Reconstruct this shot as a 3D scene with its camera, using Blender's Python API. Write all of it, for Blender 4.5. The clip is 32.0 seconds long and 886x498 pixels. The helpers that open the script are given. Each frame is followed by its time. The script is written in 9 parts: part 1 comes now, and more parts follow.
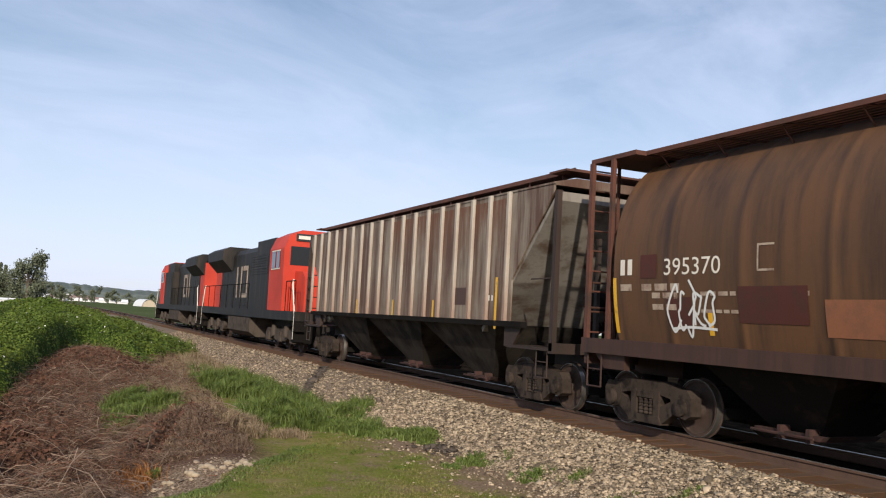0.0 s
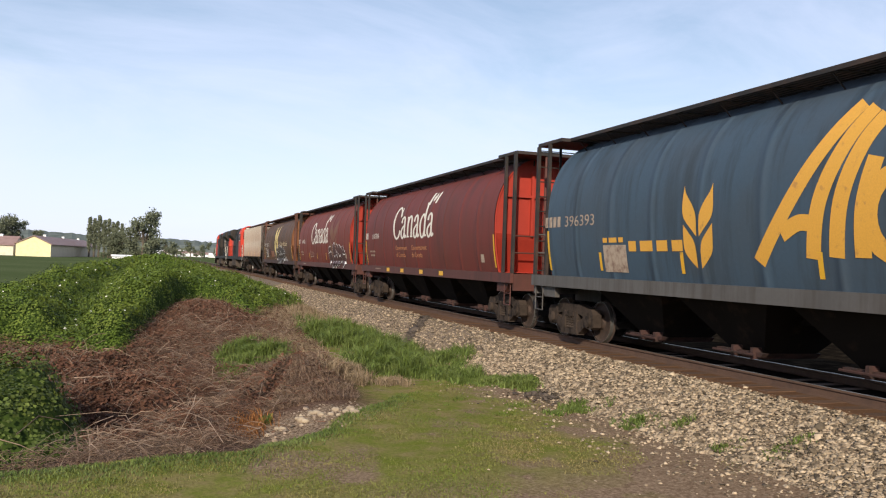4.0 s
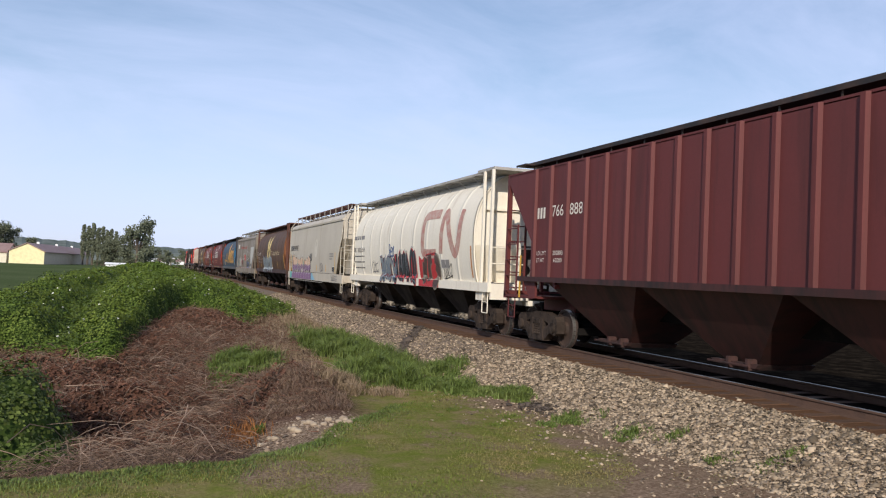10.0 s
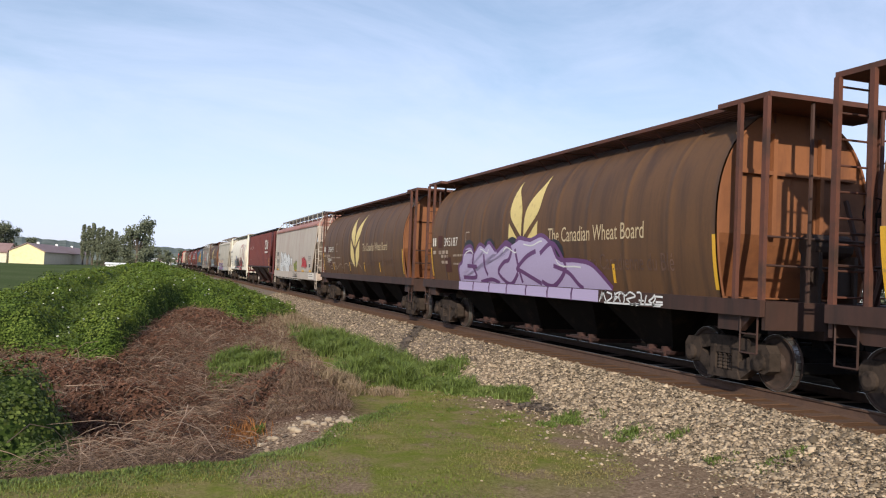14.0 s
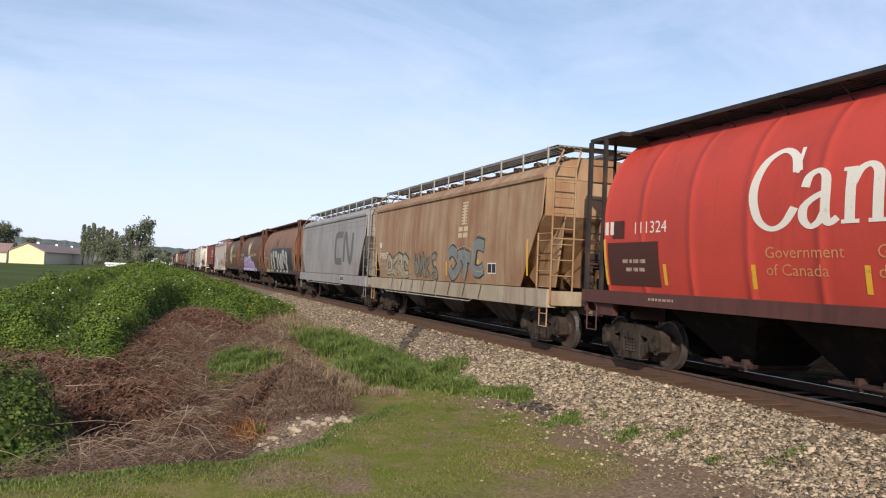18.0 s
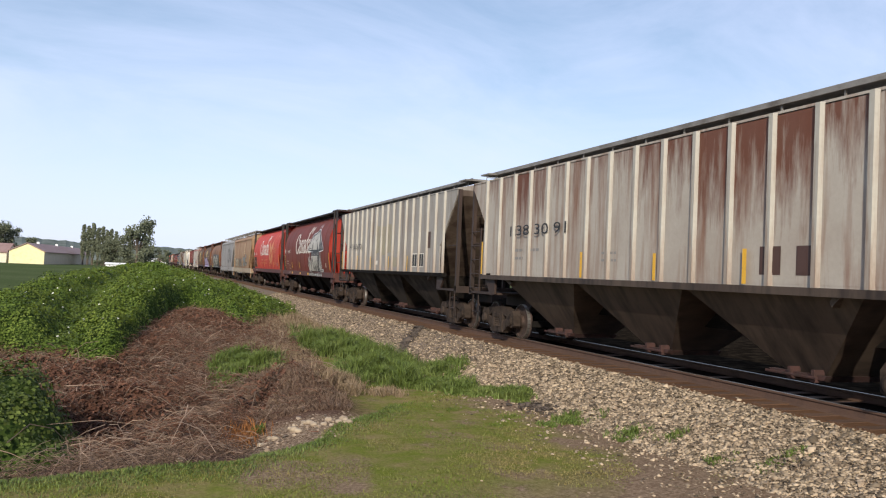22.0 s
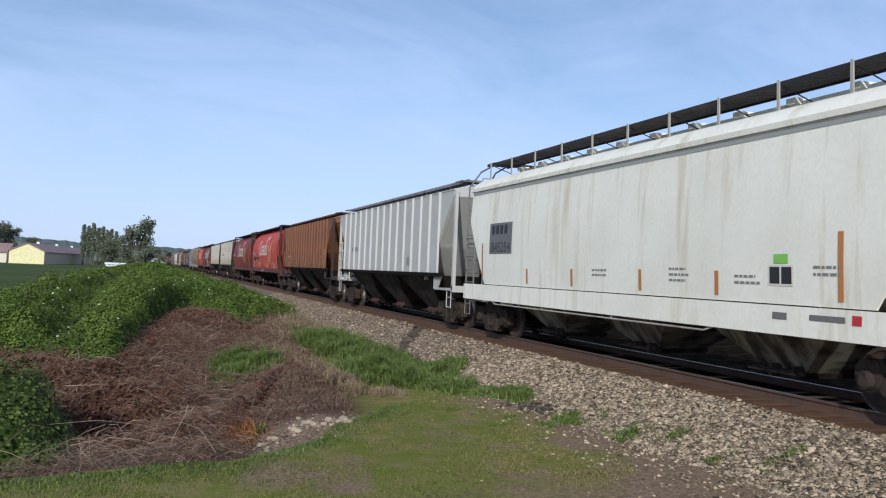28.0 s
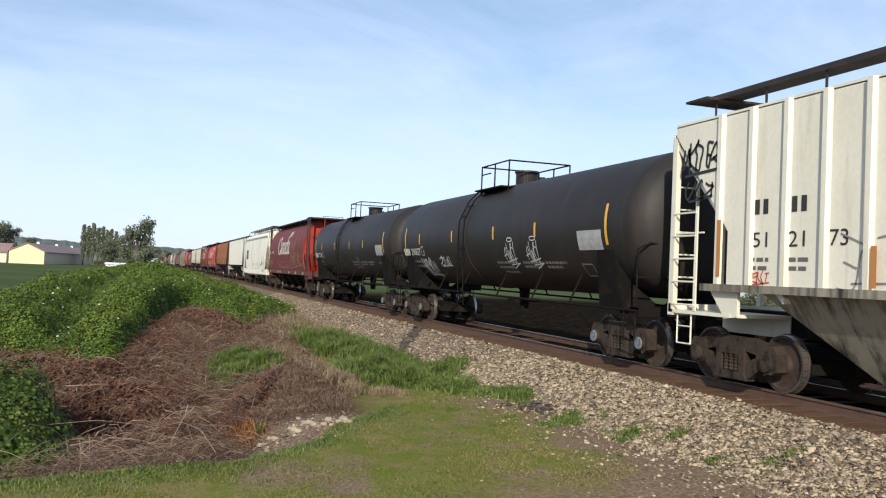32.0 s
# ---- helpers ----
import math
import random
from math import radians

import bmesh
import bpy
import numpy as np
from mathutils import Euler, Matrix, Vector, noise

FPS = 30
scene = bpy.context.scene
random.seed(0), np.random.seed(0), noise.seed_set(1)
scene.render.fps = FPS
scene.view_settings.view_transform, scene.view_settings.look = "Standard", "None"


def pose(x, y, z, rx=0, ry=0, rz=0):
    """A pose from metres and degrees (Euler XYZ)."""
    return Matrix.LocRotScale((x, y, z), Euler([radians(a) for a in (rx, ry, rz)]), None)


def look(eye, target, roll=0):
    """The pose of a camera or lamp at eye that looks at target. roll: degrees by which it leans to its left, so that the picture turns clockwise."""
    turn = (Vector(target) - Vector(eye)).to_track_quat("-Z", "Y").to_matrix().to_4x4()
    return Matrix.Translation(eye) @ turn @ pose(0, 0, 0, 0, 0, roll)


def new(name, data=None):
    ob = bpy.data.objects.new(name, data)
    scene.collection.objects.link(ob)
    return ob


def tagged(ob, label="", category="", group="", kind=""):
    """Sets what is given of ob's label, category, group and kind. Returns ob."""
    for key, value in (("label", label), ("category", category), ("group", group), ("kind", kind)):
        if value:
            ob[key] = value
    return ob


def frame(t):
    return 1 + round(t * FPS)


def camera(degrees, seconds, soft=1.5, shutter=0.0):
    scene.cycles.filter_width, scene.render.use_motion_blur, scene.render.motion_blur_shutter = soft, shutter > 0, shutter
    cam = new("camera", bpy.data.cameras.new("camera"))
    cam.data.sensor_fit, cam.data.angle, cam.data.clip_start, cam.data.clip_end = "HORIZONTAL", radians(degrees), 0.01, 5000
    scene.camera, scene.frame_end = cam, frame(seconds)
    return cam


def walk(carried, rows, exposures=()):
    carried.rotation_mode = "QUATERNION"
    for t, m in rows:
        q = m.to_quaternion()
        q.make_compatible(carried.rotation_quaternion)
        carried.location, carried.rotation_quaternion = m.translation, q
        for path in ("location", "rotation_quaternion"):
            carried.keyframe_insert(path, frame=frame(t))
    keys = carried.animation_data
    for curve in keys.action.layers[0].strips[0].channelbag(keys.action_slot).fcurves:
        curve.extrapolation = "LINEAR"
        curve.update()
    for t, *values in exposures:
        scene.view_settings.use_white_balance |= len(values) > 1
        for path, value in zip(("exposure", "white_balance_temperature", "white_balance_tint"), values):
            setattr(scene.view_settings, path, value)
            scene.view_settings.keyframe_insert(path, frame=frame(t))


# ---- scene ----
# The camera stands on a tripod beside the line, pans a little, then holds still.
D = 10.384            # from the camera to the middle of the track
EYE = 1.654           # camera over the rail's top
SPEED = 15.237        # the train's metres a second
PAN = [
    (0.0, -25.197, 4.698, 3.130), (0.5, -24.239, 3.327, 1.841), (1.0, -22.464, 2.333, 2.096),
    (1.5, -19.036, 1.550, 2.271), (2.0, -15.801, 0.947, 2.407), (2.5, -15.908, 0.674, 2.463),
    (4.5, -19.752, 1.147, 2.106), (5.0, -20.244, 1.290, 2.355), (5.5, -20.358, 1.383, 2.340),
    (6.0, -20.298, 1.473, 2.331), (6.5, -20.110, 1.539, 2.396), (7.0, -19.939, 1.567, 2.348),
    (7.5, -19.671, 1.702, 2.384), (8.0, -19.518, 1.686, 2.395), (8.5, -19.363, 1.678, 2.398),
    (9.0, -19.216, 1.684, 2.464), (9.5, -19.116, 1.678, 2.451), (10.0, -19.116, 1.678, 2.451),
    (32.0, -19.116, 1.678, 2.451)]


def aim(yaw, pitch, roll):
    y, p = radians(yaw), radians(pitch)
    return look((0, 0, EYE), (-math.sin(y) * math.cos(p), math.cos(y) * math.cos(p), EYE + math.sin(p)), roll)


cam = camera(55.236, 32.0, soft=1.15)
# the clip's camera closes down a little when pale cars fill the view
LIGHTNESS = [(0.0, -0.12, 6600, 10), (1.0, 0.10, 6750, 10), (2.0, 0.05, 6750, 10), (6.0, 0.05, 6750, 10), (7.8, -0.05, 6500, 10), (8.8, -0.22, 6150, 12), (9.6, -0.22, 6150, 12), (11.0, -0.05, 6400, 10), (17.0, 0.0, 6450, 10), (26.5, 0.0, 6400, 9),
             (27.8, -0.34, 5600, 7), (29.2, -0.26, 5600, 7), (30.8, 0.0, 6200, 6), (32.0, 0.05, 6250, 6)]
walk(cam, [(t, aim(a, b, c)) for t, a, b, c in PAN], exposures=LIGHTNESS)

# ---- daylight ----
SUN_WAY = Vector((-0.42, -0.82, 0.40)).normalized()
sun = new("sun", bpy.data.lights.new("sun", "SUN"))
sun.data.energy, sun.data.angle, sun.data.color = 4.6, radians(0.6), (1.0, 0.89, 0.74)
sun.matrix_basis = look(SUN_WAY * 90, (0, 0, 0))
world = bpy.data.worlds.new("sky")
scene.world = world
world.use_nodes = True


def build_sky():
    nt = world.node_tree
    N, K = nt.nodes, nt.links
    bg = N["Background"]
    sky = N.new("ShaderNodeTexSky")
    sky.sky_type, sky.sun_disc = "NISHITA", False
    sky.sun_elevation = math.asin(SUN_WAY.z)
    sky.sun_rotation = math.atan2(SUN_WAY.x, SUN_WAY.y) % (2 * math.pi)
    sky.air_density, sky.dust_density, sky.ozone_density = 1.0, 0.5, 1.6
    tc = N.new("ShaderNodeTexCoord")
    # thin cirrus, drawn out along one way, denser towards the horizon
    mp = N.new("ShaderNodeMapping")
    mp.inputs["Rotation"].default_value = (0.0, 0.25, 0.5)
    mp.inputs["Scale"].default_value = (1.6, 5.0, 7.0)
    n1 = N.new("ShaderNodeTexNoise")
    n1.inputs["Scale"].default_value, n1.inputs["Detail"].default_value, n1.inputs["Roughness"].default_value = 1.1, 7.0, 0.6
    n1.inputs["Distortion"].default_value = 0.6
    ramp = N.new("ShaderNodeMapRange")
    ramp.inputs["From Min"].default_value, ramp.inputs["From Max"].default_value = 0.30, 0.85
    ramp.inputs["To Max"].default_value = 0.75
    sep = N.new("ShaderNodeSeparateXYZ")
    low = N.new("ShaderNodeMapRange")
    low.inputs["From Min"].default_value, low.inputs["From Max"].default_value = 0.0, 0.36
    low.inputs["To Min"].default_value, low.inputs["To Max"].default_value = 0.50, 0.08
    mx = N.new("ShaderNodeMath")
    mx.operation = "ADD"
    mx.use_clamp = True
    mix = N.new("ShaderNodeMixRGB")
    mix.inputs[2].default_value = (6.5, 7.3, 9.8, 1)
    K.new(tc.outputs["Generated"], mp.inputs["Vector"])
    K.new(mp.outputs["Vector"], n1.inputs["Vector"])
    K.new(n1.outputs["Fac"], ramp.inputs["Value"])
    K.new(tc.outputs["Generated"], sep.inputs["Vector"])
    K.new(sep.outputs["Z"], low.inputs["Value"])
    K.new(ramp.outputs["Result"], mx.inputs[0])
    K.new(low.outputs["Result"], mx.inputs[1])
    K.new(mx.outputs[0], mix.inputs[0])
    K.new(sky.outputs["Color"], mix.inputs[1])
    K.new(mix.outputs[0], bg.inputs["Color"])
    bg.inputs["Strength"].default_value = 0.125


build_sky()


# ---- materials ----
def node_material(name, colour, rough=0.6, metal=0.0, second=None, second_scale=3.0, second_low=0.45, second_high=0.7,
                  stretch=(1, 1, 1), grain=0.15, grain_scale=40.0, bump=0.1, bump_scale=60.0, third=None, third_scale=0.6,
                  third_low=0.5, third_high=0.75, third_stretch=(1, 1, 1), per_object=0.0, per_island=0.0, spec=0.4, space="Object"):
    """Colour with stains (second), large patches (third), fine grain and relief, in metres."""
    m = bpy.data.materials.new(name)
    m.use_nodes = True
    nt = m.node_tree
    N, K = nt.nodes, nt.links
    b = N["Principled BSDF"]
    b.inputs["Roughness"].default_value, b.inputs["Metallic"].default_value = rough, metal
    b.inputs["Specular IOR Level"].default_value = spec
    tc = N.new("ShaderNodeTexCoord")
    last = N.new("ShaderNodeRGB").outputs[0]
    last.default_value = (*colour, 1)

    def noise_of(scale, stretched, detail=6.0):
        mp = N.new("ShaderNodeMapping")
        mp.inputs["Scale"].default_value = stretched
        n = N.new("ShaderNodeTexNoise")
        n.inputs["Scale"].default_value, n.inputs["Detail"].default_value, n.inputs["Roughness"].default_value = scale, detail, 0.62
        K.new(tc.outputs[space], mp.inputs["Vector"])
        K.new(mp.outputs["Vector"], n.inputs["Vector"])
        return n.outputs["Fac"]

    def over(fac, col):
        nonlocal last
        mix = N.new("ShaderNodeMixRGB")
        K.new(fac, mix.inputs[0])
        K.new(last, mix.inputs[1])
        mix.inputs[2].default_value = (*col, 1)
        last = mix.outputs[0]

    def between(fac, low, high, top=1.0):
        r = N.new("ShaderNodeMapRange")
        r.inputs["From Min"].default_value, r.inputs["From Max"].default_value, r.inputs["To Max"].default_value = low, high, top
        K.new(fac, r.inputs["Value"])
        return r.outputs["Result"]

    if third:
        over(between(noise_of(third_scale, third_stretch, 4.0), third_low, third_high), third)
    if second:
        over(between(noise_of(second_scale, stretch), second_low, second_high), second)
    hsv = N.new("ShaderNodeHueSaturation")
    add = N.new("ShaderNodeMath")
    add.operation = "ADD"
    g = N.new("ShaderNodeMapRange")
    g.inputs["To Min"].default_value, g.inputs["To Max"].default_value = 1 - grain, 1 + grain
    K.new(noise_of(grain_scale, (1, 1, 1), 3.0), g.inputs["Value"])
    K.new(g.outputs["Result"], add.inputs[0])
    add.inputs[1].default_value = 0.0
    if per_object or per_island:
        info = N.new("ShaderNodeObjectInfo").outputs["Random"] if per_object else N.new("ShaderNodeNewGeometry").outputs["Random Per Island"]
        w = per_object or per_island
        r = N.new("ShaderNodeMapRange")
        r.inputs["To Min"].default_value, r.inputs["To Max"].default_value = -w, w
        K.new(info, r.inputs["Value"])
        K.new(r.outputs["Result"], add.inputs[1])
    K.new(add.outputs[0], hsv.inputs["Value"])
    K.new(last, hsv.inputs["Color"])
    K.new(hsv.outputs["Color"], b.inputs["Base Color"])
    if bump:
        bp = N.new("ShaderNodeBump")
        bp.inputs["Strength"].default_value, bp.inputs["Distance"].default_value = bump, 0.02
        K.new(noise_of(bump_scale, (1, 1, 1), 4.0), bp.inputs["Height"])
        K.new(bp.outputs["Normal"], b.inputs["Normal"])
    return m


STREAK = (1.0, 2.2, 0.22)


def car_paint(name, colour, stain, low=0.50, high=0.72, fade=None, rough=0.62, bump=0.04):
    """Old paint with streaks that run down and wide faded patches."""
    return node_material(name, colour, rough, second=stain, second_scale=1.6, second_low=low, second_high=high, stretch=STREAK,
                         third=fade or tuple(c * 0.75 for c in colour), third_scale=0.35, third_low=0.42, third_high=0.65,
                         grain=0.10, grain_scale=14.0, bump=bump * 3.0, bump_scale=1.7, spec=0.3)


def rust_wash(material, rust, level, reach=1.3):
    """Rust that has run down over a paint from the top of a panel, thinning out about a height."""
    nt = material.node_tree
    N, K = nt.nodes, nt.links
    hsv = next(n for n in N if n.bl_idname == "ShaderNodeHueSaturation")
    below = hsv.inputs["Color"].links[0].from_socket
    tc, mp, noise, split = N.new("ShaderNodeTexCoord"), N.new("ShaderNodeMapping"), N.new("ShaderNodeTexNoise"), N.new("ShaderNodeSeparateXYZ")
    mp.inputs["Scale"].default_value = (1.0, 2.4, 0.30)
    noise.inputs["Scale"].default_value, noise.inputs["Detail"].default_value, noise.inputs["Roughness"].default_value = 2.6, 7.0, 0.68
    K.new(tc.outputs["Object"], mp.inputs["Vector"])
    K.new(mp.outputs["Vector"], noise.inputs["Vector"])
    K.new(tc.outputs["Object"], split.inputs["Vector"])
    height, total = N.new("ShaderNodeMapRange"), N.new("ShaderNodeMath")
    height.clamp = False
    height.inputs["From Min"].default_value, height.inputs["From Max"].default_value = level - reach, level + reach
    height.inputs["To Min"].default_value, height.inputs["To Max"].default_value = -0.30, 0.30
    K.new(split.outputs["Z"], height.inputs["Value"])
    total.operation = "ADD"
    K.new(height.outputs["Result"], total.inputs[0])
    K.new(noise.outputs["Fac"], total.inputs[1])
    ramp, mix = N.new("ShaderNodeMapRange"), N.new("ShaderNodeMixRGB")
    ramp.inputs["From Min"].default_value, ramp.inputs["From Max"].default_value, ramp.inputs["To Max"].default_value = 0.41, 0.72, 0.95
    K.new(total.outputs[0], ramp.inputs["Value"])
    K.new(ramp.outputs["Result"], mix.inputs[0])
    K.new(below, mix.inputs[1])
    mix.inputs[2].default_value = (*rust, 1)
    K.new(mix.outputs[0], hsv.inputs["Color"])
    return material


M = {}
M["brown"] = car_paint("brown_paint", (0.118, 0.058, 0.027), (0.055, 0.031, 0.020), low=0.45, high=0.70, fade=(0.088, 0.049, 0.028))
M["brown_b"] = car_paint("brown_paint_dark", (0.128, 0.065, 0.029), (0.068, 0.037, 0.023), low=0.46, fade=(0.102, 0.055, 0.029))
M["tan_brown"] = car_paint("tan_brown_paint", (0.24, 0.125, 0.062), (0.13, 0.06, 0.035), fade=(0.20, 0.10, 0.055))
M["orange_end"] = car_paint("orange_brown_paint", (0.26, 0.105, 0.045), (0.13, 0.055, 0.030), low=0.45)
M["red_brown"] = car_paint("red_brown_paint", (0.176, 0.036, 0.021), (0.098, 0.029, 0.020), low=0.48, fade=(0.140, 0.035, 0.022))
M["maroon_brown"] = car_paint("maroon_brown_paint", (0.15, 0.032, 0.024), (0.085, 0.028, 0.022), fade=(0.12, 0.034, 0.024))
M["red"] = car_paint("red_paint", (0.52, 0.060, 0.040), (0.22, 0.040, 0.030), low=0.60, high=0.85, fade=(0.40, 0.050, 0.035))
M["red_end"] = car_paint("bright_red_paint", (0.38, 0.040, 0.024), (0.18, 0.028, 0.018), low=0.58, high=0.85)
M["blue"] = car_paint("blue_paint", (0.050, 0.082, 0.118), (0.030, 0.040, 0.048), low=0.48, high=0.80, fade=(0.054, 0.072, 0.092))
M["blue_end"] = car_paint("bright_blue_paint", (0.03, 0.17, 0.33), (0.03, 0.08, 0.13), low=0.6)
M["grey_dirty"] = car_paint("dirty_grey_paint", (0.30, 0.265, 0.215), (0.135, 0.088, 0.052), low=0.44, high=0.68, fade=(0.22, 0.18, 0.135))
M["beige"] = car_paint("beige_paint", (0.52, 0.47, 0.38), (0.36, 0.28, 0.19), low=0.56, high=0.85, fade=(0.47, 0.42, 0.34))
M["beige_pink"] = car_paint("pinkish_beige_paint", (0.50, 0.44, 0.37), (0.42, 0.30, 0.24), low=0.5, fade=(0.45, 0.38, 0.32))
M["pink_roof"] = car_paint("rusty_pink_paint", (0.40, 0.21, 0.17), (0.30, 0.11, 0.085), low=0.45)
M["white"] = car_paint("white_paint", (0.80, 0.74, 0.61), (0.50, 0.40, 0.28), low=0.58, high=0.86, fade=(0.76, 0.71, 0.60))
M["clean_white"] = car_paint("clean_white_paint", (0.88, 0.84, 0.72), (0.58, 0.48, 0.31), low=0.53, high=0.80, fade=(0.80, 0.76, 0.64))
M["maroon"] = car_paint("maroon_paint", (0.125, 0.030, 0.028), (0.085, 0.024, 0.022), fade=(0.11, 0.030, 0.028))
M["cn_grey"] = car_paint("pale_grey_paint", (0.32, 0.30, 0.285), (0.20, 0.175, 0.155), low=0.52, fade=(0.26, 0.24, 0.225))
M["rust_tan"] = car_paint("rusted_tan_paint", (0.40, 0.275, 0.160), (0.215, 0.090, 0.042), low=0.38, high=0.80, fade=(0.29, 0.145, 0.070))
M["rib_grey"] = car_paint("weathered_grey_paint", (0.32, 0.30, 0.27), (0.16, 0.11, 0.08), low=0.53, high=0.75, fade=(0.27, 0.24, 0.21))
M["rib_rust"] = car_paint("rust_streaked_grey_paint", (0.42, 0.380, 0.325), (0.21, 0.110, 0.070), low=0.47, high=0.72, fade=(0.34, 0.290, 0.240))
M["rib_orange"] = car_paint("orange_brown_side_paint", (0.235, 0.092, 0.040), (0.115, 0.045, 0.024), low=0.46, high=0.68, fade=(0.185, 0.074, 0.034))
M["rib_light"] = car_paint("light_grey_paint", (0.50, 0.49, 0.46), (0.36, 0.32, 0.27), low=0.58, high=0.85, fade=(0.45, 0.44, 0.41))
M["rib_white"] = car_paint("cream_white_paint", (0.76, 0.72, 0.60), (0.52, 0.44, 0.31), low=0.56, high=0.85, fade=(0.70, 0.66, 0.54))
M["tank_black"] = car_paint("black_tank_paint", (0.020, 0.018, 0.017), (0.042, 0.030, 0.024), low=0.48, high=0.8, fade=(0.028, 0.022, 0.019), rough=0.55)
M["loco_black"] = car_paint("black_locomotive_paint", (0.014, 0.013, 0.012), (0.050, 0.036, 0.028), low=0.5, rough=0.6)
M["loco_red"] = car_paint("locomotive_red_paint", (0.58, 0.055, 0.030), (0.36, 0.05, 0.03), low=0.6, high=0.9)
M["black_roof"] = node_material("black_roof_steel", (0.022, 0.019, 0.018), 0.7, second=(0.06, 0.035, 0.025), second_scale=2.0)
M["brown_roof"] = node_material("rusty_roof_steel", (0.115, 0.044, 0.029), 0.75, second=(0.055, 0.030, 0.022), second_scale=2.0)
M["grey_roof"] = node_material("galvanised_roof_steel", (0.21, 0.20, 0.185), 0.6, second=(0.10, 0.085, 0.07), second_scale=2.0)
M["pale_roof"] = node_material("pale_galvanised_grating", (0.42, 0.40, 0.36), 0.6, second=(0.25, 0.22, 0.19), second_scale=2.0)
# grimy dark paint, taken darker to hold the shade under the cars
M["under"] = node_material("grimy_shaded_steel", (0.013, 0.0115, 0.0105), 0.9, second=(0.028, 0.020, 0.016), second_scale=2.5, second_low=0.55, third=(0.009, 0.008, 0.008), spec=0.05)
M["truck"] = node_material("grimy_cast_steel", (0.056, 0.042, 0.034), 0.92, second=(0.020, 0.016, 0.014), second_scale=5.0, second_low=0.48, second_high=0.62, third=(0.034, 0.026, 0.021), third_scale=3.0, bump=0.2, spec=0.1)
M["wheel"] = node_material("rusty_wheel_steel", (0.062, 0.040, 0.031), 0.85, second=(0.030, 0.022, 0.018), second_scale=6.0)
M["tread"] = node_material("polished_wheel_rim", (0.42, 0.40, 0.38), 0.32, 0.9, grain=0.05)
M["outlet"] = node_material("red_rust_outlet", (0.062, 0.029, 0.025), 0.85, second=(0.022, 0.016, 0.014), second_scale=5.0, second_low=0.42)
M["railhead"] = node_material("polished_rail", (0.30, 0.26, 0.22), 0.42, 0.8, grain=0.1)
M["rail"] = node_material("rusty_rail", (0.105, 0.060, 0.040), 0.85, second=(0.075, 0.044, 0.032), second_scale=4.0)
M["yellow"] = node_material("yellow_reflector", (0.72, 0.40, 0.035), 0.45, second=(0.42, 0.25, 0.06), second_scale=8.0, second_low=0.6, bump=0)
M["shaded_oily"] = node_material("shade_black_oily_stones", (0.012, 0.010, 0.009), 0.9, second=(0.022, 0.017, 0.014), second_scale=8.0, bump=0.5, bump_scale=25.0, spec=0.0)
M["bay"] = node_material("grimy_painted_bay", (0.050, 0.041, 0.033), 0.9, second=(0.018, 0.015, 0.013), second_scale=1.2, second_low=0.42, second_high=0.6, third=(0.085, 0.072, 0.058), third_scale=0.9, spec=0.15)
M["pale_gate"] = node_material("dusty_pale_gate", (0.34, 0.30, 0.24), 0.9, second=(0.06, 0.048, 0.038), second_scale=6.0, second_low=0.42, second_high=0.58, spec=0.15)
M["sill_brown"] = car_paint("dark_brown_sill_paint", (0.066, 0.034, 0.026), (0.034, 0.022, 0.018), low=0.45)
M["frame_dark"] = car_paint("dark_rusty_frame", (0.052, 0.034, 0.027), (0.026, 0.020, 0.017), low=0.45)
M["slope_dark"] = car_paint("rust_dark_slope_sheet", (0.105, 0.078, 0.058), (0.050, 0.032, 0.024), low=0.42, high=0.6)
M["slope_pale"] = car_paint("pale_weathered_slope_sheet", (0.27, 0.245, 0.215), (0.12, 0.082, 0.060), low=0.46, high=0.66)
M["loco_gear"] = node_material("dusty_locomotive_gear", (0.085, 0.068, 0.056), 0.9, second=(0.035, 0.028, 0.024), second_scale=3.0, spec=0.1)
M["orange"] = node_material("orange_reflector", (0.48, 0.20, 0.06), 0.5, bump=0)
M["ink_white"] = node_material("worn_white_lettering", (0.74, 0.69, 0.60), 0.6, second=(0.45, 0.34, 0.27), second_scale=9.0, second_low=0.62, second_high=0.9, bump=0)
M["ink_pale"] = node_material("faded_lettering", (0.42, 0.33, 0.25), 0.65, second=(0.2, 0.12, 0.09), second_scale=7.0, bump=0)
M["ink_black"] = node_material("black_lettering", (0.028, 0.027, 0.027), 0.6, bump=0)
M["ink_grey"] = node_material("grey_lettering", (0.13, 0.12, 0.115), 0.6, bump=0)
M["ink_red"] = node_material("red_lettering", (0.52, 0.075, 0.045), 0.6, bump=0)
M["ink_faded_red"] = node_material("faded_red_lettering", (0.45, 0.20, 0.16), 0.6, second=(0.5, 0.36, 0.29), second_scale=5.0, second_low=0.4, second_high=0.6, bump=0)
M["wheat"] = node_material("wheat_yellow", (0.70, 0.55, 0.21), 0.6, second=(0.50, 0.36, 0.14), second_scale=5.0, second_low=0.55, bump=0)
M["wheat_dim"] = node_material("dull_wheat_orange", (0.46, 0.20, 0.055), 0.6, second=(0.36, 0.15, 0.05), second_scale=4.0, bump=0)
M["alberta"] = node_material("orange_yellow_lettering", (0.70, 0.36, 0.055), 0.6, second=(0.5, 0.25, 0.06), second_scale=6.0, second_low=0.6, bump=0)
M["patch_dark"] = node_material("dark_red_overpaint", (0.075, 0.020, 0.013), 0.7, second=(0.055, 0.024, 0.016), second_scale=4.0, bump=0)
M["patch_brown"] = node_material("brown_overpaint", (0.075, 0.040, 0.032), 0.6, bump=0)
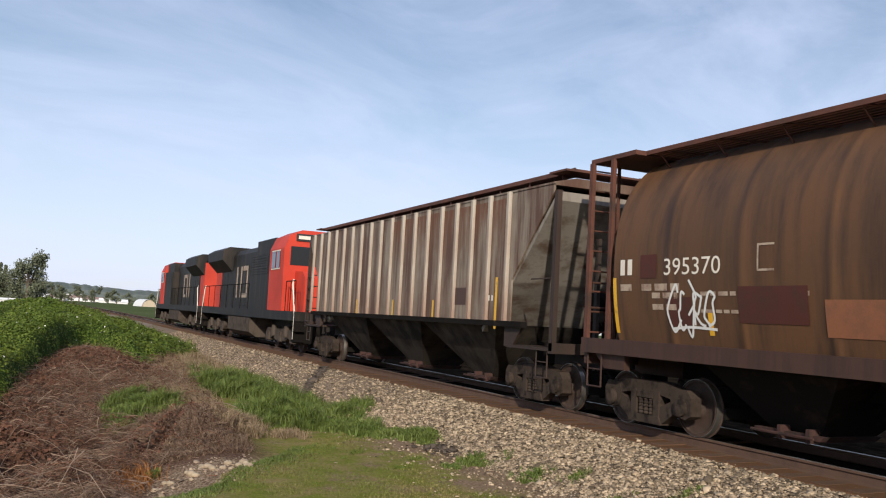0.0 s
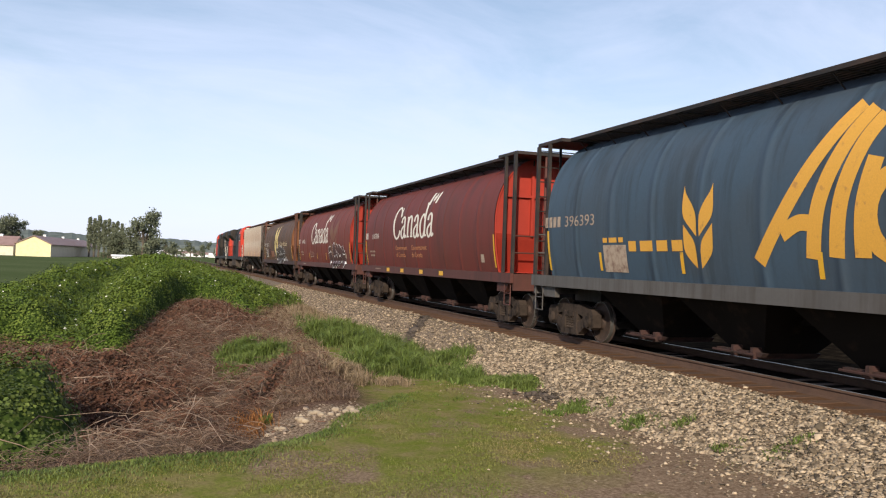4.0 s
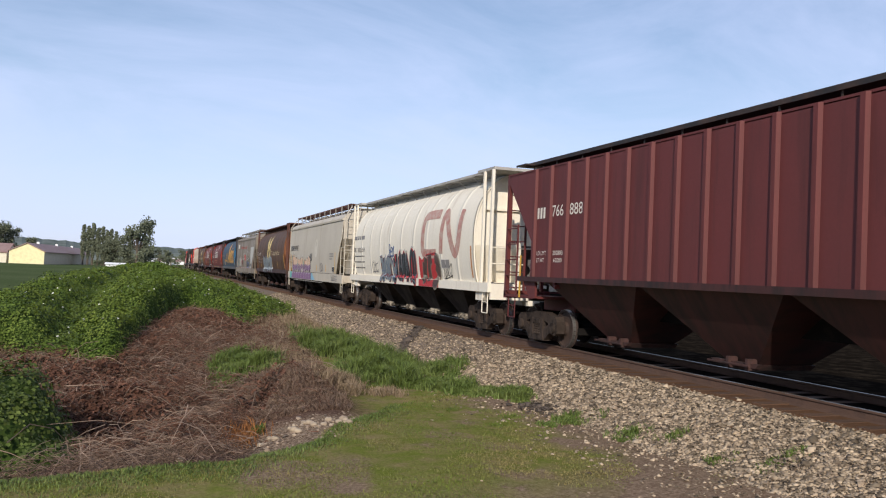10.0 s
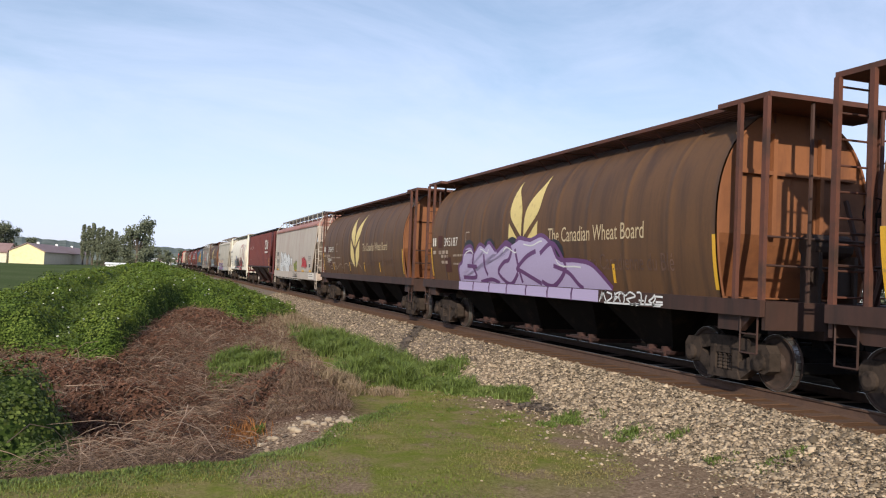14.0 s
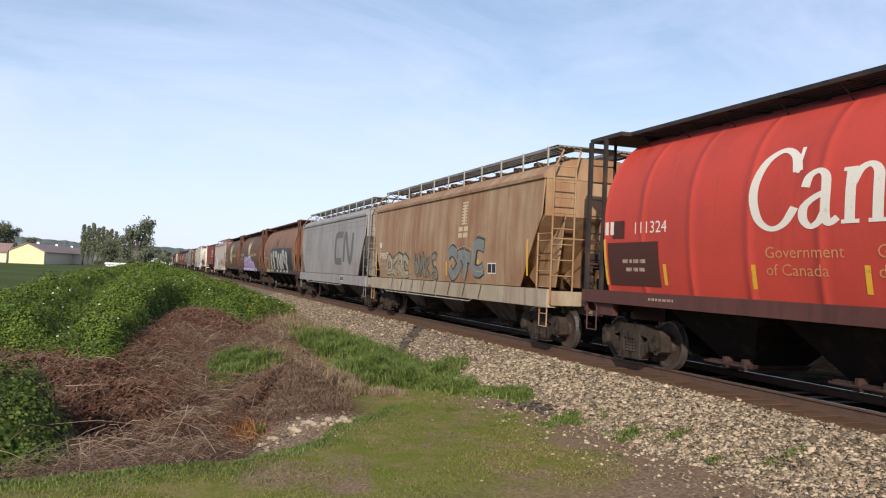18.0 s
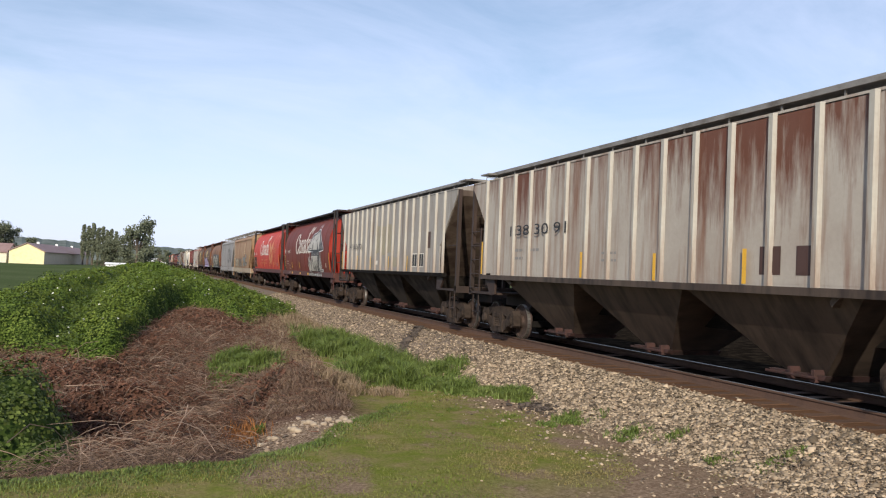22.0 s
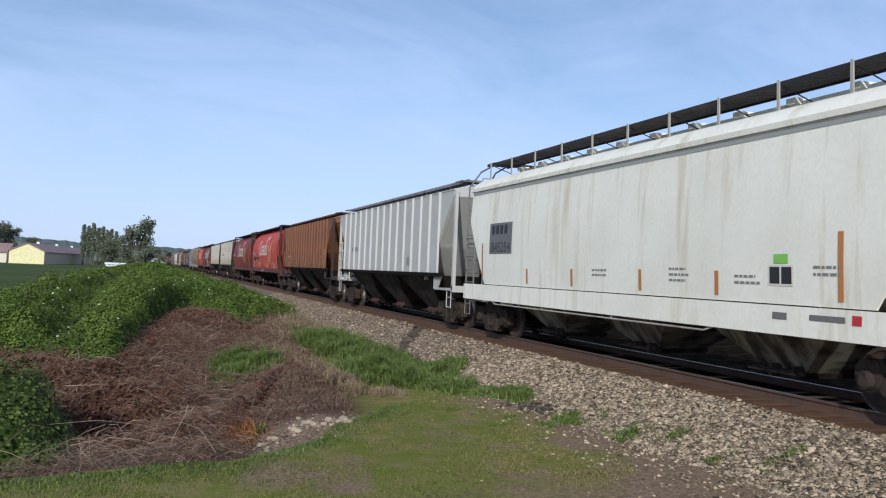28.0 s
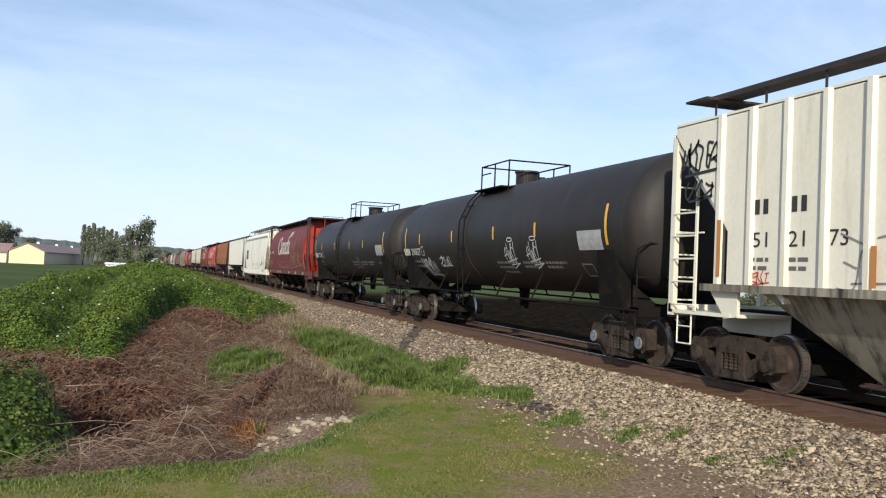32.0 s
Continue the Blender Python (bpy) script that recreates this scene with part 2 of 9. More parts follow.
M["patch_grey"] = node_material("grey_overpaint", (0.16, 0.155, 0.15), 0.6, bump=0)
M["patch_pale"] = node_material("pale_primer_patch", (0.50, 0.49, 0.45), 0.6, second=(0.42, 0.39, 0.34), second_scale=3.0, bump=0)
M["spray_white"] = node_material("white_spray_paint", (0.70, 0.70, 0.68), 0.5, bump=0)
M["spray_black"] = node_material("black_spray_paint", (0.022, 0.022, 0.025), 0.5, bump=0)
M["spray_lilac"] = node_material("lilac_spray_paint", (0.46, 0.38, 0.56), 0.5, bump=0)
M["spray_purple"] = node_material("purple_spray_paint", (0.14, 0.055, 0.16), 0.5, bump=0)
M["spray_teal"] = node_material("teal_spray_paint", (0.10, 0.42, 0.38), 0.5, bump=0)
M["spray_peach"] = node_material("peach_spray_paint", (0.72, 0.46, 0.27), 0.5, bump=0)
M["spray_green"] = node_material("lime_spray_paint", (0.38, 0.46, 0.06), 0.5, bump=0)
M["spray_red"] = node_material("red_spray_paint", (0.50, 0.035, 0.04), 0.5, bump=0)
M["spray_blue"] = node_material("blue_spray_paint", (0.085, 0.14, 0.28), 0.5, bump=0)
M["spray_silver"] = node_material("silver_blue_spray_paint", (0.24, 0.27, 0.28), 0.45, bump=0)
M["glass"] = node_material("dark_cab_glass", (0.03, 0.035, 0.04), 0.12, grain=0.02, bump=0, spec=0.6)
M["blue_cap"] = node_material("pale_blue_bearing_cap", (0.17, 0.20, 0.23), 0.6, second=(0.07, 0.06, 0.055), second_scale=9.0, bump=0)
M["rib_rusty"] = car_paint("heavily_rusted_grey_paint", (0.27, 0.225, 0.175), (0.105, 0.058, 0.040), low=0.40, high=0.58, fade=(0.16, 0.105, 0.075))
M["rib_post"] = car_paint("pale_grey_post_paint", (0.42, 0.40, 0.35), (0.22, 0.15, 0.11), low=0.52)
M["maroon_red"] = car_paint("maroon_red_paint", (0.175, 0.030, 0.026), (0.11, 0.028, 0.022), fade=(0.14, 0.034, 0.026))
M["patch_orange"] = node_material("faded_orange_overpaint", (0.25, 0.10, 0.05), 0.6, second=(0.18, 0.08, 0.045), second_scale=3.0, bump=0)
M["sheaf_faint"] = node_material("faint_sheaf_brown", (0.17, 0.075, 0.03), 0.6, second=(0.19, 0.05, 0.028), second_scale=3.0, bump=0)
M["wheat_soft"] = node_material("soft_wheat_orange", (0.58, 0.27, 0.11), 0.6, second=(0.52, 0.17, 0.07), second_scale=3.0, bump=0)
M["wheat_pale"] = node_material("pale_wheat_lettering", (0.58, 0.46, 0.28), 0.6, bump=0)
M["spray_brown"] = node_material("brown_spray_paint", (0.10, 0.055, 0.045), 0.5, bump=0)
M["spray_khaki"] = node_material("khaki_spray_paint", (0.40, 0.35, 0.23), 0.5, second=(0.30, 0.24, 0.15), second_scale=4.0, bump=0)
M["spray_silver_dull"] = node_material("dull_blue_grey_spray_paint", (0.17, 0.19, 0.185), 0.5, second=(0.24, 0.20, 0.13), second_scale=3.0, bump=0)
M["spray_lime"] = node_material("green_label", (0.25, 0.55, 0.10), 0.5, bump=0)
M["yellow_dull"] = node_material("dull_yellow_overpaint", (0.36, 0.29, 0.05), 0.6, bump=0)
M["primer_tan"] = node_material("tan_primer_patch", (0.33, 0.29, 0.20), 0.6, second=(0.27, 0.23, 0.17), second_scale=3.0, bump=0)
M["shadow_grey"] = node_material("grey_shoulder_shadow", (0.32, 0.32, 0.30), 0.6, bump=0)
M["plate_silver"] = node_material("silver_data_plate", (0.42, 0.42, 0.41), 0.5, second=(0.30, 0.30, 0.29), second_scale=5.0, bump=0)

M["ink_dim"] = node_material("worn_away_lettering", (0.15, 0.085, 0.058), 0.65, second=(0.08, 0.045, 0.032), second_scale=5.0, second_low=0.4, second_high=0.6, bump=0)


# ---- building helpers ----
class Shape:
    """Points and faces of one mesh."""

    def __init__(self):
        self.v, self.f = [], []

    def add(self, pts, faces):
        n = len(self.v)
        self.v += [tuple(p) for p in pts]
        self.f += [tuple(i + n for i in q) for q in faces]
        return self

    def box(self, x0, x1, y0, y1, z0, z1):
        x0, x1, y0, y1, z0, z1 = min(x0, x1), max(x0, x1), min(y0, y1), max(y0, y1), min(z0, z1), max(z0, z1)
        p = [(x, y, z) for z in (z0, z1) for x, y in ((x0, y0), (x1, y0), (x1, y1), (x0, y1))]
        return self.add(p, [(3, 2, 1, 0), (4, 5, 6, 7), (0, 1, 5, 4), (1, 2, 6, 5), (2, 3, 7, 6), (3, 0, 4, 7)])

    def slab(self, poly, x0, x1):
        """A plate of the outline poly, (y, z) points, from x0 to x1."""
        n = len(poly)
        p = [(x0, y, z) for y, z in poly] + [(x1, y, z) for y, z in poly]
        return self.add(p, [tuple(range(n))[::-1], tuple(range(n, 2 * n))] + [(i, (i + 1) % n, n + (i + 1) % n, n + i) for i in range(n)])

    def sweep(self, prof, ys, closed=True, caps=True):
        """The outline prof, (x, z) points, drawn along the stations ys; a station may be (y, scale)."""
        n = len(prof)
        p = [(x, y, z) for y in ys for x, z in prof]
        q = []
        for k in range(len(ys) - 1):
            for i in range(n if closed else n - 1):
                a, b = k * n + i, k * n + (i + 1) % n
                q.append((a, b, b + n, a + n))
        if caps:
            q += [tuple(range(n))[::-1], tuple(range((len(ys) - 1) * n, len(ys) * n))]
        return self.add(p, q)

    def rod(self, a, b, r, n=6):
        a, b = Vector(a), Vector(b)
        w = (b - a).normalized()
        u = w.orthogonal().normalized()
        s = w.cross(u)
        p = [c + (u * math.cos(k * 2 * math.pi / n) + s * math.sin(k * 2 * math.pi / n)) * r for c in (a, b) for k in range(n)]
        return self.add(p, [(k, (k + 1) % n, n + (k + 1) % n, n + k) for k in range(n)] + [tuple(range(n))[::-1], tuple(range(n, 2 * n))])

    def pipe(self, pts, r, n=6):
        for a, b in zip(pts, pts[1:]):
            self.rod(a, b, r, n)
        return self

    def turned(self, prof, n=24, axis="x", centre=(0, 0, 0), caps=True):
        """A turned piece: prof is (along, radius) points."""
        p = []
        for a, r in prof:
            for k in range(n):
                c, s = r * math.cos(k * 2 * math.pi / n), r * math.sin(k * 2 * math.pi / n)
                p.append({"x": (a, c, s), "y": (c, a, s), "z": (c, s, a)}[axis])
        p = [(x + centre[0], y + centre[1], z + centre[2]) for x, y, z in p]
        q = [(j * n + k, j * n + (k + 1) % n, (j + 1) * n + (k + 1) % n, (j + 1) * n + k) for j in range(len(prof) - 1) for k in range(n)]
        if caps:
            q += [tuple(range(n))[::-1], tuple(range((len(prof) - 1) * n, len(prof) * n))]
        return self.add(p, q)

    def mesh(self, name, smooth=False):
        me = bpy.data.meshes.new(name)
        me.from_pydata(self.v, [], self.f)
        me.update()
        bm = bmesh.new()
        bm.from_mesh(me)
        bmesh.ops.recalc_face_normals(bm, faces=bm.faces)
        bm.to_mesh(me)
        bm.free()
        if smooth:
            me.shade_smooth()
            me.set_sharp_from_angle(angle=radians(35))
        return me


STORE = {}


def part(name, made, material, parent=None, label="", smooth=False, at=None):
    """Links one mesh object under its thing. made: a Shape, a mesh, or a key and a function that draws the Shape once."""
    if isinstance(made, tuple):
        key, draw = made[0], made[1]
        if key not in STORE:
            STORE[key] = draw().mesh(name, smooth)
        me = STORE[key]
    elif isinstance(made, Shape):
        me = made.mesh(name, smooth)
    else:
        me = made
    if not me.materials:
        me.materials.append(material)
    ob = new(name, me)
    ob.material_slots[0].link = "OBJECT"
    ob.material_slots[0].material = material
    ob.parent = parent
    if at is not None:
        ob.matrix_basis = at
    if label:
        ob["label"] = label
    return ob


def thing(name, label, category, group="", kind="", at=None):
    ob = new(name)
    ob.empty_display_size = 0.2
    if at is not None:
        ob.matrix_basis = at
    return tagged(ob, label, category, group, kind)


# ---- paint laid on a car's side: flat outlines (d, z), d metres behind the front coupler, bent to the side ----
def laid(loops, side, lift=0.008, step=0.16, tris=None):
    """loops: outlines of (d, z); side: a function from z to half width. Returns a mesh."""
    bm = bmesh.new()
    for loop in loops:
        vs = [bm.verts.new((0, -d, z)) for d, z in loop]
        bm.faces.new(vs)
    bmesh.ops.triangulate(bm, faces=bm.faces[:])
    if tris:
        for tv, tf in tris:
            vs = [bm.verts.new((0, -d, z)) for d, z in tv]
            for q in tf:
                try:
                    bm.faces.new([vs[i] for i in q])
                except ValueError:
                    pass
    zs = [v.co.z for v in bm.verts]
    z = math.ceil(min(zs) / step) * step
    while z < max(zs):
        bmesh.ops.bisect_plane(bm, geom=bm.verts[:] + bm.edges[:] + bm.faces[:], plane_co=(0, 0, z), plane_no=(0, 0, 1), dist=1e-5)
        z += step
    bmesh.ops.remove_doubles(bm, verts=bm.verts[:], dist=2e-4)
    for v in bm.verts:
        v.co.x = -(side(v.co.z) + lift)
    bmesh.ops.recalc_face_normals(bm, faces=bm.faces[:])
    for q in bm.faces:
        if q.normal.x > 0:
            q.normal_flip()
    me = bpy.data.meshes.new("paint")
    bm.to_mesh(me)
    bm.free()
    return me


def words(text, d0, z0, width, height, slant=0.0, rise=0.0):
    """The triangles of a line of text whose box starts at (d0, z0) and is that wide and high."""
    cu = bpy.data.curves.new("text", "FONT")
    cu.body, cu.resolution_u = text, 3
    ob = bpy.data.objects.new("text", cu)
    scene.collection.objects.link(ob)
    me = bpy.data.meshes.new_from_object(ob.evaluated_get(bpy.context.evaluated_depsgraph_get()))
    bpy.data.objects.remove(ob)
    bpy.data.curves.remove(cu)
    xs, ys = [v.co.x for v in me.vertices], [v.co.y for v in me.vertices]
    x0, sx, y0, sy = min(xs), width / (max(xs) - min(xs)), min(ys), height / (max(ys) - min(ys))
    pts = []
    for v in me.vertices:
        u, w = (v.co.x - x0) * sx, (v.co.y - y0) * sy
        pts.append((d0 + u + slant * w, z0 + w + rise * u))
    tri = [tuple(q.vertices) for q in me.polygons]
    bpy.data.meshes.remove(me)
    return pts, tri


def bar(d0, d1, z0, z1):
    return [(d0, z0), (d1, z0), (d1, z1), (d0, z1)]


def stroke(pts, w):
    """A brush line of width w through (d, z) points, as outlines."""
    out = []
    for (a, b), (c, e) in zip(pts, pts[1:]):
        l = math.hypot(c - a, e - b) or 1
        nx, nz = -(e - b) / l * w / 2, (c - a) / l * w / 2
        tx, tz = (c - a) / l * w * 0.3, (e - b) / l * w * 0.3
        out.append([(a + nx - tx, b + nz - tz), (a - nx - tx, b - nz - tz), (c - nx + tx, e - nz + tz), (c + nx + tx, e + nz + tz)])
    return out


def smooth_line(pts, n=6):
    """A rounded line through the points."""
    q = [pts[0]] + list(pts) + [pts[-1]]
    out = []
    for i in range(1, len(q) - 2):
        p0, p1, p2, p3 = q[i - 1:i + 3]
        for k in range(n):
            t = k / n
            out.append(tuple(0.5 * (2 * p1[j] + (p2[j] - p0[j]) * t + (2 * p0[j] - 5 * p1[j] + 4 * p2[j] - p3[j]) * t * t + (3 * p1[j] - p0[j] - 3 * p2[j] + p3[j]) * t ** 3) for j in (0, 1)))
    return out + [pts[-1]]


def pen(pts, wide, thin):
    """A ribbon as a broad pen draws it: wide where the line stands upright, thin where it lies."""
    left, right = [], []
    for i, (a, b) in enumerate(pts):
        (c, e), (g, h) = pts[max(0, i - 1)], pts[min(len(pts) - 1, i + 1)]
        l = math.hypot(g - c, h - e) or 1
        nx, nz = -(h - e) / l, (g - c) / l
        left.append((a + nx * wide / 2, b + nz * thin / 2))
        right.append((a - nx * wide / 2, b - nz * thin / 2))
    m = len(pts)
    return left + right, [(i, i + 1, m + i + 1, m + i) for i in range(m - 1)]


def leaf(base, tip, width, bend=0.0, n=8):
    """A blade shape from base to tip."""
    (a, b), (c, e) = base, tip
    left, right = [], []
    for i in range(n + 1):
        t = i / n
        w = width / 2 * math.sin(math.pi * t ** 0.75) ** 0.9 if 0 < t < 1 else 0.0
        l = math.hypot(c - a, e - b)
        nx, nz = -(e - b) / l, (c - a) / l
        o = bend * math.sin(math.pi * t)
        x, z = a + (c - a) * t + nx * o, b + (e - b) * t + nz * o
        left.append((x + nx * w, z + nz * w))
        right.append((x - nx * w, z - nz * w))
    return left + right[-2:0:-1]


def grow(loops, k):
    """The outlines enlarged about their middles by k metres."""
    out = []
    for q in loops:
        cd, cz = sum(p[0] for p in q) / len(q), sum(p[1] for p in q) / len(q)
        o = []
        for d, z in q:
            l = math.hypot(d - cd, z - cz) or 1
            o.append((d + (d - cd) / l * k, z + (z - cz) / l * k))
        out.append(o)
    return out


# skeletons of the sprayed forms, in a box one unit wide and high: each is a list of lines
FORMS = [[[(0.92, 0.80), (0.55, 1.0), (0.12, 0.80), (0.30, 0.56), (0.74, 0.44), (0.90, 0.20), (0.50, 0.0), (0.06, 0.14)]],
         [[(0.50, 1.0), (0.14, 0.82), (0.06, 0.45), (0.25, 0.06), (0.58, 0.0), (0.90, 0.30), (0.92, 0.70), (0.50, 1.0)]],
         [[(0.12, 0.0), (0.10, 0.55), (0.18, 1.0), (0.45, 0.55), (0.78, 0.0), (0.90, 0.45), (0.94, 1.05)]],
         [[(0.92, 0.98), (0.30, 0.94), (0.12, 0.50), (0.22, 0.06), (0.95, 0.02)], [(0.15, 0.50), (0.78, 0.54)]],
         [[(0.14, 0.0), (0.18, 0.60), (0.20, 1.0), (0.70, 0.98), (0.88, 0.72), (0.62, 0.50), (0.24, 0.46)], [(0.46, 0.48), (0.72, 0.26), (1.02, 0.0)]],
         [[(0.04, 0.0), (0.28, 0.60), (0.50, 1.02), (0.72, 0.60), (0.97, 0.0)], [(0.24, 0.36), (0.80, 0.36)]],
         [[(0.04, 1.0), (0.14, 0.45), (0.26, 0.03), (0.42, 0.42), (0.52, 0.62), (0.66, 0.30), (0.78, 0.03), (0.90, 0.50), (1.0, 1.02)]],
         [[(0.92, 0.86), (0.55, 1.0), (0.14, 0.70), (0.10, 0.32), (0.44, 0.0), (0.94, 0.16)]],
         [[(0.02, 0.96), (0.50, 0.90), (1.0, 1.0)], [(0.50, 0.92), (0.46, 0.45), (0.56, 0.0)]],
         [[(0.14, 0.0), (0.16, 1.0)], [(0.92, 1.0), (0.52, 0.66), (0.20, 0.46), (0.60, 0.30), (1.0, 0.0)]]]


def bent(lines, r):
    """A skeleton turned over at random and bent out of shape."""
    a, b, c = r.choice((True, False)), r.random() < 0.5, r.uniform(-0.25, 0.25)
    out = []
    for line in lines:
        q = []
        for u, v in line:
            u, v = u + r.uniform(-0.20, 0.20) + c * math.sin(3.1 * v), v + r.uniform(-0.15, 0.15)
            q.append((min(1.1, max(-0.1, 1 - u if a else u)), min(1.06, max(-0.03, 1 - v if b else v))))
        out.append(q)
    return out


def forms(d0, z0, w, h, n, seed, thick, overlap=1.15, ripple=0.05):
    """A row of n sprayed forms as ribbons of one width, leaning and jostling; they spell nothing."""
    r = random.Random(seed)
    out, cell, last = [], w / n, -1
    for k in range(n):
        j = r.choice([i for i in range(len(FORMS)) if i != last])
        last = j
        lean, lift, tall = r.uniform(-0.10, 0.16), r.uniform(-ripple, ripple) * h, r.uniform(0.88, 1.10)
        a, b = cell * overlap - thick, h * tall - thick
        for line in bent(FORMS[j], r):
            pts = [(d0 + cell * k + thick / 2 + u * a + lean * v * h, z0 + thick / 2 + lift + v * b) for u, v in line]
            out.append(pen(smooth_line(pts, 5), thick, thick))
    return out


def scribble(d0, z0, w, h, n, seed, thick, slope=0.0):
    """Quick handwriting in thin lines with flying ends, which cannot be read."""
    r = random.Random(seed)
    out, cell = [], w / n
    for k in range(n):
        lean, tall, grow_ = r.uniform(0.0, 0.4), r.uniform(0.6, 1.1), r.uniform(1.0, 1.35)
        for line in bent(r.choice(FORMS), r):
            pts = [(d0 + cell * (k + u * grow_) + lean * v * h * 0.4, z0 + slope * k * cell + h * (0.5 + (v - 0.5) * tall) + r.uniform(-0.04, 0.04) * h) for u, v in line]
            out.append(pen(smooth_line(pts, 5), thick, thick))
    a = z0 + r.uniform(-0.05, 0.1) * h
    out.append(pen(smooth_line([(d0 + 0.1 * w, a), (d0 + 0.5 * w, a + 0.05 * h), (d0 + w * 1.05, a + r.uniform(0, 0.25) * h)], 5), thick, thick))
    return out


HAND = {
    "S": [[(0.8, 0.9), (0.4, 1.0), (0.1, 0.75), (0.7, 0.35), (0.5, 0.02), (0.05, 0.1)]],
    "e": [[(0.1, 0.35), (0.7, 0.42), (0.45, 0.68), (0.1, 0.35), (0.35, 0.02), (0.85, 0.12)]],
    "a": [[(0.7, 0.55), (0.3, 0.62), (0.1, 0.25), (0.35, 0.02), (0.65, 0.3), (0.7, 0.6), (0.7, 0.05), (0.9, 0.05)]],
    "g": [[(0.7, 0.55), (0.3, 0.62), (0.1, 0.25), (0.4, 0.05), (0.7, 0.55), (0.65, -0.35), (0.1, -0.35)]],
    "u": [[(0.1, 0.62), (0.15, 0.08), (0.5, 0.05), (0.75, 0.62), (0.8, 0.02)]],
    "L": [[(0.25, 1.0), (0.15, 0.1), (0.3, 0.02), (0.95, 0.12)]],
}


def handwritten(word, d0, z0, w, h, thick):
    """A word written by hand in thin rounded lines."""
    cell = w / len(word)
    return [pen(smooth_line([(d0 + cell * (k + u * 0.92), z0 + v * h + 0.04 * h * k) for u, v in line], 5), thick, thick) for k, ch in enumerate(word) for line in HAND[ch]]


# ---- running gear ----
def wheelset_shape():
    s = Shape()
    for k in (-1, 1):
        prof = [(0.60, 0.10), (0.655, 0.12), (0.665, 0.33), (0.655, 0.40), (0.66, 0.455), (0.685, 0.480), (0.70, 0.482), (0.715, 0.462), (0.80, 0.455),
                (0.805, 0.41), (0.775, 0.39), (0.745, 0.30), (0.765, 0.17), (0.82, 0.13), (0.83, 0.0001)]
        s.turned([(k * a, r) for a, r in prof], 28)
    s.turned([(-0.83, 0.085), (0.83, 0.085)], 10)
    for k in (-1, 1):
        s.turned([(k * 0.83, 0.075), (k * 1.02, 0.075)], 10)
    return s


def tread_shape(k):
    """The bright running face of one wheel."""
    return Shape().turned([(k * 0.722, 0.450), (k * 0.722, 0.4635), (k * 0.797, 0.4575), (k * 0.8085, 0.456), (k * 0.8085, 0.450)], 28, caps=False)


def sideframe_shape(side):
    x0, x1 = side * 0.90, side * 1.12
    s = Shape()
    w = 0.89
    s.slab([(-w - 0.21, 0.62), (-w - 0.20, 0.34), (-w - 0.10, 0.28), (-w + 0.17, 0.32), (-w + 0.26, 0.56), (-w + 0.18, 0.74), (-w - 0.12, 0.74)], x0, x1)
    s.slab([(w + 0.21, 0.62), (w + 0.20, 0.34), (w + 0.10, 0.28), (w - 0.17, 0.32), (w - 0.26, 0.56), (w - 0.18, 0.74), (w + 0.12, 0.74)], x0, x1)
    s.slab([(-w + 0.02, 0.72), (-w + 0.12, 0.54), (-0.40, 0.60), (0.40, 0.60), (w - 0.12, 0.54), (w - 0.02, 0.72), (0.45, 0.82), (-0.45, 0.82)], x0 + side * 0.01, x1 - side * 0.01)
    for k in (-1, 1):
        s.slab([(k * (w - 0.10), 0.60), (k * (w - 0.18), 0.34), (k * 0.40, 0.13), (k * 0.20, 0.13), (k * 0.22, 0.34)], x0 + side * 0.01, x1 - side * 0.015)
        s.slab([(k * 0.22, 0.66), (k * 0.36, 0.66), (k * 0.36, 0.24), (k * 0.22, 0.24)], x0, x1 + side * 0.01)
    s.slab([(-0.42, 0.12), (0.42, 0.12), (0.36, 0.25), (-0.36, 0.25)], x0 - side * 0.03, x1 + side * 0.02)
    s.slab([(-0.20, 0.53), (0.20, 0.53), (0.20, 0.63), (-0.20, 0.63)], x0 - side * 0.02, x1 + side * 0.015)
    for k in (-1, 1):
        s.turned([(side * 1.08, 0.14), (side * 1.17, 0.135), (side * 1.19, 0.08)], 14, centre=(0, k * w, 0.457))
    return s


def spring_shape():
    """One coil spring, its turns close together."""
    prof = []
    for j in range(5):
        z = 0.255 + j * 0.057
        prof += [(z, 0.044), (z + 0.014, 0.060), (z + 0.034, 0.060)]
    return Shape().turned(prof, 8, "z")


def bolster_shape():
    s = Shape()
    s.slab([(-0.18, 0.40), (0.18, 0.40), (0.2, 0.72), (-0.2, 0.72)], -0.92, 0.92)
    s.turned([(0.70, 0.30), (0.80, 0.30)], 16, "z")
    for k in (-1, 1):
        s.box(-0.75, 0.75, k * 0.42, k * 0.50, 0.33, 0.42)
        for x in (-0.75, 0.75):
            s.box(x - 0.06, x + 0.06, k * 0.40, k * 0.46, 0.28, 0.60)
    return s


WHEELS = []        # (wheelset, its own place in the truck, car's number, metres behind the coupler)


